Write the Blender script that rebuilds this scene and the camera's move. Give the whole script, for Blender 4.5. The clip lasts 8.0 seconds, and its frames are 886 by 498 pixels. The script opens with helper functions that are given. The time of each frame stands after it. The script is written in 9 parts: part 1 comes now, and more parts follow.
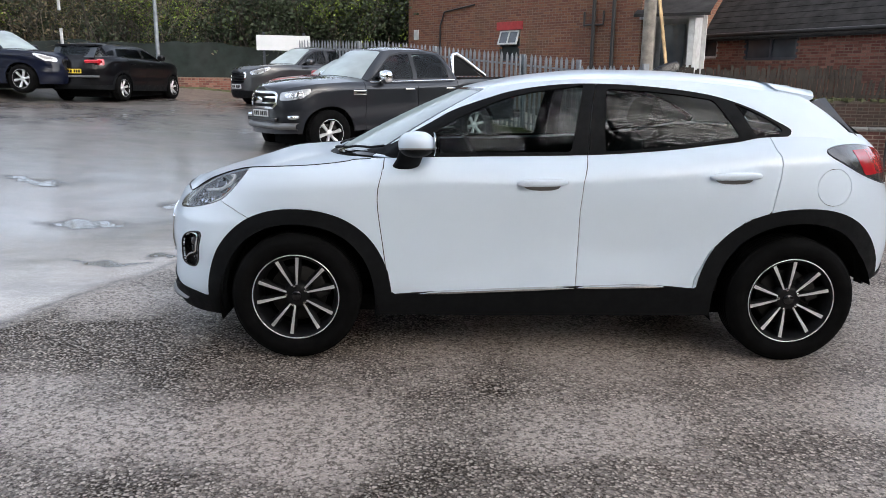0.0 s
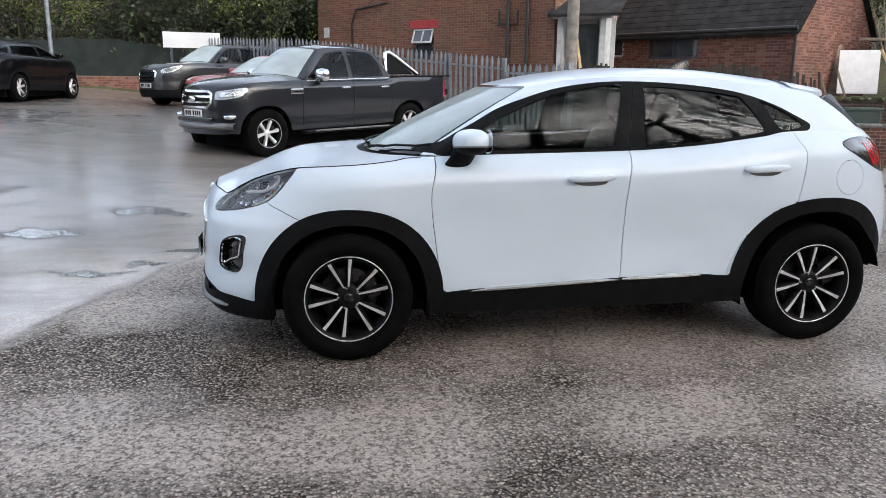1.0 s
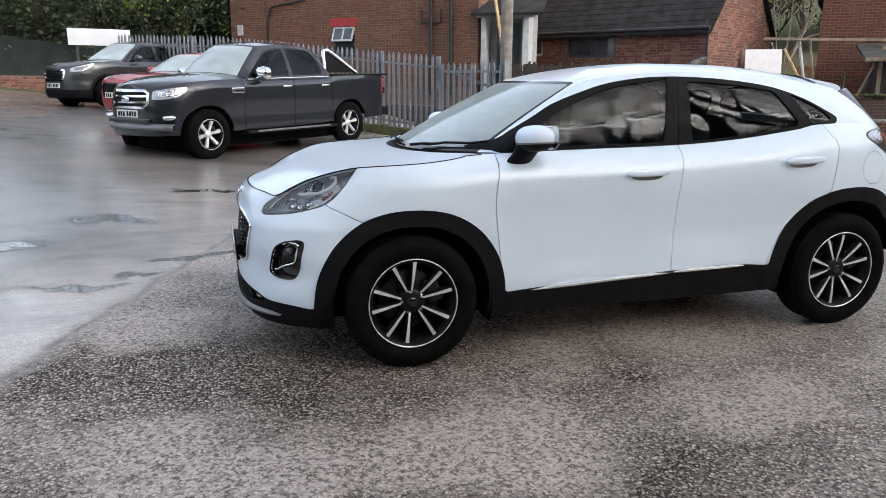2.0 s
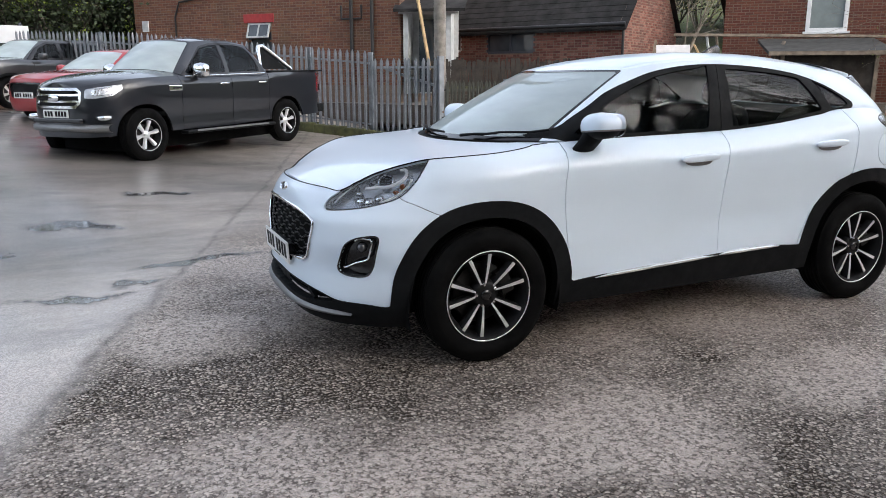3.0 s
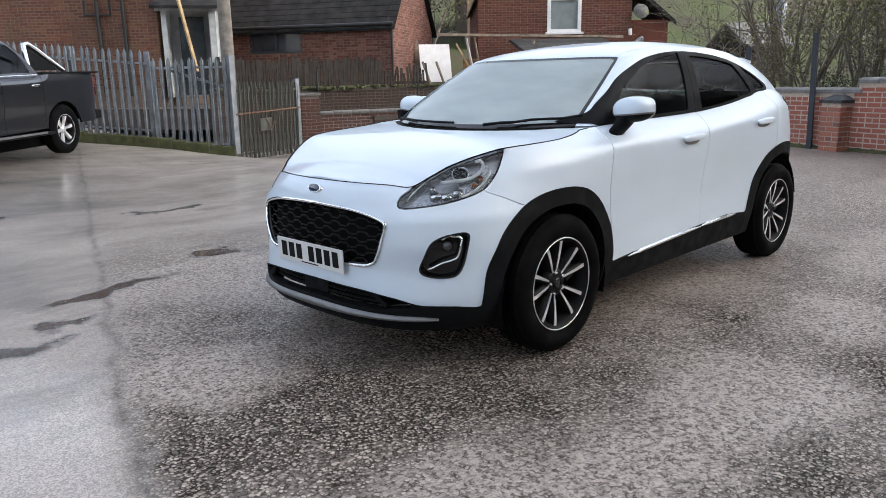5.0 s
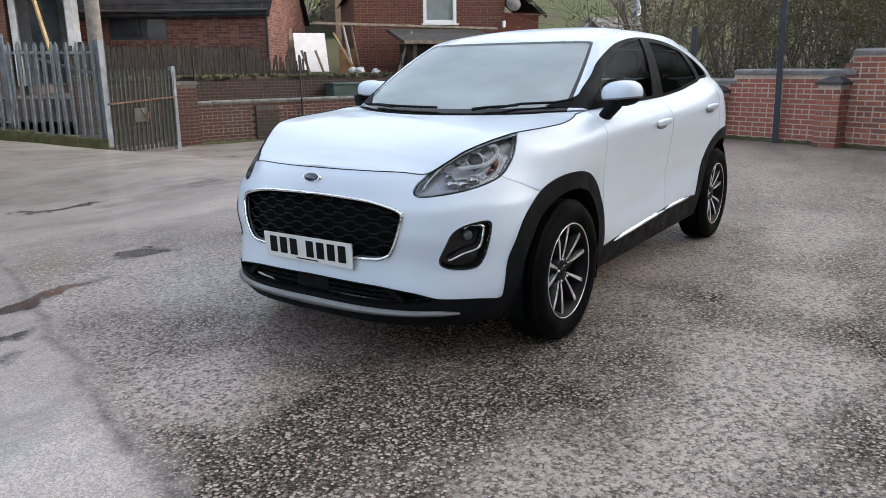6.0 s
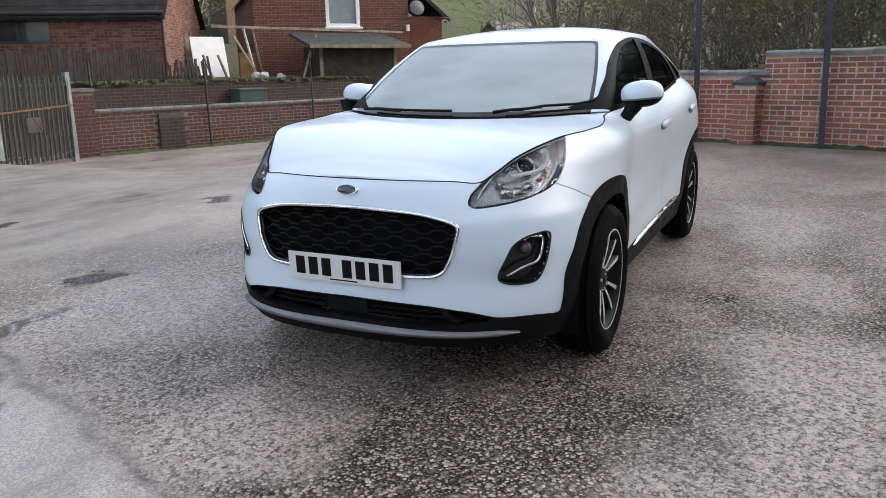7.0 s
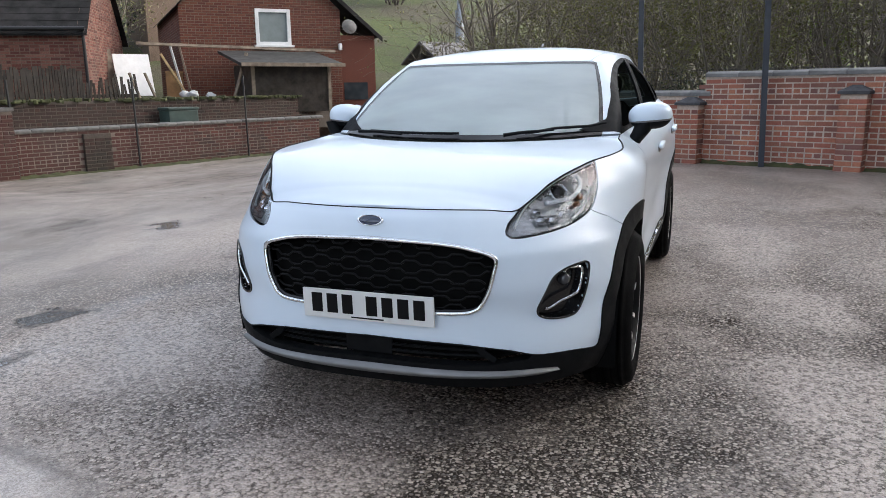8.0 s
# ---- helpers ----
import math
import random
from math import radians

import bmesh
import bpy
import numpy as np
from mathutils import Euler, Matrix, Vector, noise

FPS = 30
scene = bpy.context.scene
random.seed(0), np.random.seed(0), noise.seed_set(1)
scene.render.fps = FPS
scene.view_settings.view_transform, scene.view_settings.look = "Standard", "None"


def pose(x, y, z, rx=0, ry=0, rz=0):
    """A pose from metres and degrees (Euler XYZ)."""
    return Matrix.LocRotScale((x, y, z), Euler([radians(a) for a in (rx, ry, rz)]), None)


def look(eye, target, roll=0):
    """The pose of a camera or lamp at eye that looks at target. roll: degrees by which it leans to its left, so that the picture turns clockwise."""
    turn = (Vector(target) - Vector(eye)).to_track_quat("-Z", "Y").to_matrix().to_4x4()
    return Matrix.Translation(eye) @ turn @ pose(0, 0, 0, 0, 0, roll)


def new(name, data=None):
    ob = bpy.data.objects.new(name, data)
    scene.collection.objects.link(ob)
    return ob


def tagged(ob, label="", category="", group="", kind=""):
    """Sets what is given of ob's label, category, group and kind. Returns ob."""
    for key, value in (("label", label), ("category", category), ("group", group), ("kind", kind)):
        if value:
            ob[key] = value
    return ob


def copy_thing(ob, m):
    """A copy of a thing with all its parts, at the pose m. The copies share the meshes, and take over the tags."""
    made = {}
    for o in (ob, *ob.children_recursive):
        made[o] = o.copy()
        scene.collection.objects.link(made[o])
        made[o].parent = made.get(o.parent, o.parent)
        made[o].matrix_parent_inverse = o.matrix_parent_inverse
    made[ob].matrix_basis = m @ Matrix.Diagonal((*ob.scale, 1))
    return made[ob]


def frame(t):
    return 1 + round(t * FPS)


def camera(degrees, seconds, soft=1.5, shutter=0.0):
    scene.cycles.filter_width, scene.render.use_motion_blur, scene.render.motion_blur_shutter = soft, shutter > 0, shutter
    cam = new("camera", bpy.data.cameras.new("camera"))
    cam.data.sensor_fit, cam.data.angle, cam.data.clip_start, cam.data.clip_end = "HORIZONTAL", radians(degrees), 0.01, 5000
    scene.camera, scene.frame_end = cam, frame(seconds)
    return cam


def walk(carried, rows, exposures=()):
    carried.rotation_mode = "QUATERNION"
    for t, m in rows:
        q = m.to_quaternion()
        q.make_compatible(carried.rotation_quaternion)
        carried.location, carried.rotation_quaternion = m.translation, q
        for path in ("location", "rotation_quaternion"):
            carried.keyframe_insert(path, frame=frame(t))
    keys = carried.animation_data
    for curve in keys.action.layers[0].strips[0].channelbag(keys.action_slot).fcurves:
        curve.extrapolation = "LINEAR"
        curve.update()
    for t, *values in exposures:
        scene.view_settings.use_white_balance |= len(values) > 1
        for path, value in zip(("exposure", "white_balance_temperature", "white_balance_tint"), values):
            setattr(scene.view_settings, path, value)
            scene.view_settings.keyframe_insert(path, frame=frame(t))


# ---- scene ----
# ---------------------------------------------------------------- camera
cam = camera(61.3, 8.0, soft=0.45)
PATH = [
    (0, (-0.657, -4.574, 1.437), (-0.581, -2.624, 0.999), 0.7),
    (0.5, (-1.060, -4.543, 1.435), (-0.840, -2.603, 0.997), 0.7),
    (1, (-1.466, -4.503, 1.427), (-1.113, -2.584, 0.988), 0.6),
    (1.5, (-1.856, -4.372, 1.421), (-1.372, -2.481, 0.984), 0.5),
    (3, (-2.981, -3.833, 1.354), (-2.130, -2.077, 0.911), -0.1),
    (3.5, (-3.341, -3.594, 1.343), (-2.351, -1.912, 0.905), -0.7),
    (4, (-3.596, -3.290, 1.324), (-2.463, -1.699, 0.892), -1.2),
    (4.5, (-3.898, -3.039, 1.314), (-2.620, -1.563, 0.881), -1.3),
    (6, (-4.438, -2.145, 1.262), (-2.801, -1.095, 0.792), -0.6),
    (6.5, (-4.482, -1.805, 1.253), (-2.767, -0.889, 0.782), -0.7),
    (7, (-4.524, -1.459, 1.253), (-2.751, -0.660, 0.791), -1.0),
    (7.5, (-4.540, -1.187, 1.247), (-2.720, -0.486, 0.804), -1.1),
    (8, (-4.474, -1.009, 1.267), (-2.617, -0.394, 0.849), -0.8),
]
walk(cam, [(t, look(eye, target, roll)) for t, eye, target, roll in PATH])

# ---------------------------------------------------------------- daylight
world = bpy.data.worlds.new("overcast_sky")
scene.world = world
world.use_nodes = True
SUN_EL, SUN_AZ = radians(36), radians(150)
wn, wl = world.node_tree.nodes, world.node_tree.links
wn.clear()
w_out = wn.new("ShaderNodeOutputWorld")
w_bg = wn.new("ShaderNodeBackground")
w_sky = wn.new("ShaderNodeTexSky")
w_sky.sky_type, w_sky.sun_disc = "NISHITA", False
w_sky.sun_elevation, w_sky.sun_rotation = SUN_EL, SUN_AZ
w_sky.air_density, w_sky.dust_density = 1.0, 3.0
w_hsv = wn.new("ShaderNodeHueSaturation")
w_hsv.inputs["Saturation"].default_value = 0.50
# soft cloud cover: broad, low-contrast brightening and darkening of the sky
w_tc = wn.new("ShaderNodeTexCoord")
w_cl = wn.new("ShaderNodeTexNoise")
w_cl.inputs["Scale"].default_value, w_cl.inputs["Detail"].default_value = 2.6, 5.0
w_cl.inputs["Roughness"].default_value = 0.55
w_map = wn.new("ShaderNodeMapRange")
w_map.inputs["From Min"].default_value, w_map.inputs["From Max"].default_value = 0.35, 0.68
w_map.inputs["To Min"].default_value, w_map.inputs["To Max"].default_value = 0.75, 1.45
w_mul = wn.new("ShaderNodeVectorMath")
w_mul.operation = "SCALE"
wl.new(w_tc.outputs["Generated"], w_cl.inputs["Vector"])
wl.new(w_cl.outputs["Fac"], w_map.inputs["Value"])
wl.new(w_sky.outputs["Color"], w_hsv.inputs["Color"])
wl.new(w_hsv.outputs["Color"], w_mul.inputs[0])
# even cloud from edge to zenith
w_sep = wn.new("ShaderNodeSeparateXYZ")
w_top = wn.new("ShaderNodeMapRange")
w_top.inputs["From Min"].default_value, w_top.inputs["From Max"].default_value = 0.0, 1.0
w_top.inputs["To Min"].default_value, w_top.inputs["To Max"].default_value = 5.7, 5.9
w_both = wn.new("ShaderNodeMath")
w_both.operation = "MULTIPLY"
wl.new(w_tc.outputs["Generated"], w_sep.inputs[0])
wl.new(w_sep.outputs["Z"], w_top.inputs["Value"])
wl.new(w_map.outputs["Result"], w_both.inputs[0])
wl.new(w_top.outputs["Result"], w_both.inputs[1])
wl.new(w_both.outputs["Value"], w_mul.inputs["Scale"])
wl.new(w_mul.outputs["Vector"], w_bg.inputs["Color"])
w_bg.inputs["Strength"].default_value = 0.090
wl.new(w_bg.outputs["Background"], w_out.inputs["Surface"])

sun = new("sun", bpy.data.lights.new("sun", "SUN"))
sun.data.energy, sun.data.angle, sun.data.color = 0.65, radians(25), (1.0, 1.0, 1.0)
sun.matrix_world = look(Vector((0, 0, 30)), Vector((0, 0, 30)) - Vector((math.sin(SUN_AZ) * math.cos(SUN_EL), math.cos(SUN_AZ) * math.cos(SUN_EL), math.sin(SUN_EL))))
scene.view_settings.exposure = 0.0

# ---------------------------------------------------------------- materials


class Nodes:
    """A short hand for node materials."""

    def __init__(self, name, color=(0.5, 0.5, 0.5), rough=0.5, metal=0.0, **more):
        self.mat = bpy.data.materials.new(name)
        self.mat.use_nodes = True
        self.tree = self.mat.node_tree
        self.bsdf = self.tree.nodes["Principled BSDF"]
        self.set("Base Color", (*color, 1))
        self.set("Roughness", rough)
        self.set("Metallic", metal)
        for key, value in more.items():
            self.set(key.replace("_", " "), value)
        self._co = None

    def set(self, key, value):
        self.bsdf.inputs[key].default_value = value

    def node(self, kind, **props):
        n = self.tree.nodes.new(kind)
        for key, value in props.items():
            if key in n.inputs:
                n.inputs[key].default_value = value
        return n

    def link(self, a, b):
        self.tree.links.new(a, b)

    def co(self, kind="Object"):
        if self._co is None:
            self._co = self.node("ShaderNodeTexCoord")
        return self._co.outputs[kind]

    def pos(self):
        return self.node("ShaderNodeNewGeometry").outputs["Position"]

    def noise(self, scale, detail=4.0, rough=0.55, at=None, stretch=None):
        n = self.node("ShaderNodeTexNoise", Scale=scale, Detail=detail, Roughness=rough)
        at = at or self.co()
        if stretch:
            m = self.node("ShaderNodeMapping")
            m.inputs["Scale"].default_value = stretch
            self.link(at, m.inputs["Vector"])
            at = m.outputs["Vector"]
        self.link(at, n.inputs["Vector"])
        return n.outputs["Fac"]

    def voronoi(self, scale, feature="F1", at=None, out="Distance"):
        n = self.node("ShaderNodeTexVoronoi", Scale=scale)
        n.feature = feature
        self.link(at or self.co(), n.inputs["Vector"])
        return n.outputs[out]

    def ramp(self, fac, *stops, interp="LINEAR"):
        n = self.node("ShaderNodeValToRGB")
        n.color_ramp.interpolation = interp
        while len(n.color_ramp.elements) < len(stops):
            n.color_ramp.elements.new(0.5)
        for e, (p, c) in zip(n.color_ramp.elements, stops):
            e.position = p
            e.color = (*c, 1) if isinstance(c, tuple) else (c, c, c, 1)
        self.link(fac, n.inputs["Fac"])
        return n.outputs["Color"]

    def mix(self, fac, a, b, blend="MIX"):
        n = self.node("ShaderNodeMix")
        n.data_type, n.blend_type = "RGBA", blend
        for i, v in ((0, fac), (6, a), (7, b)):
            if isinstance(v, (int, float)):
                n.inputs[i].default_value = v if i == 0 else (v, v, v, 1)
            elif isinstance(v, tuple):
                n.inputs[i].default_value = (*v, 1)
            else:
                self.link(v, n.inputs[i])
        return n.outputs[2]

    def math(self, op, a, b=0.0):
        n = self.node("ShaderNodeMath")
        n.operation = op
        for i, v in ((0, a), (1, b)):
            if isinstance(v, (int, float)):
                n.inputs[i].default_value = v
            else:
                self.link(v, n.inputs[i])
        return n.outputs[0]

    def random(self):
        return self.node("ShaderNodeObjectInfo").outputs["Random"]

    def island(self):
        return self.node("ShaderNodeNewGeometry").outputs["Random Per Island"]

    def color(self, socket):
        self.link(socket, self.bsdf.inputs["Base Color"])
        return self

    def rough(self, socket):
        self.link(socket, self.bsdf.inputs["Roughness"])
        return self

    def bump(self, height, strength=0.3, distance=0.01):
        n = self.node("ShaderNodeBump", Strength=strength, Distance=distance)
        self.link(height, n.inputs["Height"])
        self.link(n.outputs["Normal"], self.bsdf.inputs["Normal"])
        return self


def plain(name, color, rough=0.5, metal=0.0, vary=0.12, scale=9.0, bump=0.0, **more):
    """A material of one colour with slight, uneven soiling."""
    n = Nodes(name, color, rough, metal, **more)
    f = n.noise(scale, 5)
    lo, hi = tuple(c * (1 - vary) for c in color), tuple(min(1, c * (1 + vary)) for c in color)
    n.color(n.ramp(f, (0.3, lo), (0.7, hi)))
    n.rough(n.ramp(n.noise(scale * 0.4, 3), (0.3, max(0.02, rough * 0.8)), (0.7, min(1, rough * 1.2))))
    if bump:
        n.bump(n.noise(scale * 8, 4), bump)
    return n.mat


def brick_mat(name, a, b, c, dirt=(0.05, 0.045, 0.04), amount=0.5, mode="island"):
    n = Nodes(name, a, 0.9)
    r = n.random() if mode == "object" else n.island()
    col = n.ramp(r, (0.0, a), (0.35, b), (0.7, tuple(0.5 * (p + q) for p, q in zip(a, c))), (1.0, c))
    at = n.pos()
    col = n.mix(n.ramp(n.noise(40, 4, at=at), (0.35, 0.0), (0.75, 0.5)), col, tuple(v * 0.55 for v in b))
    stain = n.ramp(n.noise(0.9, 5, 0.65, at=at), (0.5, 0.0), (0.72, amount))
    n.color(n.mix(stain, col, dirt))
    n.bump(n.noise(90, 4, at=at), 0.4, 0.004)
    return n.mat


MAT = {}
MAT["brick_yard"] = brick_mat("brick_yard", (0.47, 0.195, 0.115), (0.38, 0.13, 0.09), (0.20, 0.095, 0.085), mode="object", amount=0.6, dirt=(0.11, 0.065, 0.045))
MAT["brick_low"] = brick_mat("brick_low", (0.135, 0.047, 0.033), (0.085, 0.033, 0.026), (0.045, 0.027, 0.024), amount=0.65)
MAT["brick_old"] = brick_mat("brick_old", (0.070, 0.032, 0.023), (0.045, 0.026, 0.021), (0.03, 0.024, 0.02), amount=0.85, dirt=(0.03, 0.03, 0.022))
MAT["brick_house"] = brick_mat("brick_house", (0.185, 0.070, 0.041), (0.115, 0.045, 0.032), (0.19, 0.095, 0.050), amount=0.75, dirt=(0.085, 0.055, 0.034))
MAT["brick_shed"] = brick_mat("brick_shed", (0.18, 0.056, 0.038), (0.115, 0.038, 0.031), (0.26, 0.13, 0.095), amount=0.7, dirt=(0.055, 0.036, 0.032))
MAT["brick_red"] = brick_mat("brick_red", (0.155, 0.042, 0.025), (0.10, 0.031, 0.022), (0.165, 0.060, 0.036), amount=0.6, dirt=(0.12, 0.05, 0.035))


def mortar_mat(name, col):
    n = Nodes(name, col, 0.95)
    at = n.pos()
    n.color(n.mix(n.ramp(n.noise(1.1, 5, 0.6, at=at), (0.52, 0.0), (0.75, 0.6)), n.ramp(n.noise(25, 4, at=at), (0.3, tuple(v * 0.7 for v in col)), (0.7, col)), tuple(v * 0.3 for v in col)))
    n.bump(n.noise(120, 3, at=at), 0.4, 0.003)
    return n.mat


MAT["mortar_light"] = mortar_mat("mortar_light", (0.60, 0.49, 0.41))
MAT["mortar_mid"] = mortar_mat("mortar_mid", (0.20, 0.16, 0.135))
MAT["mortar_dark"] = mortar_mat("mortar_dark", (0.10, 0.082, 0.068))
MAT["mortar_house"] = mortar_mat("mortar_house", (0.19, 0.135, 0.10))


def ground_mat():
    """Old wet car-park tarmac: bound stone chips one side of the seam, worn smooth surfacing the other, with silt, damp
    patches and puddles under a film of rain. Some of its sheen is put into the colour.
    """
    n = Nodes("wet_tarmac", (0.06, 0.06, 0.06), 0.5)
    at = n.pos()
    sep = n.node("ShaderNodeSeparateXYZ")
    n.link(at, sep.inputs[0])
    warp = n.node("ShaderNodeTexNoise", Scale=1.7, Detail=4.0)
    n.link(at, warp.inputs["Vector"])

    def vec(op, a, b=None, scale=None):
        v_ = n.node("ShaderNodeVectorMath")
        v_.operation = op
        for i, val in ((0, a), (1, b)):
            if isinstance(val, tuple):
                v_.inputs[i].default_value = val
            elif val is not None:
                n.link(val, v_.inputs[i])
        if scale is not None:
            v_.inputs["Scale"].default_value = scale
        return v_

    bent = vec("ADD", at, vec("SCALE", vec("SUBTRACT", warp.outputs["Color"], (0.5, 0.5, 0.5)).outputs[0], scale=1.1).outputs[0]).outputs[0]

    def patch(x, y, rx, ry, gain=1.0):
        """One soft patch with a wandering edge."""
        q = vec("MULTIPLY", vec("SUBTRACT", bent, (x, y, 0)).outputs[0], (1 / rx, 1 / ry, 0))
        return n.ramp(vec("LENGTH", q.outputs[0]).outputs["Value"], (0.35, gain), (1.0, 0.0))

    def any_of(*patches):
        out = patch(*patches[0])
        for p in patches[1:]:
            out = n.math("MAXIMUM", out, patch(*p))
        return out

    # seam: x = -3.05 + 0.375 y, a little wavy
    wav = n.math("MULTIPLY", n.math("SUBTRACT", n.noise(1.6, 3, at=at), 0.5), 0.22)
    sx = n.math("ADD", n.math("SUBTRACT", sep.outputs[0], n.math("MULTIPLY", sep.outputs[1], 0.375)), 3.05)
    sx = n.math("ADD", sx, wav)
    chip_side = n.ramp(n.math("ADD", n.math("MULTIPLY", n.math("ADD", sx, n.math("MULTIPLY", n.math("SUBTRACT", n.noise(11, 4, at=at), 0.5), 0.3)), 3.0), 0.5), (0.10, 0.0), (0.90, 1.0))
    # beyond the middle of the yard the chips are worn away too
    far = n.ramp(n.math("MULTIPLY", n.math("ADD", sep.outputs[1], n.math("MULTIPLY", n.noise(0.5, 3, at=at), 2.0)), 0.1), (0.30, 1.0), (0.46, 0.25))
    # towards the boundary wall they fade to a paler colour in place of sheen
    thin = n.ramp(n.math("MULTIPLY", n.math("ADD", sep.outputs[0], n.math("MULTIPLY", n.noise(0.6, 4, at=at), 1.5)), 0.1), (0.45, 1.0), (0.80, 0.6))
    chips = n.math("MULTIPLY", chip_side, n.math("MULTIPLY", far, thin))
    # stone chips of mixed size, each with its own tone
    nz = n.node("ShaderNodeTexNoise", Scale=60.0, Detail=3.0)
    n.link(at, nz.inputs["Vector"])
    wob = vec("ADD", at, vec("SCALE", nz.outputs["Color"], scale=0.016).outputs[0]).outputs[0]
    v = n.node("ShaderNodeTexVoronoi", Scale=66.0, Randomness=1.0)
    n.link(wob, v.inputs["Vector"])
    v2 = n.node("ShaderNodeTexVoronoi", Scale=165.0, Randomness=1.0)
    n.link(at, v2.inputs["Vector"])
    pick = n.node("ShaderNodeSeparateColor")
    n.link(v.outputs["Color"], pick.inputs[0])
    pick2 = n.node("ShaderNodeSeparateColor")
    n.link(v2.outputs["Color"], pick2.inputs[0])
    size = n.math("ADD", v.outputs["Distance"], n.math("MULTIPLY", n.math("SUBTRACT", pick.outputs[1], 0.5), 0.30))
    chip_mask = n.ramp(size, (0.41, 1.0), (0.49, 0.0))
    tone = n.ramp(pick.outputs[0], (0.0, (0.040, 0.033, 0.028)), (0.28, (0.155, 0.128, 0.108)), (0.52, (0.36, 0.306, 0.262)), (0.80, (0.55, 0.486, 0.43)), (1.0, (0.74, 0.68, 0.615)))
    # some stretches are worn to the pale stone, others still black with binder
    worn = n.ramp(n.noise(0.9, 5, 0.6, at=at), (0.36, 0.0), (0.66, 1.0))
    # the last three patches paint wet sheen into the chip colour
    bright = n.math("MAXIMUM", n.math("MULTIPLY", worn, 0.55), any_of((-2.65, -0.75, 0.75, 0.75), (-3.1, -1.5, 0.9, 0.9), (-2.4, -2.6, 0.9, 0.7, 0.8), (2.2, -2.0, 3.2, 2.0, 1.0), (4.5, 0.5, 4.0, 4.0, 1.0), (-1.0, 2.4, 2.5, 1.5, 1.0)))
    tone = n.mix(n.math("SUBTRACT", 0.30, n.math("MULTIPLY", bright, 0.30)), tone, (0.10, 0.086, 0.075))
    binder = n.ramp(pick2.outputs[0], (0.2, (0.020, 0.0165, 0.014)), (0.65, (0.046, 0.039, 0.034)), (0.88, (0.14, 0.122, 0.108)), (1.0, (0.26, 0.232, 0.208)))
    chipped = n.mix(chip_mask, binder, tone)
    # pale silt washed into low places, and wet sheen painted as more of it, with the stone tops and dark pits still
    # showing
    silt_n = n.ramp(n.noise(0.62, 6, 0.62, at=at), (0.45, 0.0), (0.60, 0.75))
    silt_and_sheen = any_of((-2.15, -1.60, 1.05, 0.55, 0.9), (-1.25, -1.75, 0.9, 0.45, 0.9), (0.15, -1.65, 0.95, 0.45, 0.8), (2.0, -1.45, 1.6, 0.70, 0.9), (-2.50, 0.36, 0.65, 0.50, 0.85), (-1.6, 1.9, 1.6, 0.9, 0.9), (4.2, -0.6, 2.8, 2.0, 0.45), (-2.5, -1.3, 0.7, 0.5, 0.9), (1.2, -2.6, 2.2, 0.9, 0.7), (-0.6, -3.3, 1.2, 0.6, 0.6), (1.5, 3.2, 2.6, 1.4, 0.9), (3.4, 3.6, 3.2, 2.4, 0.55), (6.0, 1.2, 3.0, 3.5, 0.5))
    silt = n.math("MINIMUM", n.math("MULTIPLY", n.math("MAXIMUM", n.math("MULTIPLY", silt_n, 0.8), silt_and_sheen), 1.2), 1.0)
    ragged = n.ramp(n.noise(26, 5, 0.75, at=at), (0.34, 0.20), (0.58, 1.0))
    pits = n.ramp(n.math("ADD", v2.outputs["Distance"], n.math("MULTIPLY", pick2.outputs[2], 0.5)), (0.42, 0.55), (0.75, 1.0))
    spare = n.ramp(pick.outputs[2], (0.26, 0.30), (0.42, 1.0))
    silt_sheen_k = n.math("MULTIPLY", n.math("MULTIPLY", silt, ragged), n.math("MULTIPLY", pits, spare))
    silt_sheen_c = n.ramp(n.noise(75, 5, 0.75, at=at), (0.3, (0.36, 0.312, 0.285)), (0.7, (0.68, 0.612, 0.575)))
    chipped = n.mix(silt_sheen_k, chipped, silt_sheen_c)
    # smooth side: fine-grained pale grey with darker damp streaks
    fine = n.ramp(pick2.outputs[1], (0.05, (0.26, 0.234, 0.218)), (0.5, (0.40, 0.364, 0.341)), (0.95, (0.56, 0.515, 0.486)))
    fine = n.mix(n.ramp(n.noise(0.8, 6, 0.65, at=at, stretch=(0.6, 1.5, 1.0)), (0.48, 0.0), (0.62, 0.6)), fine, (0.10, 0.096, 0.094))
    fine = n.mix(n.ramp(n.noise(9, 5, 0.7, at=at), (0.45, 0.0), (0.7, 0.25)), fine, (0.24, 0.225, 0.215))
    old = n.ramp(n.math("MULTIPLY", n.math("ADD", sep.outputs[1], n.math("MULTIPLY", n.noise(0.35, 4, at=at), 4.0)), 0.1), (0.55, 0.0), (0.85, 0.70))
    old = n.math("MULTIPLY", old, n.ramp(n.math("ADD", n.math("MULTIPLY", sep.outputs[0], 0.15), 0.5), (0.2, 1.0), (0.8, 0.0)))
    west = n.ramp(n.math("ADD", n.math("MULTIPLY", n.math("ADD", sep.outputs[0], n.math("MULTIPLY", n.noise(0.5, 5, at=at), 2.0)), 0.2), 0.5), (0.02, 0.72), (0.28, 0.0))
    old = n.math("MAXIMUM", old, n.math("MULTIPLY", west, n.ramp(n.math("MULTIPLY", sep.outputs[1], 0.2), (0.12, 0.0), (0.5, 1.0))))
    fine = n.mix(old, fine, n.ramp(pick2.outputs[1], (0.1, (0.03, 0.03, 0.03)), (0.9, (0.085, 0.083, 0.081))))
    col = n.mix(chips, fine, chipped)
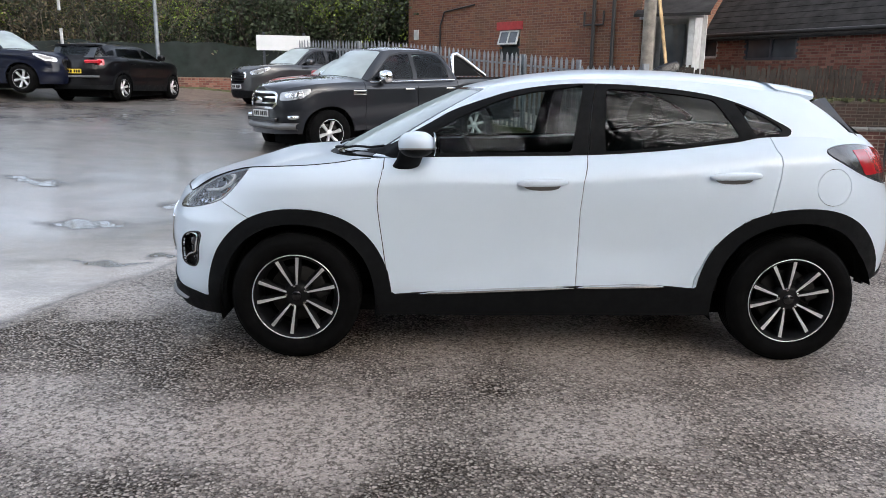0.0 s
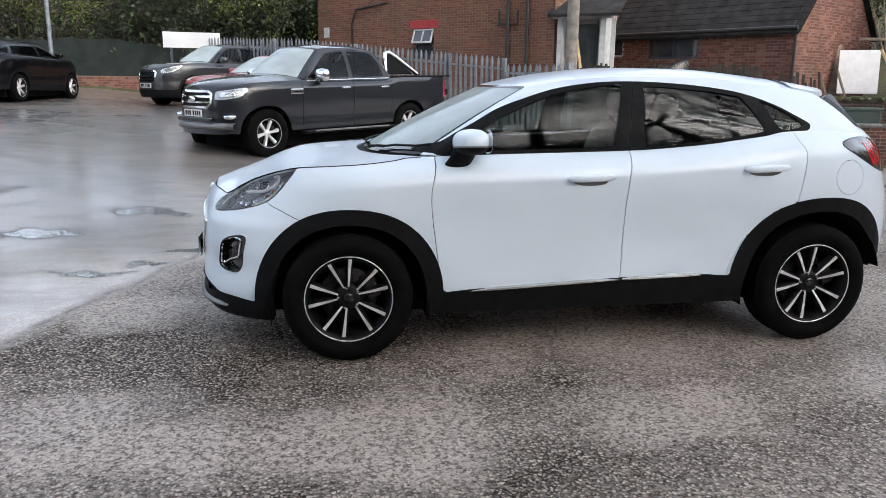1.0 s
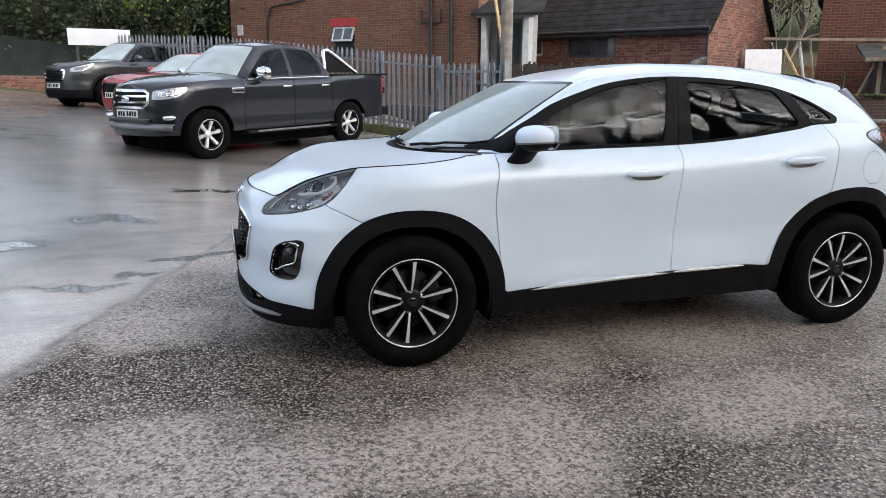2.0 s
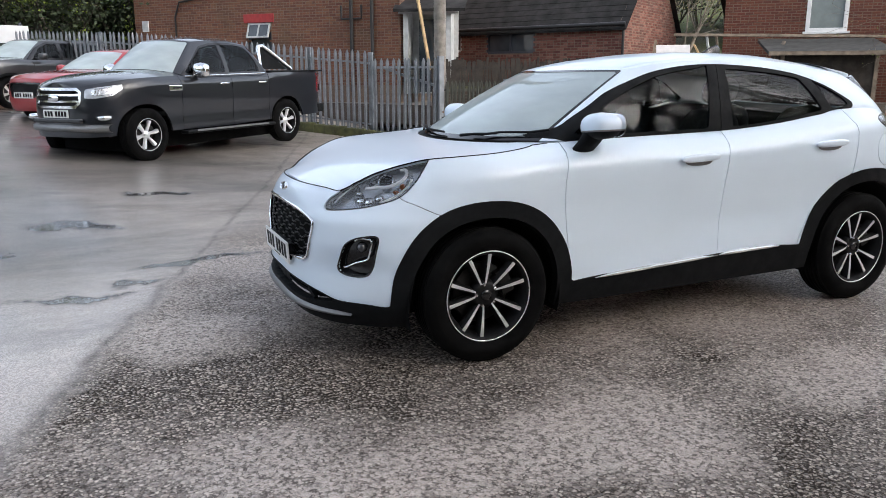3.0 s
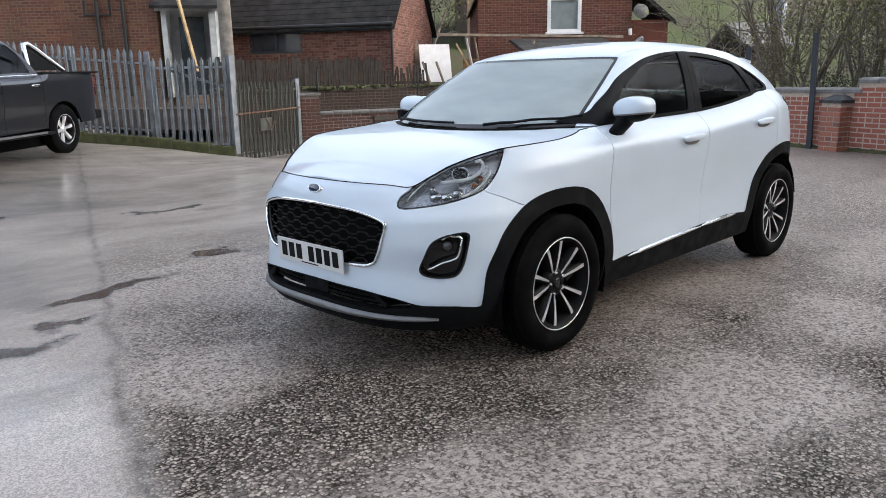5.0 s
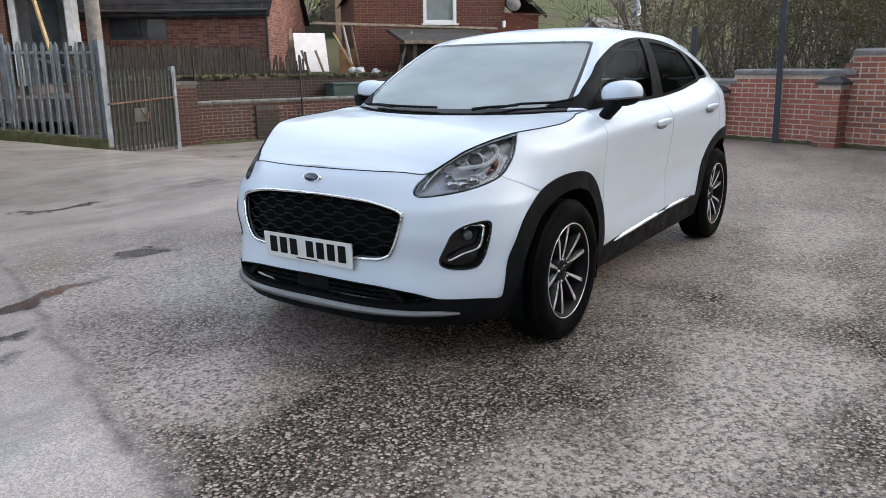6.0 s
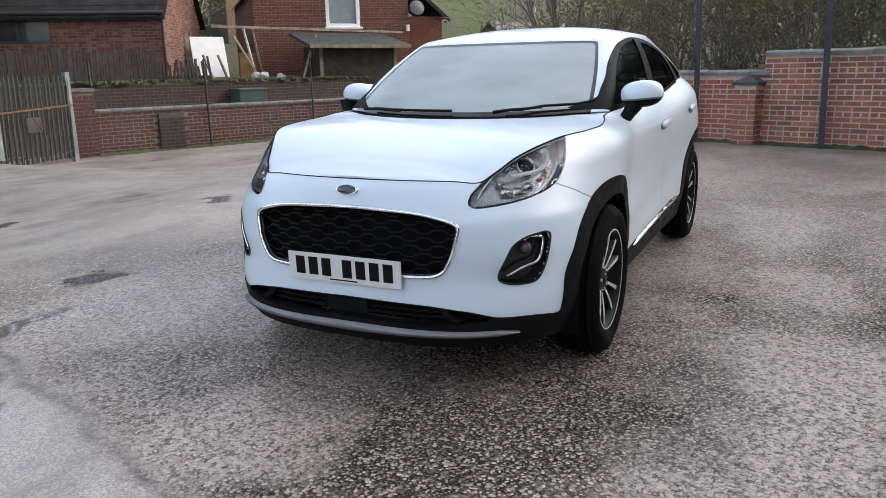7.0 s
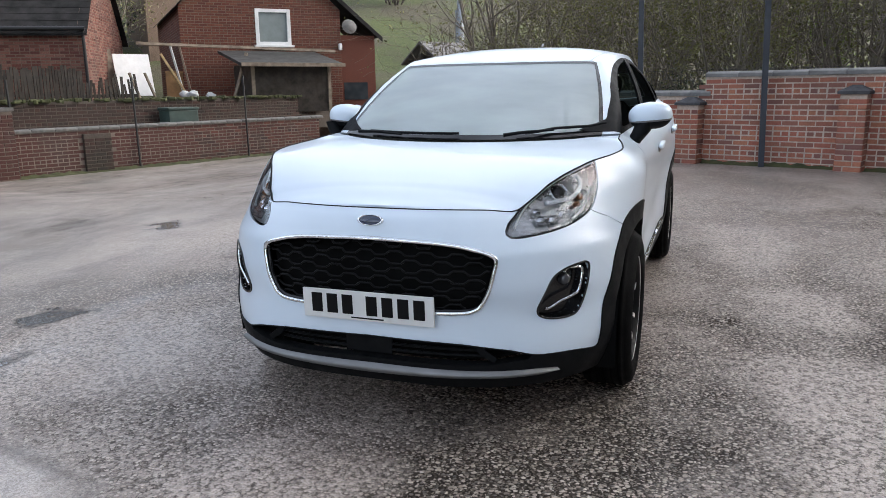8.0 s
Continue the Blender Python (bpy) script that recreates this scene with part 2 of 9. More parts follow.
    # reddish dust
    col = n.mix(n.ramp(n.noise(0.55, 5, 0.6, at=at), (0.48, 0.0), (0.70, 0.16)), col, (0.42, 0.34, 0.31))
    # puddles lie in the low places along the seam
    pools = any_of((-3.15, 1.35, 0.50, 0.22), (-2.20, 2.10, 0.75, 0.18), (-3.05, 3.75, 0.62, 0.34), (-3.85, 2.70, 0.85, 0.30), (-1.25, 2.50, 0.50, 0.16), (-2.68, 1.62, 0.40, 0.18), (1.55, 3.90, 0.42, 0.26), (-5.2, 4.6, 0.9, 0.34), (-2.2, 5.4, 0.7, 0.20), (-0.4, 4.7, 0.6, 0.16))
    puddle = n.ramp(n.math("ADD", n.math("MULTIPLY", pools, 0.55), n.math("MULTIPLY", n.noise(8.0, 8, 0.78, at=at), 0.75)), (0.66, 0.0), (0.88, 1.0))
    damp = n.ramp(n.noise(0.38, 5, 0.6, at=at), (0.36, 1.0), (0.62, 0.0))
    seam = n.ramp(n.math("ABSOLUTE", sx), (0.0, 1.0), (0.05, 0.0))
    seam = n.math("MULTIPLY", seam, n.ramp(n.noise(5.0, 4, at=at), (0.35, 0.3), (0.6, 1.0)))
    col = n.mix(n.math("MULTIPLY", damp, 0.22), col, (0.035, 0.032, 0.030))
    col = n.mix(n.math("MULTIPLY", seam, 0.6), col, (0.03, 0.028, 0.026))
    col = n.mix(n.math("MULTIPLY", puddle, 0.85), col, (0.016, 0.015, 0.014))
    n.color(n.mix(1.0, col, (1.17, 1.125, 1.06), "MULTIPLY"))
    n.rough(n.mix(puddle, n.ramp(n.noise(70, 3, at=at), (0.3, 0.34), (0.7, 0.52)), 0.22))
    # relief
    chip_h = n.ramp(v.outputs["Distance"], (0.05, 1.0), (0.55, 0.0))
    rel = n.math("MULTIPLY", chip_h, n.math("MULTIPLY", chips, n.math("SUBTRACT", 1.0, n.math("MULTIPLY", silt_sheen_k, 0.6))))
    rel = n.math("ADD", rel, n.math("MULTIPLY", n.noise(150, 4, 0.7, at=at), 0.35))
    rel = n.math("ADD", rel, n.math("MULTIPLY", n.noise(3.0, 5, at=at), 1.2))
    rel = n.math("MULTIPLY", rel, n.math("SUBTRACT", 1.0, puddle))
    n.bump(rel, 1.0, 0.006)
    # the film of rain: glossy, and flatter than the stone beneath; thickest on the smooth side
    wet = n.ramp(n.noise(0.45, 5, 0.6, at=at, stretch=(1.0, 1.4, 1.0)), (0.34, 0.45), (0.60, 1.0))
    # standing film in the lowest part of the yard
    sheet = any_of((-1.4, 2.3, 2.0, 1.3), (0.8, 4.6, 3.0, 1.6), (-3.7, 0.4, 0.8, 1.0, 0.7), (3.2, 1.8, 2.0, 1.0, 0.8), (3.0, -1.6, 2.6, 1.1, 0.8), (5.5, -0.5, 2.4, 2.6, 0.8))
    sheet = n.math("MULTIPLY", sheet, n.ramp(n.noise(1.1, 6, 0.65, at=at, stretch=(0.7, 1.6, 1.0)), (0.40, 0.0), (0.56, 1.0)))
    wet = n.math("MAXIMUM", wet, sheet)
    # between the chips the gloss is masked off, which paints in the pits' occlusion
    open_top = n.math("MAXIMUM", chip_mask, n.math("SUBTRACT", 1.0, chips))
    open_top = n.math("MAXIMUM", n.math("MAXIMUM", open_top, sheet), n.math("MULTIPLY", silt_sheen_k, 0.7))
    n.link(n.math("MAXIMUM", n.math("MULTIPLY", wet, n.math("ADD", n.math("MULTIPLY", open_top, 0.85), 0.15)), n.math("MULTIPLY", puddle, 0.2)), n.bsdf.inputs["Coat Weight"])
    n.link(n.math("MULTIPLY", open_top, 0.4), n.bsdf.inputs["Specular IOR Level"])
    n.set("Coat IOR", 1.5)
    n.link(n.mix(puddle, n.mix(n.math("MULTIPLY", chips, n.math("SUBTRACT", 1.0, n.math("MULTIPLY", sheet, 0.6))), n.ramp(n.noise(4.0, 5, at=at), (0.35, 0.08), (0.65, 0.24)), 0.24), 0.06), n.bsdf.inputs["Coat Roughness"])
    film_h = n.math("MULTIPLY", n.math("MULTIPLY", chip_h, chips), n.math("SUBTRACT", 1.0, n.math("MULTIPLY", sheet, 0.75)))
    film_h = n.math("ADD", film_h, n.math("MULTIPLY", n.noise(3.0, 5, at=at), 0.9))
    film_h = n.math("ADD", film_h, n.math("MULTIPLY", n.noise(40, 4, at=at), 0.12))
    cb = n.node("ShaderNodeBump", Strength=1.0, Distance=0.006)
    n.link(n.math("MULTIPLY", film_h, n.math("SUBTRACT", 1.0, puddle)), cb.inputs["Height"])
    n.link(cb.outputs["Normal"], n.bsdf.inputs["Coat Normal"])
    return n.mat


MAT["ground"] = ground_mat()
MAT["galv"] = plain("galvanised_steel", (0.23, 0.25, 0.27), 0.55, 0.55, 0.3, 5)
MAT["galv_green"] = plain("weathered_gate_steel", (0.062, 0.064, 0.054), 0.7, 0.2, 0.4, 4)
MAT["rust"] = plain("rusty_bar", (0.16, 0.09, 0.06), 0.8, 0.2, 0.4, 20)
MAT["post_dark"] = plain("dark_blue_grey_paint", (0.028, 0.034, 0.048), 0.45, 0.0, 0.2, 6)
MAT["mesh_dark"] = plain("dark_mesh_wire", (0.02, 0.022, 0.024), 0.5)
MAT["coping"] = plain("pale_coping_stone", (0.19, 0.185, 0.18), 0.85, 0.0, 0.35, 5, 0.25)
MAT["coping_dark"] = plain("lichened_coping_stone", (0.125, 0.12, 0.112), 0.9, 0.0, 0.45, 6, 0.25)
MAT["cap_dark"] = plain("dark_pier_cap", (0.05, 0.05, 0.055), 0.8, 0.0, 0.4, 12, 0.2)
MAT["wood_grey"] = plain("weathered_boards", (0.028, 0.022, 0.017), 0.9, 0.0, 0.5, 7, 0.3)
MAT["wood_pole"] = plain("pole_wood", (0.20, 0.18, 0.155), 0.85, 0.0, 0.35, 8, 0.3)
MAT["timber"] = plain("pale_timber", (0.42, 0.29, 0.15), 0.75, 0.0, 0.3, 6, 0.1)
MAT["timber_old"] = plain("old_timber", (0.20, 0.16, 0.12), 0.85, 0.0, 0.35, 6, 0.1)
MAT["ply"] = plain("brown_fence_panel", (0.22, 0.12, 0.05), 0.8, 0.0, 0.35, 4, 0.1)
MAT["white_paint"] = plain("white_paint", (0.72, 0.72, 0.72), 0.5, 0.0, 0.08, 6)
MAT["white_worn"] = plain("worn_white_paint", (0.42, 0.43, 0.43), 0.7, 0.0, 0.2, 5)
MAT["sign"] = plain("white_sign_panel", (0.60, 0.61, 0.62), 0.45, 0.0, 0.06, 3)
MAT["slate"] = plain("dark_slates", (0.024, 0.023, 0.023), 0.9, 0.0, 0.5, 3, 0.3, Specular_IOR_Level=0.2)
MAT["slate_grey"] = plain("grey_roof_tiles", (0.14, 0.135, 0.13), 0.8, 0.0, 0.35, 3, 0.3)
MAT["black_paint"] = plain("black_painted_iron", (0.015, 0.015, 0.016), 0.5)
MAT["green_bin"] = plain("dark_green_box", (0.035, 0.06, 0.052), 0.6, 0.0, 0.25, 5)
MAT["felt"] = plain("roofing_felt", (0.03, 0.03, 0.029), 0.9, 0.0, 0.4, 6)
MAT["lintel"] = plain("red_painted_lintel", (0.30, 0.03, 0.03), 0.7, 0.0, 0.2, 8)
MAT["concrete"] = plain("concrete", (0.30, 0.28, 0.26), 0.9, 0.0, 0.3, 7, 0.2)
MAT["bag"] = plain("white_bags", (0.42, 0.42, 0.43), 0.6, 0.0, 0.15, 9)
MAT["netting"] = plain("dark_green_netting", (0.008, 0.014, 0.012), 0.95, 0.0, 0.5, 2.5, 0.3)
MAT["moss"] = plain("moss_and_silt", (0.06, 0.065, 0.025), 0.95, 0.0, 0.5, 6, 0.4)


def pane_mat():
    n = Nodes("window_pane", (0.02, 0.025, 0.03), 0.04, Specular_IOR_Level=0.7)
    n.color(n.ramp(n.noise(1.5, 2), (0.3, (0.015, 0.02, 0.025)), (0.7, (0.06, 0.07, 0.08))))
    return n.mat


MAT["pane"] = pane_mat()


def foliage(name, a, b):
    n = Nodes(name, a, 0.7)
    n.color(n.ramp(n.island(), (0.0, a), (0.6, b), (1.0, tuple(0.5 * (p + q) for p, q in zip(a, b)))))
    n.set("Subsurface Weight", 0.0)
    return n.mat


MAT["leaf_dark"] = foliage("dark_ivy_leaves", (0.010, 0.017, 0.007), (0.028, 0.045, 0.013))
MAT["leaf_olive"] = foliage("olive_spring_leaves", (0.085, 0.085, 0.028), (0.19, 0.18, 0.055))
MAT["leaf_brown"] = foliage("dead_brown_leaves", (0.05, 0.038, 0.022), (0.11, 0.085, 0.045))
MAT["leaf_fresh"] = foliage("fresh_green_leaves", (0.11, 0.17, 0.02), (0.20, 0.27, 0.03))
MAT["bark_dark"] = plain("dark_damp_bark", (0.05, 0.042, 0.034), 0.9, 0.0, 0.4, 9, 0.4)
MAT["bark"] = plain("grey_brown_bark", (0.17, 0.145, 0.115), 0.9, 0.0, 0.4, 9, 0.4)


# ---------------------------------------------------------------- mesh tools
class MB:
    """Collects vertices and faces of one mesh."""

    def __init__(self):
        self.v, self.f, self.s = [], [], []

    def add(self, verts, faces, smooth=False, m=None):
        k = len(self.v)
        if m is not None:
            verts = [m @ Vector(p) for p in verts]
        self.v += [tuple(p) for p in verts]
        self.f += [tuple(i + k for i in f) for f in faces]
        self.s += [smooth] * len(faces)
        return self

    def box(self, c, s, rz=0.0, bevel=0.0, m=None):
        """A box by its centre and full size, with chamfered edges."""
        if bevel <= 0:
            x, y, z = (d / 2 for d in s)
            vs = [(i * x, j * y, k * z) for k in (-1, 1) for j in (-1, 1) for i in (-1, 1)]
            fs = [(0, 2, 3, 1), (4, 5, 7, 6), (0, 1, 5, 4), (2, 6, 7, 3), (0, 4, 6, 2), (1, 3, 7, 5)]
        else:
            bm = bmesh.new()
            bmesh.ops.create_cube(bm, size=1.0)
            bmesh.ops.scale(bm, vec=s, verts=bm.verts)
            bmesh.ops.bevel(bm, geom=bm.edges[:], offset=min(bevel, 0.45 * min(s)), segments=2, affect="EDGES", profile=0.6)
            bm.verts.index_update()
            vs = [tuple(v.co) for v in bm.verts]
            fs = [tuple(v.index for v in f.verts) for f in bm.faces]
            bm.free()
        t = Matrix.Translation(c) @ Matrix.Rotation(rz, 4, "Z")
        return self.add(vs, fs, False, (m @ t) if m is not None else t)

    def tube(self, path, r, sides=8, smooth=True, caps=True, m=None):
        """A round bar along a path; r: one radius or one for each point."""
        pts = [Vector(p) for p in path]
        rs = r if isinstance(r, (list, tuple)) else [r] * len(pts)
        vs, fs = [], []
        ref = None
        for i, p in enumerate(pts):
            d = (pts[min(i + 1, len(pts) - 1)] - pts[max(i - 1, 0)]).normalized()
            if ref is None:
                ref = d.orthogonal().normalized()
            ref = (ref - d * ref.dot(d))
            ref = ref.normalized() if ref.length > 1e-6 else d.orthogonal().normalized()
            up = d.cross(ref)
            for k in range(sides):
                a = 2 * math.pi * k / sides
                vs.append(p + (ref * math.cos(a) + up * math.sin(a)) * rs[i])
        for i in range(len(pts) - 1):
            for k in range(sides):
                a, b = i * sides + k, i * sides + (k + 1) % sides
                fs.append((a, b, b + sides, a + sides))
        self.add(vs, fs, smooth, m)
        if caps:
            n = len(pts) - 1
            self.add(vs[:sides], [tuple(range(sides))[::-1]], False, m)
            self.add(vs[n * sides:], [tuple(range(sides))], False, m)
        return self

    def lathe(self, prof, sides=48, smooth=True, m=None, closed=False):
        """Turns a profile of (radius, height) round z."""
        vs, fs = [], []
        n = len(prof)
        for k in range(sides):
            a = 2 * math.pi * k / sides
            vs += [(r * math.cos(a), r * math.sin(a), z) for r, z in prof]
        for k in range(sides):
            k2 = (k + 1) % sides
            for i in range(n if closed else n - 1):
                j = (i + 1) % n
                fs.append((k * n + i, k2 * n + i, k2 * n + j, k * n + j))
        return self.add(vs, fs, smooth, m)

    def grid(self, rows, smooth=True, closed=False, m=None):
        """A sheet through rows of points."""
        n = len(rows[0])
        vs = [p for r in rows for p in r]
        fs = []
        for i in range(len(rows) - 1):
            for j in range(n if closed else n - 1):
                k = (j + 1) % n
                fs.append((i * n + j, i * n + k, (i + 1) * n + k, (i + 1) * n + j))
        return self.add(vs, fs, smooth, m)

    def prism(self, poly, z0, z1, m=None):
        """A flat polygon of (x, y) pulled up from z0 to z1."""
        n = len(poly)
        vs = [(x, y, z0) for x, y in poly] + [(x, y, z1) for x, y in poly]
        fs = [tuple(range(n))[::-1], tuple(range(n, 2 * n))] + [(i, (i + 1) % n, n + (i + 1) % n, n + i) for i in range(n)]
        return self.add(vs, fs, False, m)

    def mesh(self, name, mat):
        me = bpy.data.meshes.new(name)
        me.from_pydata(self.v, [], self.f)
        me.polygons.foreach_set("use_smooth", self.s)
        me.materials.append(mat)
        me.update()
        return me


def part(name, mb, material, parent=None, label="", at=None):
    """Links a collected mesh as one object, under a thing or a part."""
    ob = new(name, mb.mesh(name, material))
    if parent is not None:
        ob.parent = parent
    if at is not None:
        ob.matrix_basis = at
    if label:
        ob["label"] = label
    return ob


def thing(name, label, category, at=None, group="", kind=""):
    ob = new(name)
    ob.empty_display_size = 0.1
    if at is not None:
        ob.matrix_basis = at
    return tagged(ob, label, category, group, kind)


def smoothstep(a, b, v):
    """From 0 at a to 1 at b."""
    u = min(1.0, max(0.0, (v - a) / (b - a)))
    return u * u * (3 - 2 * u)


def curve(points):
    """A smooth, monotone interpolation through (x, y) points."""
    xs, ys = np.array([p[0] for p in points], float), np.array([p[1] for p in points], float)
    h = np.diff(xs)
    d = np.diff(ys) / h
    m = np.zeros(len(xs))
    m[0], m[-1] = d[0], d[-1]
    for i in range(1, len(xs) - 1):
        if d[i - 1] * d[i] > 0:
            w1, w2 = 2 * h[i] + h[i - 1], h[i] + 2 * h[i - 1]
            m[i] = (w1 + w2) / (w1 / d[i - 1] + w2 / d[i])

    def value(x):
        x = np.clip(x, xs[0], xs[-1])
        i = np.clip(np.searchsorted(xs, x) - 1, 0, len(xs) - 2)
        t = (x - xs[i]) / h[i]
        return (2 * t**3 - 3 * t**2 + 1) * ys[i] + (t**3 - 2 * t**2 + t) * h[i] * m[i] + (-2 * t**3 + 3 * t**2) * ys[i + 1] + (t**3 - t**2) * h[i] * m[i + 1]

    return value


def ground_z(x, y):
    """The yard rises towards its far corner and falls a little towards the gate."""
    u = -0.75 * x + 0.66 * y - 4.0
    r = 0 if u < 0 else (u * u / 2 if u < 1 else u - 0.5)
    r = 0.085 * min(r, 7.5) + 0.030 * min(max(r - 7.5, 0), 6.0) + 0.30 * smoothstep(13.6, 15.4, r)
    return r - 0.30 * smoothstep(2.6, 5.4, x) * smoothstep(3, 8.5, y) + 0.10 * smoothstep(3.5, 7.0, x) * (1 - smoothstep(1.0, 5.0, y))


# ---------------------------------------------------------------- ground
def build_ground():
    mb = MB()
    xs = sorted(set([-600, -300, -150, -80, -50] + list(np.arange(-36, 40.01, 0.5)) + [50, 80, 150, 300, 600]))
    ys = sorted(set([-600, -300, -150, -80, -50] + list(np.arange(-30, 44.01, 0.5)) + [55, 80, 150, 300, 600]))
    mb.grid([[(x, y, ground_z(min(max(x, -40), 40), min(max(y, -40), 40))) for x in xs] for y in ys])
    return tagged(part("ground", mb, MAT["ground"]), "wet worn tarmac of a car park with puddles", "ground", kind="structure")


build_ground()


# ---------------------------------------------------------------- masonry
def wall_frame(a, b):
    a, b = Vector((*a, 0)), Vector((*b, 0))
    d = (b - a).normalized()
    return a, d, (b - a).length, math.atan2(d.y, d.x)


BRICK_JOBS = []


def lay_bricks(owner, a, b, z0, top, mat, holes=(), singles=0, near=None, course=0.075, length=0.225, out=0.004, seed=1, label_stuff=""):
    """Courses of bricks on the right-hand face of the line a-b (as seen walking from a to b). top: height by distance along the wall.
    holes: (u0, u1, z0, z1). singles: how many are objects of their own, those nearest to u = near."""
    BRICK_JOBS.append((owner, a, b, z0, top, mat, holes, singles, near, course, length, out, seed, label_stuff))


def run_brick_jobs():
    for owner, a, b, z0, top, mat, holes, singles, near, course, length, out, seed, label_stuff in BRICK_JOBS:
        rnd = random.Random(seed)
        o, d, total, ang = wall_frame(a, b)
        n = Vector((d.y, -d.x, 0))
        spots = []
        row = 0
        z = z0
        tops = top if callable(top) else (lambda u: top)
        zmax = max(tops(total * k / 40) for k in range(41))
        while z + course * 0.9 <= zmax + 1e-6:
            header = row % 4 == 3
            step = length / 2 if header else length
            u = -step * (0.5 if row % 2 else 0.0) - (0.25 * length if header else 0)
            while u < total:
                u0, u1 = max(u, 0), min(u + step - 0.018, total)
                u += step
                if u1 - u0 < 0.03:
                    continue
                um = 0.5 * (u0 + u1)
                if z + course * 0.9 > tops(um) + 1e-6:
                    continue
                if any(h[0] < um < h[1] and h[2] < z + course / 2 < h[3] for h in holes):
                    continue
                spots.append((u0, u1, z))
            z += course
            row += 1
        if near is not None:
            spots.sort(key=lambda s: abs(0.5 * (s[0] + s[1]) - near))
        full = {}
        bulk = MB()
        for i, (u0, u1, z) in enumerate(spots):
            w, hgt, dep = u1 - u0, course - 0.017, 0.05
            proud = out + rnd.uniform(-0.003, 0.003)
            c = o + d * (0.5 * (u0 + u1)) + n * (proud - dep / 2) + Vector((0, 0, z + hgt / 2))
            if i < singles:
                key = round(w, 2)
                if key not in full:
                    full[key] = brick_block(key, hgt, dep).mesh("brick", mat)
                ob = new("brick", full[key])
                ob.parent = owner
                ob.matrix_basis = Matrix.Translation(c) @ Matrix.Rotation(ang + rnd.uniform(-0.006, 0.006), 4, "Z") @ Matrix.Rotation(rnd.uniform(-0.008, 0.008), 4, "Y")
            else:
                bulk.add(*brick_faces(w, hgt, dep), False, Matrix.Translation(c) @ Matrix.Rotation(ang, 4, "Z"))
        if bulk.f:
            ob = part("bricks", bulk, MAT[mat.name + "_stuff"] if mat.name + "_stuff" in MAT else mat, owner)
            ob["kind"] = "stuff"


def brick_faces(w, h, d, b=0.0035):
    x, y, z = w / 2, d / 2, h / 2
    vs = [(-x, -y + b, -z), (x, -y + b, -z), (x, -y + b, z), (-x, -y + b, z), (-x + b, -y, -z + b), (x - b, -y, -z + b), (x - b, -y, z - b), (-x + b, -y, z - b), (-x, y, -z), (x, y, -z), (x, y, z), (-x, y, z)]
    fs = [(4, 5, 6, 7), (0, 1, 5, 4), (1, 2, 6, 5), (2, 3, 7, 6), (3, 0, 4, 7), (0, 8, 9, 1), (1, 9, 10, 2), (2, 10, 11, 3), (3, 11, 8, 0)]
    return vs, fs


def brick_block(w, h, d):
    return MB().add(*brick_faces(w, h, d))


def wall_box(mb, a, b, z0, z1, thick, side=1.0):
    """A slab behind the line a-b; its face lies on the line."""
    o, d, total, ang = wall_frame(a, b)
    n = Vector((d.y, -d.x, 0))
    c = o + d * total / 2 - n * thick / 2 * side
    mb.box((c.x, c.y, 0.5 * (z0 + z1)), (total, thick, z1 - z0), ang)
    return mb


def along(a, b, u, off=0.0, z=0.0):
    """A place u metres along a line, off metres out of its face."""
    o, d, total, ang = wall_frame(a, b)
    p = o + d * u + Vector((d.y, -d.x, 0)) * off
    return Vector((p.x, p.y, z))


# -- low yard wall by the gate, with pale coping, an end pier and a patched buttress
# (lines run so that the yard lies on their right-hand side)
LOW_A, LOW_B = (5.98, 11.32), (13.92, 8.56)
wall_low = tagged(part("wall_low", wall_box(MB(), LOW_A, LOW_B, -0.5, 0.55, 0.21), MAT["mortar_mid"]), "low red-brick yard wall with pale coping beside the gate", "wall", kind="structure")
lay_bricks(wall_low, LOW_A, LOW_B, -0.275, 0.555, MAT["brick_low"], holes=((1.85, 2.5, -1, 0.45),), singles=220, near=2.4, seed=3)


def coping(owner, a, b, z, width=0.30, height=0.08, piece=0.45, seed=2, mat="coping"):
    rnd = random.Random(seed)
    o, d, total, ang = wall_frame(a, b)
    u = 0.0
    meshes = [MB().add(*coping_shape(piece - 0.008, width, height)).mesh("coping_stone", MAT[mat])]
    while u < total - 0.1:
        ob = new("coping_stone", meshes[0])
        ob.parent = owner
        p = along(a, b, u + piece / 2, -0.105, z)
        ob.matrix_basis = Matrix.Translation(p + Vector((0, 0, rnd.uniform(-0.004, 0.004)))) @ Matrix.Rotation(ang + rnd.uniform(-0.01, 0.01), 4, "Z")
        u += piece


def coping_shape(l, w, h):
    x, y = l / 2, w / 2
    prof = [(-y, 0), (-y, h * 0.55), (-y + 0.02, h * 0.75), (-0.03, h), (0.03, h), (y - 0.02, h * 0.75), (y, h * 0.55), (y, 0)]
    n = len(prof)
    vs = [(-x, p, q) for p, q in prof] + [(x, p, q) for p, q in prof]
    fs = [tuple(range(n)), tuple(range(2 * n - 1, n - 1, -1))] + [(i, n + i, n + (i + 1) % n, (i + 1) % n) for i in range(n)]
    return vs, fs


coping(wall_low, LOW_A, LOW_B, 0.552, 0.27, 0.075, 0.45, mat="coping_dark")


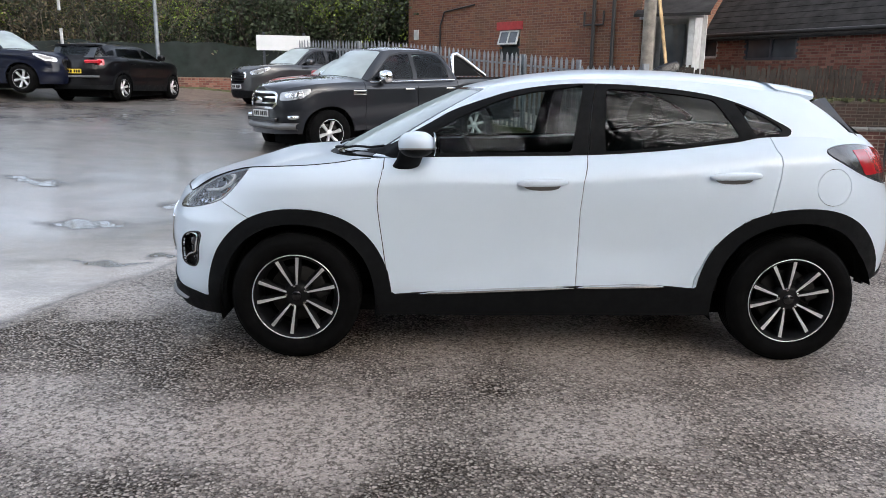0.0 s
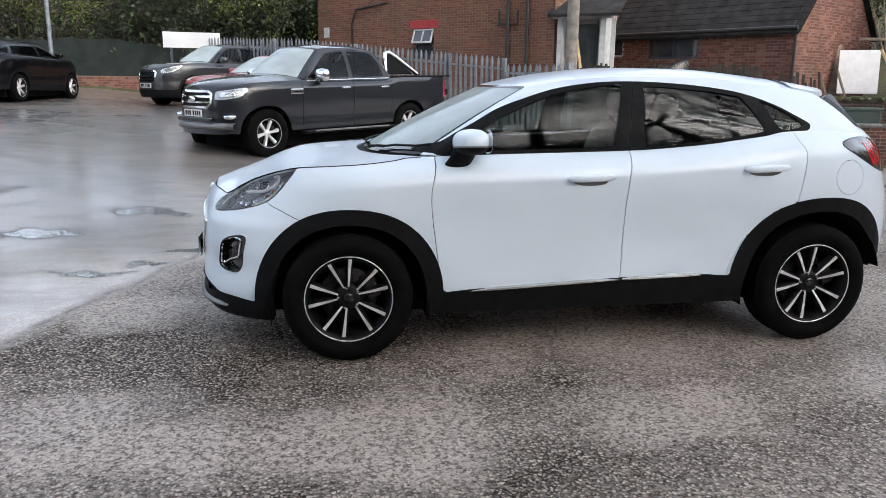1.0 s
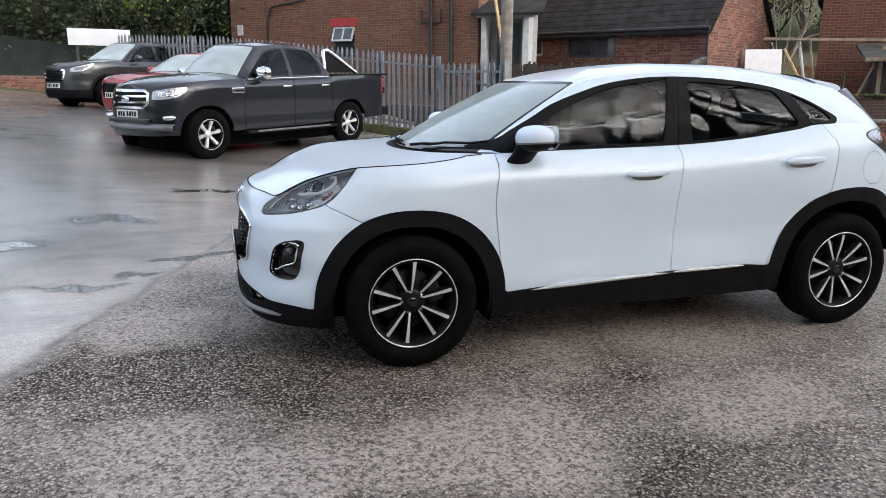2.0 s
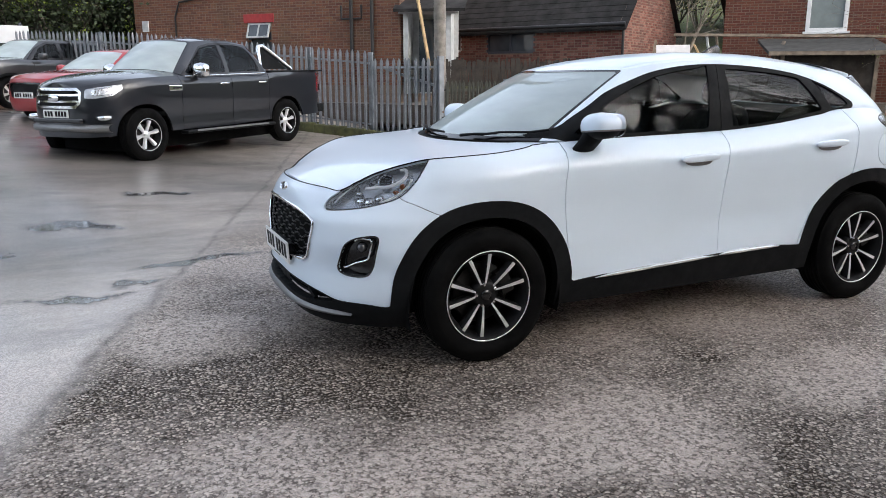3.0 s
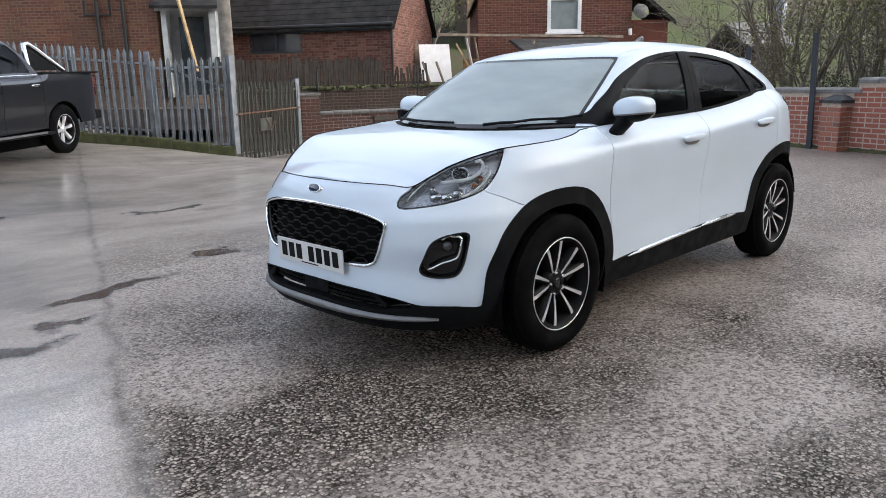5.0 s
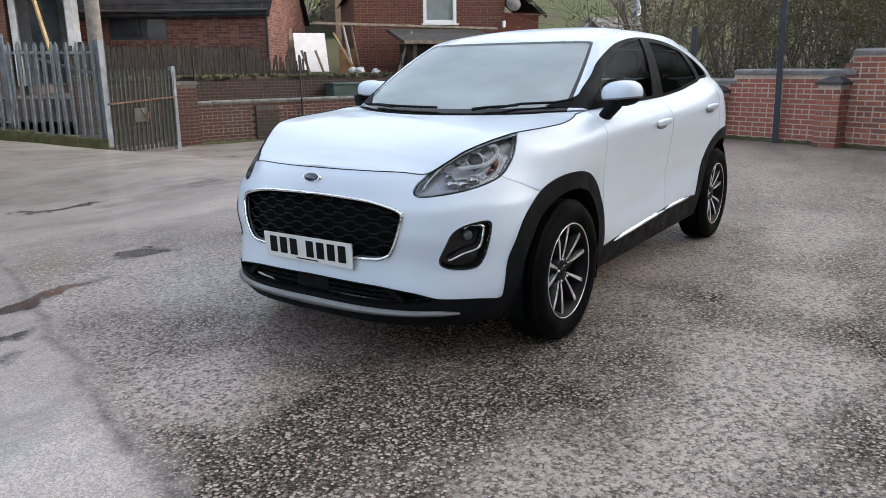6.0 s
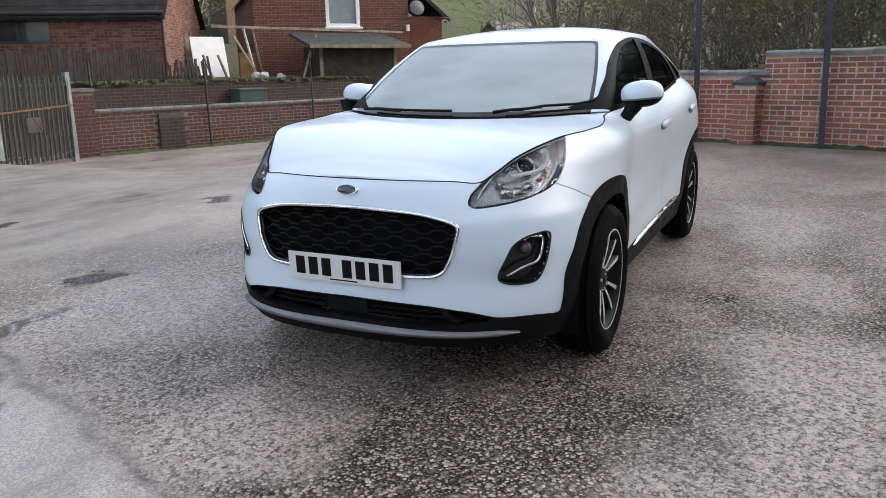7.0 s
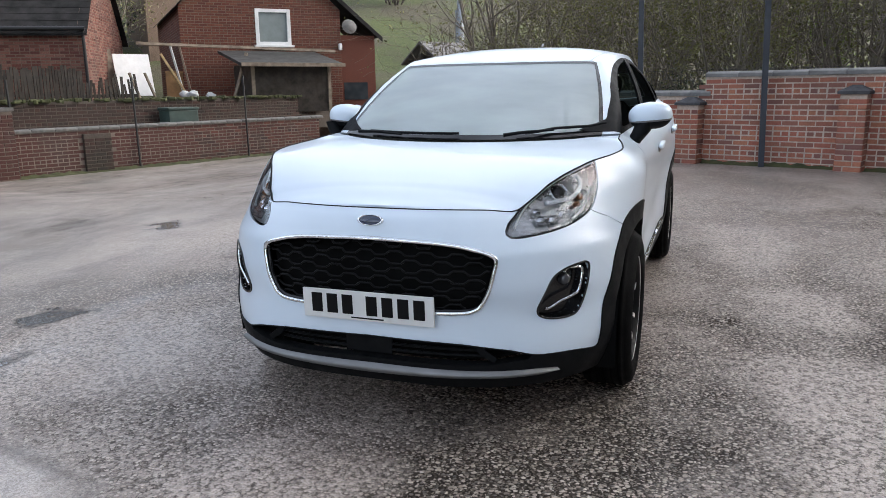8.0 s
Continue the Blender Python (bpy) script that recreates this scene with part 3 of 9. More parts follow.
def brick_pier(name, label, at, ang, w, h, z0, capmat, cap, mat, singles=60, seed=5, joint="mortar_light"):
    """A square pier of bricks on all sides with a cap."""
    c, s = math.cos(ang), math.sin(ang)
    core = MB().box((at[0], at[1], z0 + h / 2 - 0.1), (w, w, h + 0.2), ang)
    ob = tagged(part(name, core, MAT[joint]), label, "brick pier", kind="structure")
    pts = [(at[0] + (i * c - j * s) * w / 2, at[1] + (i * s + j * c) * w / 2) for i, j in ((-1, -1), (1, -1), (1, 1), (-1, 1))]
    for k in range(4):
        lay_bricks(ob, pts[k], pts[(k + 1) % 4], z0, z0 + h, mat, singles=singles, near=w / 2, seed=seed + k, out=0.010)
    cm = MB()
    zt = z0 + h
    cw = w / 2 + 0.035
    if cap == "pyramid":
        vs = [(-cw, -cw, 0), (cw, -cw, 0), (cw, cw, 0), (-cw, cw, 0), (-cw, -cw, 0.04), (cw, -cw, 0.04), (cw, cw, 0.04), (-cw, cw, 0.04), (-0.05, -0.05, 0.12), (0.05, -0.05, 0.12), (0.05, 0.05, 0.12), (-0.05, 0.05, 0.12)]
        fs = [(3, 2, 1, 0), (8, 9, 10, 11)] + [(i, (i + 1) % 4, 4 + (i + 1) % 4, 4 + i) for i in range(4)] + [(4 + i, 4 + (i + 1) % 4, 8 + (i + 1) % 4, 8 + i) for i in range(4)]
        cm.add(vs, fs, False, Matrix.Translation((at[0], at[1], zt)) @ Matrix.Rotation(ang, 4, "Z"))
    else:
        cm.box((at[0], at[1], zt + 0.035), (2 * cw, 2 * cw, 0.07), ang, 0.012)
    part("pier_cap", cm, capmat, ob, "weathered stone cap")
    return ob


LOW_ANG = wall_frame(LOW_A, LOW_B)[3]
brick_pier("gate_pier", "red-brick end pier of the low wall beside the gate", along(LOW_A, LOW_B, 0.30, -0.02), LOW_ANG, 0.42, 1.25, -0.275, MAT["coping_dark"], "slab", MAT["brick_low"], 70, 11, "mortar_mid")
bt = along(LOW_A, LOW_B, 2.17, -0.06)
buttress = tagged(part("buttress", MB().box((bt.x, bt.y, 0.1), (0.58, 0.26, 0.75), LOW_ANG, 0.01), MAT["mortar_dark"]), "patched buttress of old dark bricks on the low wall", "buttress", kind="structure")
lay_bricks(buttress, along(LOW_A, LOW_B, 1.88, 0.075)[:2], along(LOW_A, LOW_B, 2.46, 0.075)[:2], -0.275, 0.46, MAT["brick_old"], seed=21)

# -- old retaining wall behind, with a weathered fence on top
OLD_A, OLD_B = (4.92, 13.0), (15.42, 9.44)
wall_old = tagged(part("wall_old", wall_box(MB(), OLD_A, OLD_B, -0.6, 1.12, 0.3), MAT["mortar_dark"]), "old dark brick retaining wall with moss", "wall", kind="structure")
lay_bricks(wall_old, OLD_A, OLD_B, 0.1, 1.14, MAT["brick_old"], seed=31)
moss_top = MB()
o, d, total, ang = wall_frame(OLD_A, OLD_B)
rnd = random.Random(4)
for k in range(260):
    u = rnd.uniform(0, total)
    p = along(OLD_A, OLD_B, u, rnd.uniform(-0.2, 0.05), 1.13)
    moss_top.box((p.x, p.y, p.z + rnd.uniform(-0.02, 0.02)), (rnd.uniform(0.06, 0.2), rnd.uniform(0.06, 0.16), rnd.uniform(0.03, 0.09)), rnd.uniform(0, 3), 0.015)
tagged(part("wall_top_moss", moss_top, MAT["moss"]), "moss and loose stones along the old wall top", "moss", kind="stuff")


def board_fence(name, label, a, b, z0, height, pitch, width, mat, ragged=0.1, lean=0.05, seed=1, singles=0, rails=(0.2, 0.7)):
    rnd = random.Random(seed)
    ob = thing(name, label, "fence", kind="structure")
    o, d, total, ang = wall_frame(a, b)
    u = 0.0
    k = 0
    bulk = MB()
    while u < total:
        h = height * (1 + rnd.uniform(-ragged, ragged * 0.5))
        p = along(a, b, u, rnd.uniform(-0.01, 0.01), z0 + h / 2)
        w = width * rnd.uniform(0.75, 1.1)
        one = MB() if k < singles else bulk
        one.box((0, 0, 0), (w, 0.016, h), 0, 0.0, Matrix.Translation(p) @ Matrix.Rotation(ang, 4, "Z") @ Matrix.Rotation(rnd.uniform(-lean, lean), 4, "Y"))
        if k < singles:
            part("slat", one, mat, ob)
        u += pitch * rnd.uniform(0.85, 1.2)
        k += 1
    if bulk.f:
        part("slats", bulk, mat, ob)["kind"] = "stuff"
    for r in rails:
        p = along(a, b, total / 2, -0.04, z0 + height * r)
        part("rail", MB().box((p.x, p.y, p.z), (total, 0.05, 0.07), ang, 0.005), mat, ob)
    return ob


board_fence("slatted_fence", "weathered brown slatted fence on the old wall", along(OLD_A, OLD_B, 0, -0.12)[:2], along(OLD_A, OLD_B, 4.3, -0.12)[:2], 1.12, 0.72, 0.062, 0.06, MAT["wood_grey"], 0.12, 0.05, 7, 60)
board_fence("slatted_fence", "broken brown slatted fence on the old wall", along(OLD_A, OLD_B, 4.3, -0.12)[:2], along(OLD_A, OLD_B, 5.6, -0.12)[:2], 1.12, 0.52, 0.09, 0.06, MAT["wood_grey"], 0.4, 0.18, 8, 20, (0.2,))

# -- right-hand boundary wall: a lower and a higher stretch with pale coping, and attached piers
RW_A, RW_B = (10.17, 5.0), (5.97, -5.9)
rw_len = wall_frame(RW_A, RW_B)[2]
RW_STEP = 6.62
wall_right = thing("wall_right", "red-brick boundary wall, stepped, with pale stone coping", "wall", kind="structure")
# going away from the yard's mouth the wall steps down three times
RW_LEVELS = ((0.0, 3.25, 0.82), (3.25, 4.79, 0.97), (4.79, RW_STEP, 1.12), (RW_STEP, rw_len, 1.39))


def rw_top(u):
    return next((z for u0, u1, z in RW_LEVELS if u < u1), 1.39)


for k, (u0, u1, z) in enumerate(RW_LEVELS):
    pa, pb = along(RW_A, RW_B, u0)[:2], along(RW_A, RW_B, u1)[:2]
    part("mortar_core", wall_box(MB(), pa, pb, -0.3, z, 0.215), MAT["mortar_light"], wall_right)
    coping(wall_right, pa, pb, z, 0.27, 0.085, 0.48 if k == 3 else 0.32, 5 + k)
lay_bricks(wall_right, RW_A, RW_B, 0.02, lambda u: rw_top(u) - 0.004, MAT["brick_yard"], singles=300, near=8.0, seed=41)
RW_ANG = wall_frame(RW_A, RW_B)[3]
for u, h in ((4.55, 0.80), (6.46, 0.95), (8.70, 1.10)):
    brick_pier("wall_pier", "red-brick pier with a dark pointed cap against the wall", along(RW_A, RW_B, u, 0.10), RW_ANG, 0.32, h, 0.03, MAT["cap_dark"], "pyramid", MAT["brick_yard"], 60, 51 + int(u))


def steel_post(name, label, base, top, w, mat, parent=None, cat="post"):
    ob = MB().tube([base, top], w / 2, 4, False)
    return tagged(part(name, ob, mat, parent), label, cat)


# dark steel posts and fine mesh standing behind and in front of the boundary wall
P2 = along(RW_A, RW_B, 7.56, 0.16, 0.03)
steel_post("steel_post", "tall dark steel post in front of the boundary wall", P2, P2 + Vector((-0.05, 0.10, 3.6)), 0.11, MAT["post_dark"])
P1 = along(RW_A, RW_B, 5.66, 0.14, 0.03)
steel_post("steel_post", "dark steel fence post against the boundary wall", P1, P1 + Vector((-0.05, 0.08, 3.6)), 0.11, MAT["post_dark"])
P0 = along(RW_A, RW_B, 9.6, 0.16, 0)
steel_post("steel_post", "tall dark steel post in front of the boundary wall", P0, P0 + Vector((-0.05, 0.10, 3.6)), 0.11, MAT["post_dark"])
for u, h in ((4.10, 1.85), (2.80, 1.70)):
    p = along(RW_A, RW_B, u, 0.10, 0.03)
    steel_post("steel_post", "short dark steel fence post against the boundary wall", p, p + Vector((-0.02, 0.03, h)), 0.10, MAT["post_dark"])
wire = MB()
for k in range(110):
    p = along(RW_A, RW_B, 4.2 + k * 0.05, -0.34, 0.9)
    wire.tube([p, p + Vector((0, 0, 0.62))], 0.0025, 3, False, False)
for h in (0.95, 1.15, 1.35, 1.5):
    wire.tube([along(RW_A, RW_B, 4.2, -0.34, h), along(RW_A, RW_B, 9.7, -0.34, h)], 0.003, 3, False, False)
tagged(part("mesh_fence", wire, MAT["mesh_dark"]), "fine dark wire-mesh fence behind the wall", "fence", kind="structure")
for u, h in ((0.55, 1.55), (3.05, 1.6), (5.95, 1.65)):
    p = along(LOW_A, LOW_B, u, 0.08, -0.27)
    steel_post("iron_post", "thin black iron post against the low wall", p, p + Vector((0.0, 0.03, h + 0.27)), 0.045, MAT["black_paint"])


# ---------------------------------------------------------------- palisade fence and gates
FEN_A, FEN_B = (3.88, 10.42), (-4.26, 19.05)
f_o, f_d, f_len, f_ang = wall_frame(FEN_B, FEN_A)


def pale_shape(h, w=0.080):
    """A corrugated steel pale with a split, pointed head."""
    prof = [(-w / 2, 0.0), (-w * 0.28, 0.012), (-w * 0.1, -0.014), (w * 0.1, -0.014), (w * 0.28, 0.012), (w / 2, 0.0)]
    vs, fs = [], []
    for z, s in ((0, 1.0), (h - 0.09, 1.0), (h - 0.05, 0.78), (h, 0.12)):
        vs += [(x * s, y * s, z) for x, y in prof]
    for r in range(3):
        for i in range(5):
            a = r * 6 + i
            fs.append((a, a + 1, a + 7, a + 6))
    k = len(vs)
    vs2 = [(x, y + 0.004, z) for x, y, z in vs]
    fs2 = [tuple(i + k for i in f[::-1]) for f in fs]
    return vs + vs2, fs + fs2


PALE = MB().add(*pale_shape(1.80)).mesh("pale", MAT["galv"])
palisade = thing("palisade_fence", "grey galvanised steel palisade fence with pointed pales", "fence", kind="structure")
rnd = random.Random(9)
u = 0.06
while u < f_len - 1.66:
    p = along(FEN_B, FEN_A, u, 0.03)
    ob = new("pale", PALE)
    ob.parent = palisade
    ob.matrix_basis = Matrix.Translation((p.x, p.y, ground_z(p.x, p.y) + 0.05 + rnd.uniform(-0.01, 0.01))) @ Matrix.Rotation(f_ang, 4, "Z") @ Matrix.Rotation(rnd.uniform(-0.012, 0.012), 4, "Y")
    u += 0.140
for k in range(5):
    u0, u1 = [(0.0, 2.9), (2.9, 5.9), (5.9, 8.74), (8.74, f_len - 1.62), (f_len - 1.62, f_len - 1.62)][k]
    if u1 > u0:
        for h in (0.32, 1.60):
            a, b = along(FEN_B, FEN_A, u0, 0.0), along(FEN_B, FEN_A, u1, 0.0)
            a.z, b.z = ground_z(a.x, a.y) + h, ground_z(b.x, b.y) + h
            part("rail", MB().tube([a, b], 0.028, 4, False), MAT["galv"], palisade)
    p = along(FEN_B, FEN_A, u0, -0.05)
    part("post", MB().box((p.x, p.y, ground_z(p.x, p.y) + 0.9), (0.10, 0.06, 1.86), f_ang, 0.006), MAT["galv"], palisade)
kerb = MB()
for k in range(48):
    a, b = along(FEN_B, FEN_A, k * f_len / 48, 0.0), along(FEN_B, FEN_A, (k + 1) * f_len / 48, 0.0)
    c = (a + b) / 2
    kerb.box((c.x, c.y, ground_z(c.x, c.y) + 0.05 + 0.03 * noise.noise(Vector((k * 0.7, 0, 0)))), (f_len / 48 + 0.02, 0.26 + 0.06 * noise.noise(Vector((k * 0.5, 3, 0))), 0.30), f_ang, 0.03)
tagged(part("fence_plinth", kerb, MAT["moss"]), "mossy earth edge under the palisade fence", "plinth", kind="structure")


def palisade_gate(name, label, a, b, z0, h, mat, pitch=0.148, sag=0.0, seed=3, bar=False):
    rnd = random.Random(seed)
    o, d, total, ang = wall_frame(a, b)
    ob = thing(name, label, "gate")
    ps = MB().add(*pale_shape(h - 0.08)).mesh("pale", mat)
    u = 0.10
    while u < total - 0.05:
        p = along(a, b, u, 0.03, z0 + 0.05)
        q = new("pale", ps)
        q.parent = ob
        q.matrix_basis = Matrix.Translation(p) @ Matrix.Rotation(ang, 4, "Z") @ Matrix.Rotation(rnd.uniform(-0.02, 0.02) + sag, 4, "Y")
        u += pitch
    for r in (0.16, h - 0.22):
        part("rail", MB().tube([along(a, b, 0.03, 0, z0 + r), along(a, b, total - 0.03, 0, z0 + r)], 0.03, 4, False), mat, ob)
    for u in (0.03, total - 0.03):
        part("stile", MB().tube([along(a, b, u, 0, z0 + 0.05), along(a, b, u, 0, z0 + h - 0.08)], 0.035, 4, False), mat, ob)
    if bar:
        part("bar", MB().tube([along(a, b, 0.0, 0.07, z0 + 0.95), along(a, b, total, 0.07, z0 + 1.02)], 0.022, 4, False), MAT["rust"], ob, "rusty steel locking bar")
        q = along(a, b, total * 0.42, 0.09, z0 + 0.72)
        part("lock_plate", MB().box(q, (0.34, 0.012, 0.26), ang, 0.004), mat, ob, "dented grey lock plate")
        part("chain", MB().tube([q + Vector((0.0, 0, 0.12)), q + Vector((0.06, -0.02, 0.02)), q + Vector((0.12, -0.02, -0.10)), q + Vector((0.2, 0, 0.05))], 0.012, 6), MAT["rust"], ob, "hanging chain")
    return ob


GP = Vector((3.88, 10.42, -0.08))
g_a = along(FEN_B, FEN_A, f_len - 1.58)[:2]
palisade_gate("palisade_gate", "closed grey palisade gate leaf beside the tall pole", g_a, FEN_A, -0.04, 1.86, MAT["galv"], 0.135, 0.0, 5)
q = along(FEN_B, FEN_A, f_len - 0.75, -0.08, 1.2)
tagged(part("bent_strap", MB().tube([along(FEN_B, FEN_A, f_len - 1.4, -0.08, 1.62), along(FEN_B, FEN_A, f_len - 0.9, -0.08, 1.45), along(FEN_B, FEN_A, f_len - 0.4, -0.08, 1.30), along(FEN_B, FEN_A, f_len - 0.12, -0.08, 1.22)], 0.035, 4, False), MAT["galv"]), "bent steel strap behind the gate pales", "strap")
steel_post("gate_post", "square grey steel gate post", GP, GP + Vector((0, 0, 1.90)), 0.15, MAT["galv"])
GE = Vector((5.66, 10.78, -0.34))
palisade_gate("palisade_gate", "low weathered palisade gate with a rusty bar and lock plate", FEN_A, GE[:2], -0.26, 1.62, MAT["galv_green"], 0.118, 0.03, 6, True)
steel_post("gate_post", "grey steel hanging post of the low gate", GE, GE + Vector((0.0, 0.0, 1.70)), 0.13, MAT["galv"])

POLE = Vector((3.94, 10.58, -0.1))
tagged(part("telegraph_pole", MB().tube([POLE, POLE + Vector((0, 0, 4)), POLE + Vector((0, 0, 8))], [0.13, 0.12, 0.10], 14), MAT["wood_pole"]), "weathered wooden telegraph pole behind the fence", "pole")


# ---------------------------------------------------------------- houses
def gable_house(name, label, a, b, z0, eave, depth, ridge, wall_mat, brick, roof_mat, over=0.15, holes=(), ridge_at=0.5, brick_z=0.9, gable_front=False, bricks=True, seed=60, course=0.075):
    """A house whose front face stands on the line a-b and which reaches depth metres back."""
    o, d, total, ang = wall_frame(a, b)
    house = thing(name, label, "house", Matrix.Translation((o.x, o.y, 0)) @ Matrix.Rotation(ang, 4, "Z"))
    # local: x along the front, y back from it
    wl_ = MB()
    if gable_front:
        poly = [(0, z0), (total, z0), (total, eave), (total * ridge_at, ridge), (0, eave)]
    else:
        poly = [(0, z0), (total, z0), (total, eave), (0, eave)]
    hs = sorted(holes)
    walls_ = []

    def one_():
        walls_.append(MB())
        return walls_[-1]

    # front face in strips round its openings
    cuts = sorted(set([0, total] + [h[0] for h in hs] + [h[1] for h in hs]))
    for u0, u1 in zip(cuts, cuts[1:]):
        hole = [h for h in hs if h[0] <= 0.5 * (u0 + u1) <= h[1]]
        if hole:
            one_().box((0.5 * (u0 + u1), 0.12, 0.5 * (z0 + hole[0][2])), (u1 - u0, 0.24, hole[0][2] - z0))
            one_().box((0.5 * (u0 + u1), 0.12, 0.5 * (eave + hole[0][3])), (u1 - u0, 0.24, eave - hole[0][3]))
        else:
            one_().box((0.5 * (u0 + u1), 0.12, 0.5 * (z0 + eave)), (u1 - u0, 0.24, eave - z0))
    one_().box((0.12, depth / 2, 0.5 * (z0 + eave)), (0.24, depth - 0.5, eave - z0))
    one_().box((total - 0.12, depth / 2, 0.5 * (z0 + eave)), (0.24, depth - 0.5, eave - z0))
    one_().box((total / 2, depth - 0.12, 0.5 * (z0 + eave)), (total, 0.24, eave - z0))
    if gable_front:
        for y in (0.0, depth - 0.24):
            one_().add([(0, y, eave), (total, y, eave), (total * ridge_at, y, ridge), (0, y + 0.24, eave), (total, y + 0.24, eave), (total * ridge_at, y + 0.24, ridge)], [(0, 1, 2), (5, 4, 3), (0, 2, 5, 3), (1, 4, 5, 2)])
    else:
        for x in (0.0, total - 0.24):
            one_().add([(x, 0, eave), (x, depth, eave), (x, depth * ridge_at, ridge), (x + 0.24, 0, eave), (x + 0.24, depth, eave), (x + 0.24, depth * ridge_at, ridge)], [(0, 2, 1), (3, 4, 5), (0, 3, 5, 2), (1, 2, 5, 4)])
    for w_ in walls_:
        part("wall", w_, wall_mat, house)
    # roof: courses of overlapping slates on each slope
    if gable_front:
        slopes = [((-over, eave - over * (ridge - eave) / (total * ridge_at)), (total * ridge_at, ridge), 0), ((total + over, eave - over * (ridge - eave) / (total * (1 - ridge_at))), (total * ridge_at, ridge), 1)]
        length = depth
    else:
        slopes = [((-over, eave - over * (ridge - eave) / (depth * ridge_at)), (depth * ridge_at, ridge), 0), ((depth + over, eave - over * (ridge - eave) / (depth * (1 - ridge_at))), (depth * ridge_at, ridge), 1)]
        length = total
    rnd = random.Random(seed)
    for (e0, ez), (r0, rz), side in slopes:
        rf = MB()
        run = math.hypot(r0 - e0, rz - ez)
        n = max(3, int(run / 0.22))
        for k in range(n):
            t0, t1 = k / n, min(1.0, (k + 1.25) / n)
            pa, pb = e0 + (r0 - e0) * t0, e0 + (r0 - e0) * t1
            za, zb = ez + (rz - ez) * t0 + 0.030, ez + (rz - ez) * t1 + 0.012
            x = -over
            x -= 0.15 * (k % 2)
            while x < length + over:
                x1 = min(x + 0.30, length + over)
                j = rnd.uniform(-0.004, 0.006)
                xa = max(x, -over)
                if x1 - xa > 0.02:
                    q = [(xa + 0.004, pa, za + j), (x1 - 0.004, pa, za + j), (x1 - 0.004, pb, zb + j), (xa + 0.004, pb, zb + j), (xa + 0.004, pa, za - 0.018), (x1 - 0.004, pa, za - 0.018)]
                    if gable_front:
                        q = [(y, x_, z) for x_, y, z in q]
                    rf.add(q, [(0, 1, 2, 3), (4, 5, 1, 0)])
                x += 0.30
        q = [(-over, e0, ez - 0.02), (length + over, e0, ez - 0.02), (length + over, r0, rz - 0.02), (-over, r0, rz - 0.02)]
        if gable_front:
            q = [(y, x_, z) for x_, y, z in q]
        rf.add(q, [(0, 1, 2, 3)])
        part("roof", rf, roof_mat, house)
    if bricks:
        M = house.matrix_basis
        lay_bricks_local(house, total, brick_z, eave - 0.02, brick, hs, seed, (ridge, ridge_at, eave) if gable_front else None)
        lay_bricks_side(house, total, depth, brick_z, eave - 0.02, brick, seed + 1, None if gable_front else ridge)
    return house


def lay_bricks_local(owner, total, z0, z1, mat, holes, seed, gable):
    top = (lambda u: z1 + (gable[0] - gable[2]) * (u / (total * gable[1]) if u < total * gable[1] else (total - u) / (total * (1 - gable[1])))) if gable else z1
    lay_bricks(owner, (0, 0), (total, 0), z0, top, mat, holes, 0, None, seed=seed, out=0.006)


def lay_bricks_side(owner, total, depth, z0, z1, mat, seed, ridge=None):
    if ridge:
        low_ = z1
        z1 = lambda u: low_ + (ridge - low_) * max(0.0, 1 - abs(2 * u / depth - 1)) - 0.03
    lay_bricks(owner, (total, 0), (total, depth), z0, z1, mat, (), 0, None, seed=seed, out=0.006)
    lay_bricks(owner, (0, depth), (0, 0), z0, z1, mat, (), 0, None, seed=seed, out=0.006)


# brick house beyond the fence (its flank with a small window and drainpipes)
H1A, H1B = (-0.90, 23.66), (5.46, 16.33)
house_1 = gable_house("brick_house", "orange-red brick house flank with a small tilted window and drainpipes", H1A, H1B, 0.0, 6.2, 7.0, 8.6, MAT["mortar_house"], MAT["brick_house"], MAT["slate"], holes=((4.50, 5.36, 2.10, 3.05),), brick_z=1.2, seed=61)
L1 = wall_frame(H1A, H1B)[2]




part("lintel", MB().box((4.93, 0.0, 3.17), (1.10, 0.06, 0.25), 0, 0.008), MAT["lintel"], house_1, "red-painted lintel")
w1 = new("window")
w1.parent = house_1
part("window_frame", MB().box((4.53, 0.06, 2.57), (0.06, 0.06, 0.93)).box((5.33, 0.06, 2.57), (0.06, 0.06, 0.93)).box((4.93, 0.062, 2.12), (0.8, 0.06, 0.05)).box((4.93, 0.062, 2.60), (0.74, 0.05, 0.05)), MAT["post_dark"], w1)
part("pane", MB().box((4.93, 0.08, 2.35), (0.72, 0.01, 0.42)), MAT["pane"], w1)
sash = new("open_sash")
sash.parent = w1
sash.matrix_basis = Matrix.Translation((4.93, 0.02, 3.02)) @ Matrix.Rotation(radians(-20), 4, "X")
part("sash_frame", MB().box((0, 0, -0.02), (0.80, 0.04, 0.05)).box((0, 0, -0.43), (0.80, 0.04, 0.05)).box((-0.38, 0.001, -0.22), (0.05, 0.04, 0.38)).box((0.38, 0.001, -0.22), (0.05, 0.04, 0.38)).box((0, 0.001, -0.22), (0.05, 0.036, 0.38)), MAT["white_worn"], sash)
part("pane", MB().box((0, 0.004, -0.22), (0.74, 0.008, 0.40)), MAT["pane"], sash)
for u in (L1 - 1.50, L1 - 0.83):
    part("drainpipe", MB().tube([(u, -0.10, 1.0), (u, -0.10, 6.0)], 0.055, 10), MAT["black_paint"], house_1)
u = L1 - 1.50
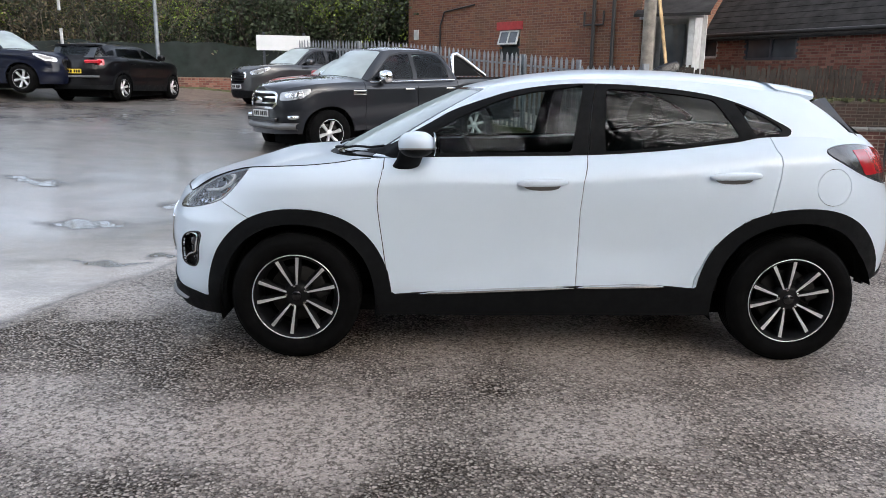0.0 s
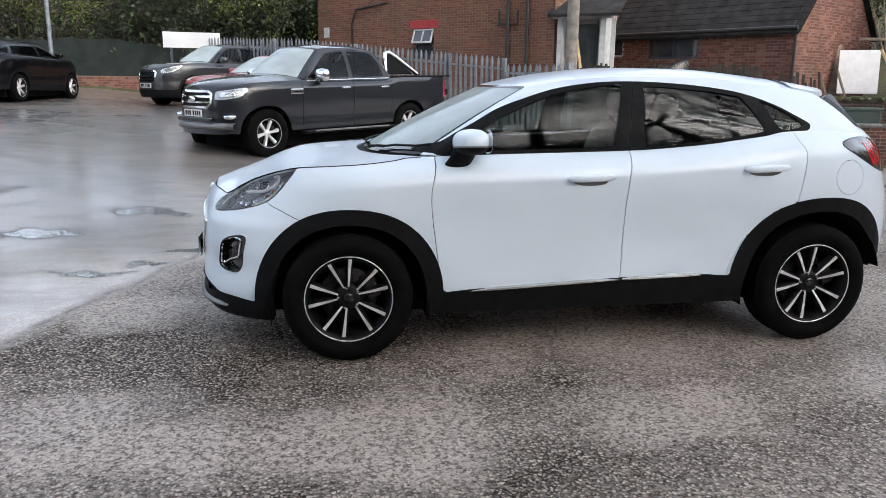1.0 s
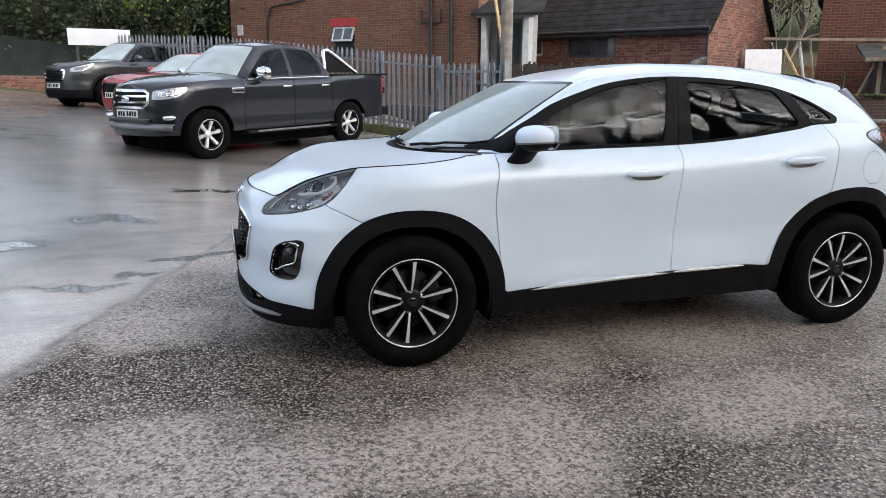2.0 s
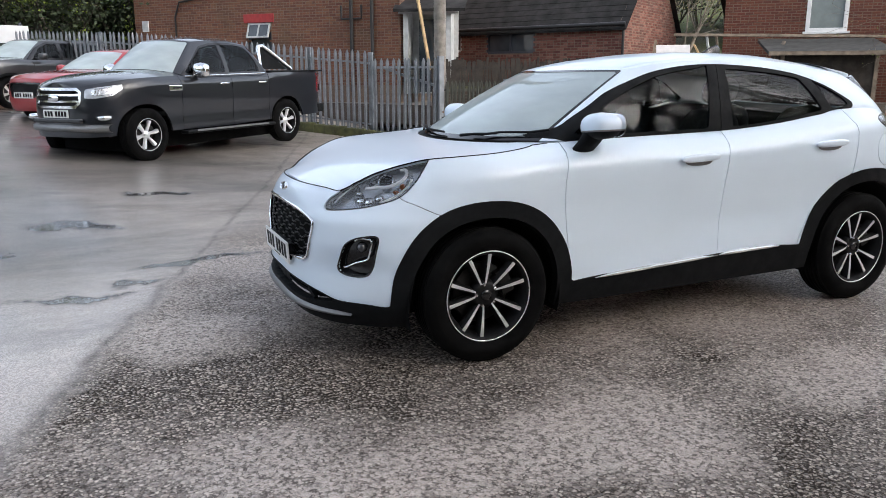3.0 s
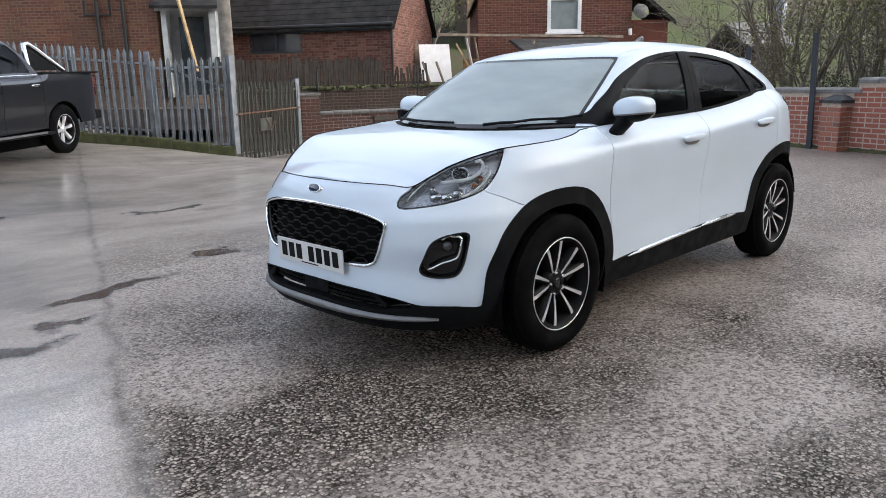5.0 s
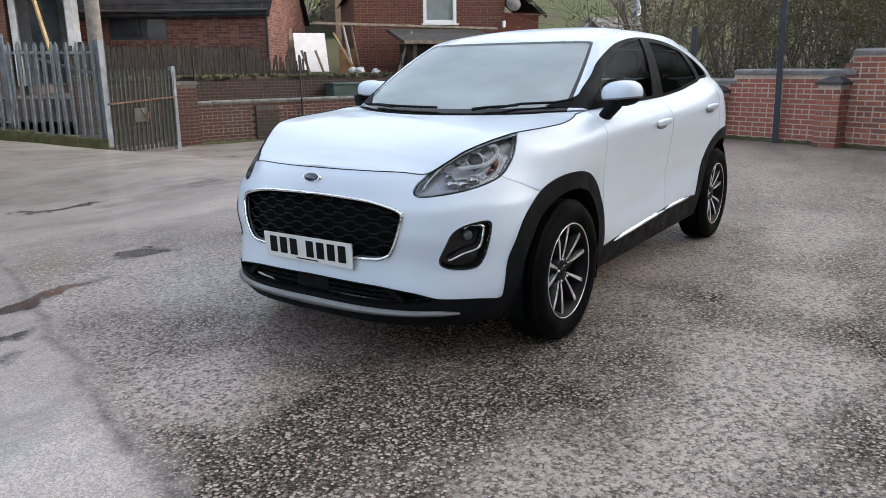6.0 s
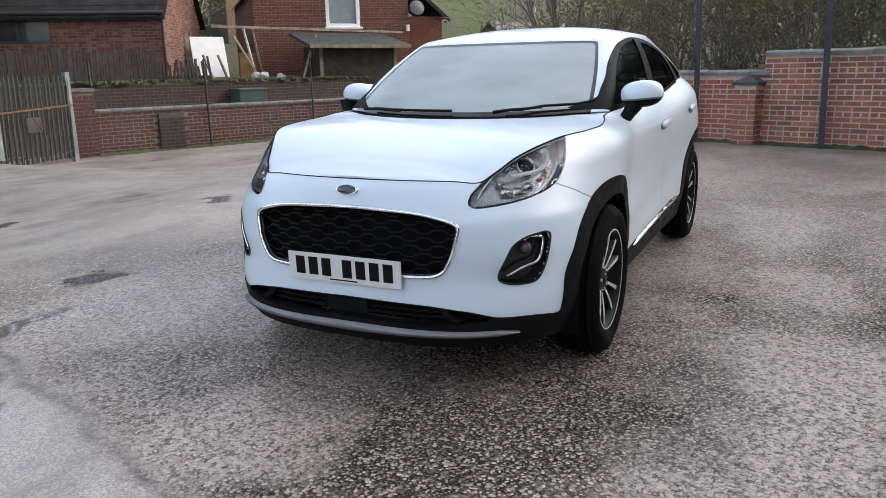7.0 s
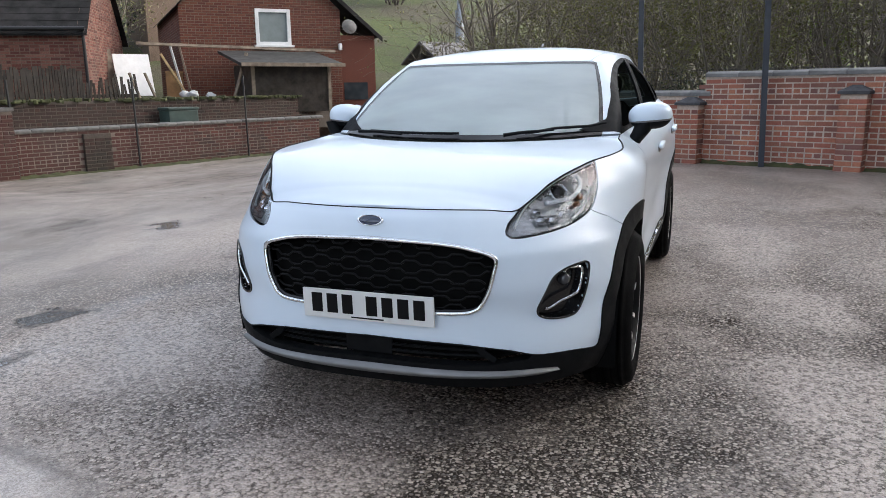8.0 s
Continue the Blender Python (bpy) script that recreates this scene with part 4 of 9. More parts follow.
part("pipe_bracket", MB().tube([(u - 0.33, -0.09, 3.42), (u - 0.33, -0.09, 3.05), (u + 0.33, -0.09, 3.05), (u + 0.33, -0.09, 3.42)], 0.035, 6), MAT["black_paint"], house_1)
part("vent_plate", MB().box((0.45, -0.02, 3.05), (0.26, 0.03, 0.34), 0, 0.005), MAT["white_worn"], house_1)
part("wall_pipe", MB().tube([(1.75, -0.06, 2.2), (1.75, -0.06, 3.3), (1.95, -0.06, 3.75), (3.4, -0.06, 3.9)], 0.03, 6), MAT["black_paint"], house_1)

# white timber porch between the houses
PO_A, PO_B = (5.50, 16.28), (6.75, 15.45)
porch = thing("timber_porch", "peeling white timber porch with a small slate roof and dark doorway", "porch")
pw, pd_, pl, pang = wall_frame(PO_A, PO_B)
PM = Matrix.Translation((pw.x, pw.y, 0)) @ Matrix.Rotation(pang, 4, "Z")
part("side_board", MB().box((0.10, 0.4, 2.1), (0.13, 0.8, 2.3), m=PM), MAT["white_worn"], porch)
part("side_board", MB().box((pl - 0.2, 0.4, 2.1), (0.16, 0.8, 2.3), m=PM), MAT["white_worn"], porch)
part("back_board", MB().box((pl / 2, 0.8, 2.1), (pl, 0.06, 2.3), m=PM), MAT["white_worn"], porch)
part("door", MB().box((pl / 2, 0.3, 2.0), (0.62, 0.05, 2.0), m=PM), MAT["pane"], porch, "dark glazed door")
part("fascia", MB().box((pl / 2, 0.0, 3.2), (pl + 0.2, 0.06, 0.14), m=PM), MAT["white_worn"], porch)
part("roof", MB().add([(-0.2, -0.25, 3.25), (pl + 0.3, -0.25, 3.25), (pl + 0.3, 1.2, 3.95), (-0.2, 1.2, 3.95), (-0.2, -0.25, 3.17), (pl + 0.3, -0.25, 3.17)], [(0, 1, 2, 3), (4, 5, 1, 0)], False, PM), MAT["slate"], porch)
part("leaning_plank", MB().tube([PM @ Vector((0.85, -0.35, 1.6)), PM @ Vector((0.42, -0.32, 4.0))], 0.05, 4, False), MAT["timber"], porch, "yellow timber plank")

# low outbuilding with a dark slate roof
H2A, H2B = (7.35, 19.75), (10.93, 13.40)
L2 = wall_frame(H2A, H2B)[2]
house_2 = gable_house("outbuilding", "low red-brick outbuilding with a dark slate roof", H2A, H2B, 0.0, 2.86, 4.6, 5.4, MAT["mortar_house"], MAT["brick_shed"], MAT["slate"], holes=((0.5, 1.95, 2.2, 2.80), (2.85, 4.55, 2.12, 2.76)), brick_z=0.9, seed=62)
part("gutter", MB().tube([(-0.1, -0.16, 2.84), (L2 + 0.12, -0.16, 2.84)], 0.055, 8), MAT["black_paint"], house_2)
part("drainpipe", MB().tube([(L2 + 0.05, -0.08, 0.6), (L2 + 0.05, -0.08, 2.85)], 0.04, 8), MAT["black_paint"], house_2)
for u0, u1, z0, z1, fm in ((0.5, 1.95, 2.2, 2.80, "white_worn"), (2.85, 4.55, 2.12, 2.76, "post_dark")):
    w = new("window")
    w.parent = house_2
    t = 0.07
    fr = MB().box((u0 + t / 2, 0.05, (z0 + z1) / 2), (t, 0.06, z1 - z0)).box((u1 - t / 2, 0.05, (z0 + z1) / 2), (t, 0.06, z1 - z0)).box(((u0 + u1) / 2, 0.052, z0 + t / 2), (u1 - u0, 0.06, t)).box(((u0 + u1) / 2, 0.052, z1 - t / 2), (u1 - u0, 0.06, t)).box(((u0 + u1) / 2, 0.051, (z0 + z1) / 2), (t, 0.05, z1 - z0))
    part("window_frame", fr, MAT[fm], w)
    part("pane", MB().box(((u0 + u1) / 2, 0.08, (z0 + z1) / 2), (u1 - u0, 0.01, z1 - z0)), MAT["pane"], w)

# two-storey brick house with a gable and a side wing
H3A, H3B = (14.50, 13.20), (17.80, 9.68)
L3 = wall_frame(H3A, H3B)[2]
hw0, hw1 = 2.18, 3.24
house_3 = gable_house("brick_house", "red-brick gabled house with a white-framed window", H3A, H3B, -0.2, 3.75, 7.0, 6.1, MAT["mortar_house"], MAT["brick_red"], MAT["slate"], holes=((hw0, hw1, 2.66, 3.70),), brick_z=0.7, gable_front=True, seed=63)
w3 = new("window")
w3.parent = house_3
fr = MB()
for u in (hw0 + 0.05, hw1 - 0.05):
    fr.box((u, 0.01, 3.18), (0.11, 0.08, 1.04), 0, 0.01)
for z in (2.70, 3.66):
    fr.box(((hw0 + hw1) / 2, 0.012, z), (hw1 - hw0, 0.08, 0.10), 0, 0.01)
part("window_frame", fr, MAT["white_paint"], w3)
NET = plain("net_curtain_behind_glass", (0.22, 0.25, 0.25), 0.15, 0.0, 0.15, 3)
part("pane", MB().box(((hw0 + hw1) / 2, 0.03, 3.18), (hw1 - hw0 - 0.1, 0.02, 0.98)), NET, w3)
part("window_sill", MB().box(((hw0 + hw1) / 2, -0.05, 2.62), (hw1 - hw0 + 0.14, 0.16, 0.07), 0, 0.01), MAT["white_paint"], w3)
part("wing", MB().box((L3 + 0.62, 1.6, 1.4), (1.24, 2.6, 3.2)), MAT["brick_red"], house_3)
part("wing_roof", MB().add([(L3 - 0.05, 0.1, 4.2), (L3 + 1.45, 0.1, 2.95), (L3 + 1.45, 3.2, 2.95), (L3 - 0.05, 3.2, 4.2), (L3 - 0.05, 0.1, 4.05), (L3 + 1.45, 0.1, 2.80)], [(0, 1, 2, 3), (4, 5, 1, 0)]), MAT["slate"], house_3)
part("wing_window", MB().box((L3 + 0.55, 0.29, 1.25), (0.8, 0.02, 0.55)), MAT["pane"], house_3)
part("dish", MB().lathe([(0.0, 0.03), (0.12, 0.02), (0.24, -0.04)], 16, m=Matrix.Translation((L3 + 0.25, -0.2, 3.25)) @ Matrix.Rotation(radians(70), 4, "X")), MAT["slate_grey"], house_3, "grey satellite dish")
part("wall_lamp", MB().box((L3 - 0.05, -0.10, 2.62), (0.10, 0.12, 0.20), 0, 0.02), MAT["white_paint"], house_3)

# farther houses behind
house_4 = gable_house("brick_house", "farther brick bungalow with a grey tiled roof and white fascias", (11.6, 22.0), (16.4, 18.6), 0.0, 3.55, 7.0, 6.0, MAT["mortar_house"], MAT["brick_house"], MAT["slate_grey"], bricks=False, seed=64)
part("fascia", MB().box((3.0, -0.2, 3.5), (6.4, 0.05, 0.16)), MAT["white_paint"], house_4)
part("white_window", MB().box((1.6, -0.03, 2.9), (1.3, 0.06, 0.8), 0, 0.01), MAT["white_worn"], house_4)
for k in range(4):
    part("conservatory_bar", MB().box((4.0 + k * 0.5, -0.5, 2.6), (0.07, 0.07, 1.6)), MAT["white_paint"], house_4)
part("conservatory_rail", MB().box((4.75, -0.5, 3.3), (2.0, 0.08, 0.09)), MAT["white_paint"], house_4)
house_5 = gable_house("brick_house", "distant brick house on the hillside", (24.0, 22.0), (29.0, 17.5), 0.5, 7.2, 6.0, 9.4, MAT["mortar_house"], MAT["brick_red"], MAT["slate_grey"], bricks=False, seed=65)

# ---------------------------------------------------------------- back yard clutter
YARD_Z = 0.7
yard = MB().prism([(5.45, 13.25), (15.74, 9.68), (19.5, 8.0), (21, 16), (12, 24), (0, 26)], 0.2, YARD_Z)
tagged(part("yard_terrace", yard, MAT["mortar_dark"]), "raised back yard of the houses behind the old wall", "terrace", kind="structure")


def lean(name, label, foot, head, w, t, mat, cat="plank"):
    """A flat board that leans from foot to head."""
    foot, head = Vector(foot), Vector(head)
    up = (head - foot)
    m = Matrix.Translation((foot + head) / 2) @ up.to_track_quat("Z", "Y").to_matrix().to_4x4()
    return tagged(part(name, MB().box((0, 0, 0), (w, t, up.length), 0, 0.004, m), mat), label, cat)


# a stack of boards, planks and panels stored in the yard
lean("white_board", "large white board leaning in the yard", (13.22, 13.81, YARD_Z + 0.5), (13.42, 14.11, 2.35), 0.98, 0.03, MAT["white_paint"], "board")
lean("grey_board", "grey weathered board leaning in the yard", (12.75, 14.5, YARD_Z + 0.3), (12.9, 14.8, 2.5), 0.75, 0.04, MAT["timber_old"], "board")
lean("plank", "yellow timber plank leaning on the wall", (13.3, 12.05, 0.95), (12.8, 12.6, 2.3), 0.22, 0.05, MAT["timber"])
lean("plank", "pale plank leaning in the yard", (13.5, 12.4, 0.9), (13.35, 12.7, 2.55), 0.10, 0.05, MAT["white_worn"])
lean("plank", "pale plank leaning in the yard", (13.75, 12.35, 0.9), (13.6, 12.6, 2.6), 0.09, 0.05, MAT["timber_old"])
lean("plank", "old plank leaning against the shed", (13.9, 11.2, 0.9), (14.6, 11.1, 2.35), 0.10, 0.05, MAT["timber_old"])
lean("plank", "pale stake behind the fence", (10.7, 11.57, 1.0), (10.43, 11.67, 1.75), 0.07, 0.04, MAT["timber_old"])
lean("plank", "pale stake behind the fence", (11.12, 11.46, 1.0), (10.85, 11.57, 1.75), 0.07, 0.04, MAT["timber_old"])
for k in range(3):
    c = (14.6 + 0.95 * k, 13.2 - 0.75 * k)
    tagged(part("fence_panel", MB().box((c[0], c[1], 1.35), (1.15, 0.04, 1.0), -0.67, 0.006).box((c[0], c[1] - 0.02, 1.86), (1.2, 0.07, 0.05), -0.67), MAT["ply"]), "brown timber fence panel in the yard", "fence panel", group="yard fence panels")
shed = thing("felt_roofed_shed", "low weathered timber shed with a black felt roof", "shed", pose(15.2, 10.35, 0, 0, 0, -40))
part("wall", MB().box((0, 0, 1.35), (2.3, 1.6, 1.3), 0, 0.01), MAT["wood_grey"], shed)
part("roof", MB().add([(-1.5, -1.1, 2.02), (1.5, -1.1, 2.02), (1.5, 1.1, 2.45), (-1.5, 1.1, 2.45), (-1.5, -1.1, 1.94), (1.5, -1.1, 1.94), (1.5, 1.1, 2.37), (-1.5, 1.1, 2.37)], [(0, 1, 2, 3), (4, 5, 1, 0), (5, 6, 2, 1), (7, 4, 0, 3), (7, 6, 5, 4)]), MAT["felt"], shed)
part("edge_board", MB().box((0, -1.11, 1.99), (3.02, 0.03, 0.10)), MAT["timber_old"], shed)
part("corner_post", MB().box((-1.12, -0.82, 1.35), (0.09, 0.06, 1.3)), MAT["timber_old"], shed)
part("corner_post", MB().box((1.12, -0.82, 1.35), (0.09, 0.06, 1.3)), MAT["timber_old"], shed)
tagged(part("long_beam", MB().tube([(12.6, 13.2, 2.58), (17.0, 9.5, 2.45)], 0.05, 4, False), MAT["timber_old"]), "long timber beam laid across the shed roof", "beam")
bx = along(OLD_A, OLD_B, 6.35, 0.30)
box = thing("storage_box", "dark green plastic storage box on the wall", "box", pose(bx.x, bx.y, 0, 0, 0, math.degrees(LOW_ANG)))
part("body", MB().box((0, 0, 0.62), (0.80, 0.42, 0.5), 0, 0.03), MAT["green_bin"], box)
part("lid", MB().box((0, 0, 0.90), (0.85, 0.46, 0.07), 0, 0.025), MAT["green_bin"], box)
part("stand", MB().box((0, 0, 0.05), (0.8, 0.36, 0.66)), MAT["concrete"], box)


def sack(x, y, z, r, seed):
    bm = bmesh.new()
    bmesh.ops.create_icosphere(bm, subdivisions=3, radius=r)
    noise_off = Vector((seed * 3.1, seed * 1.7, 0))
    for v in bm.verts:
        v.co *= 1 + 0.35 * noise.noise(v.co * (1.5 / r) + noise_off) + 0.12 * noise.noise(v.co * (5 / r))
        v.co.z *= 0.8
    bm.verts.index_update()
    mb = MB().add([tuple(v.co) for v in bm.verts], [tuple(v.index for v in f.verts) for f in bm.faces], True, Matrix.Translation((x, y, z)))
    bm.free()
    return tagged(part("rubble_sack", mb, MAT["bag"]), "crumpled white rubble sack in the yard", "sack", group="rubble sacks")


sack(12.79, 11.67, 1.20, 0.15, 1)
sack(13.27, 11.46, 1.16, 0.14, 2)
sack(13.0, 12.09, 1.22, 0.13, 3)

# moss and wet silt along the feet of the walls
def foot_moss(a, b, z_of, seed, width=0.16):
    rnd = random.Random(seed)
    o, d, total, ang = wall_frame(a, b)
    rows = []
    n = int(total / 0.08)
    for k in range(n + 1):
        u = total * k / n
        w = width * (0.55 + 0.9 * abs(noise.noise(Vector((u * 1.3, seed, 0)))) + rnd.uniform(-0.15, 0.15))
        row = []
        for f, h in ((0.0, 0.05), (0.35, 0.028), (0.7, 0.014), (1.0, -0.004)):
            p = along(a, b, u, 0.004 + w * f)
            row.append((p.x, p.y, ground_z(p.x, p.y) + h * rnd.uniform(0.6, 1.3)))
        rows.append(row)
    return tagged(part("wall_foot_moss", MB().grid(rows, True), MAT["moss"]), "damp moss and silt along the wall foot", "moss", kind="stuff")


foot_moss(LOW_A, LOW_B, 0, 3, 0.30)
foot_moss(RW_A, RW_B, 0, 5, 0.14)

# ---------------------------------------------------------------- back of the car park
BK_A, BK_B = (-15.47, 18.42), (-3.67, 22.32)
wall_back = tagged(part("wall_back", wall_box(MB(), BK_A, BK_B, 0.0, 1.47, 0.22), MAT["mortar_house"]), "low red-brown brick wall at the back of the car park", "wall", kind="structure")
lay_bricks(wall_back, BK_A, BK_B, 0.85, 1.46, MAT["brick_shed"], seed=71)
foot_moss(BK_A, BK_B, 0, 7, 0.20)
net = MB()
rnd = random.Random(12)
na, nb = (-26.0, 17.5), (2.5, 25.5)
rows = []
for k in range(61):
    p = along(na, nb, k * wall_frame(na, nb)[2] / 60, rnd.uniform(-0.06, 0.06))
    rows.append([(p.x + rnd.uniform(-0.03, 0.03), p.y, 0.6 + 2.0 * j / 8 + (rnd.uniform(-0.12, 0.1) if j == 8 else 0)) for j in range(9)])
net.grid(rows)
tagged(part("netting_fence", net, MAT["netting"]), "dark green netting screen behind the back wall", "fence", kind="structure")
sl, sr = Vector((-5.20, 18.77, 0)), Vector((-4.05, 19.01, 0))
board = thing("sign_board", "blank white sign board on two dark posts", "sign")
sd = (sr - sl).normalized()
s_ang = math.atan2(sd.y, sd.x)
sc = (sl + sr) / 2
part("panel", MB().box((sc.x, sc.y, 2.50), (1.58, 0.03, 0.44), s_ang, 0.008), MAT["sign"], board)
for k in (-0.58, 0.60):
    part("post", MB().box((sc.x + sd.x * k, sc.y + sd.y * k + 0.05, 1.75), (0.07, 0.07, 2.1), s_ang), MAT["post_dark"], board)
lp = Vector((-9.13, 21.2, 0.9))
tagged(part("lamp_column", MB().tube([lp, lp + Vector((0, 0, 7))], [0.07, 0.05], 10), MAT["galv"]), "slim grey steel lamp column", "lamp post")
lp = Vector((-10.9, 18.3, 0.9))
tagged(part("marker_pole", MB().tube([lp, lp + Vector((0, 0, 1.9))], 0.045, 8).tube([lp + Vector((0, 0, 2.4)), lp + Vector((0, 0, 6))], 0.045, 8), MAT["white_worn"]), "thin rusty white pole behind the parked cars", "pole")
lp = Vector((28.9, 9.1, 0.5))
tagged(part("lamp_column", MB().tube([lp, lp + Vector((0, 0, 4.2)), lp + Vector((0, 0, 4.25)), lp + Vector((0, 0, 9))], [0.2, 0.2, 0.13, 0.11], 10), MAT["galv"]), "grey steel street lamp column beyond the houses", "lamp post")


# ---------------------------------------------------------------- car bodies: smooth shells from profile curves
class Shell:
    """The outer skin of a car as smooth sheets. x runs from the nose (negative) to the tail, y is the half width, z up.
    lower: bumpers, wings, doors, up to the shoulder line; bonnet; house: screen, side glass, rear screen; roof."""

    def __init__(self, nose, tail, width, along_x, front_n, rear_n, xm_front, xm_rear, low, shoulder, bonnet, bonnet_p, cowl, screen_base, top_front, top_side, top_rear, rail_z, roof_z, bow=0.02, flares=(), roof_p=2.6, shoulder_round=None):
        self.nose, self.tail, self.width, self.wx = curve(nose), curve(tail), curve(width), curve(along_x)
        self.nf, self.nr, self.xf, self.xr = curve(front_n), curve(rear_n), xm_front, xm_rear
        self.low, self.sh, self.bon, self.bp = curve(low), curve(shoulder), curve(bonnet), bonnet_p
        self.cowl, self.sb = cowl, screen_base
        self.tf, self.ts, self.tr = top_front, curve(top_side), top_rear
        self.round = curve(shoulder_round) if shoulder_round else None
        self.rail, self.roof, self.bow, self.flares, self.rp = curve(rail_z), curve(roof_z), bow, flares, roof_p

    def half(self, x, z):
        w = self.width(z) * self.wx(x)
        if self.round is not None:
            w = w - self.round(x) * np.clip(1 - (self.sh(x) - z) / 0.13, 0, 1.6) ** 2
        for fx, fz, sx, sz, a in self.flares:
            w = w + a * np.exp(-(((x - fx) / sx) ** 2) - ((z - fz) / sz) ** 2)
        return w

    def lower_at(self, s, v):
        """s: 0 nose centre, 1 front corner done, 2 side done, 3 tail centre; v: 0 bottom edge, 1 shoulder."""
        s, v = np.broadcast_arrays(np.asarray(s, float), np.asarray(v, float))
        th = np.clip(s, 0, 1) * np.pi / 2
        ph = np.clip(3 - s, 0, 1) * np.pi / 2
        zn = 0.7
        side_x = self.xf + (self.xr - self.xf) * np.clip(s - 1, 0, 1)

        def xs(z):
            a = self.xf - (self.xf - self.nose(z)) * np.cos(th) ** (2 / self.nf(z))
            b = self.xr + (self.tail(z) - self.xr) * np.cos(ph) ** (2 / self.nr(z))
            return np.where(s < 1, a, np.where(s > 2, b, side_x))

        xr = xs(np.full(s.shape, zn))
        zl, zh = self.low(xr), self.sh(xr)
        z = zl + (zh - zl) * v
        x = xs(z)
        f = np.where(s < 1, np.sin(th) ** (2 / self.nf(z)), np.where(s > 2, np.sin(ph) ** (2 / self.nr(z)), 1.0))
        return np.stack([x, self.half(x, z) * f, z], -1)

    def s_samples(self, step):
        """Values of s at even steps round the body."""
        s = np.linspace(0, 3, 3000)
        p = self.lower_at(s, np.full(s.shape, 0.55))
        d = np.concatenate([[0], np.cumsum(np.linalg.norm(np.diff(p, axis=0), axis=1))])
        return np.interp(np.linspace(0, d[-1], int(d[-1] / step) + 1), d, s)

    def s_of_x(self, x):
        s = np.linspace(0.02, 2.98, 4000)
        p = self.lower_at(s, np.ones(s.shape))
        return float(np.interp(x, p[:, 0], s))

    def bonnet_z(self, x, y):
        s = np.linspace(0, 2, 1500)
        p = self.lower_at(s, np.ones(s.shape))
        ys, zs = np.interp(x, p[:, 0], p[:, 1]), np.interp(x, p[:, 0], p[:, 2])
        zc = self.bon(x)
        return zc - (zc - zs) * np.clip(np.abs(y) / np.maximum(ys, 1e-4), 0, 1) ** self.bp

    def bonnet_grid(self, step, x_end):
        s_end = self.s_of_x(x_end)
        s = self.s_samples(step)
        s = np.append(s[s < s_end - 1e-3], s_end)
        p = self.lower_at(s, np.ones(s.shape))
        t = np.linspace(0, 1, 34)
        x = np.repeat(p[:, :1], len(t), 1)
        y = p[:, 1:2] * (1 - t)[None, :]
        zc = self.bon(p[:, 0])[:, None]
        z = zc - (zc - p[:, 2:3]) * ((1 - t)[None, :]) ** self.bp
        return np.stack([x, y, z], -1)

    def base_and_top(self, step):
        """Matching points of the foot and head of the glasshouse, from the screen's centre round to the rear centre, with q: 0 to 1 the screen, 1 to 3 the rest."""
        (bx0, bxc, byc) = self.sb
        q = np.linspace(0, 1, int(byc / step) + 2)
        y = byc * q
        x = bx0 + (bxc - bx0) * q ** 2.3
        front = np.stack([x, y, self.bonnet_z(x, y) + 0.004], -1)
        s0 = self.s_of_x(bxc)
        s = self.s_samples(step)
        s = s[s > s0 + 0.02]
        rest = self.lower_at(s, np.ones(s.shape))
        base = np.concatenate([front, rest])
        qq = np.concatenate([q, 1 + 2 * np.linspace(0, 1, len(s) + 1)[1:]])
        # head
        tx0, txc, tyc = self.tf
        rx0, rxc, ryc = self.tr
        top = np.zeros_like(base)
        n = len(q)
        ty = tyc * q
        tx = tx0 + (txc - tx0) * q ** 2.6
        top[:n, 0], top[:n, 1] = tx, ty
        # side then rear: by the share of the way round
        d = np.concatenate([[0], np.cumsum(np.linalg.norm(np.diff(base[n - 1:, :2], axis=0), axis=1))])
        u = d / d[-1]
        # corner of the tail on the foot
        k = int(np.argmin(np.abs(s - 2.42))) + 1
        uk = u[k]
        for i in range(1, len(u)):
            if u[i] <= uk:
                w = u[i] / uk
                xx = txc + (rxc - txc) * w
                top[n - 1 + i, 0], top[n - 1 + i, 1] = xx, self.ts(xx)
            else:
                w = (u[i] - uk) / (1 - uk)
                top[n - 1 + i, 1] = self.ts(rxc) * (1 - w)
                top[n - 1 + i, 0] = rxc + (rx0 - rxc) * (1 - (1 - w) ** 2.2)
        yt = np.array([self.ts(v) for v in top[:, 0]])
        zc, zr = self.roof(top[:, 0]), self.rail(top[:, 0])
        top[:, 2] = zc - (zc - zr) * np.clip(top[:, 1] / np.maximum(yt, 1e-3), 0, 1) ** self.rp
        return qq, base, top

    def house_grid(self, step, rows=26):
        q, base, top = self.base_and_top(step)
        v = np.linspace(0, 1, rows)
        g = base[:, None, :] * (1 - v)[None, :, None] + top[:, None, :] * v[None, :, None]
        out = np.stack([base[:, 0] * 0, base[:, 1], base[:, 2] * 0], -1)
        d = np.gradient(base[:, :2], axis=0)
        nrm = np.stack([d[:, 1], -d[:, 0]], -1)
        nrm /= np.maximum(np.linalg.norm(nrm, axis=1, keepdims=True), 1e-6)
        nrm = np.where((nrm[:, :1] * (base[:, :1] - 0.4) + nrm[:, 1:] * base[:, 1:2]) < 0, -nrm, nrm)
        b = self.bow * 4 * v * (1 - v)
        g[:, :, 0] += nrm[:, None, 0] * b[None, :]
        g[:, :, 1] += np.where(base[:, None, 1] < 1e-4, 0, nrm[:, None, 1] * b[None, :])
        g[:, :, 2] += 0.3 * b[None, :]
        return q, v, g

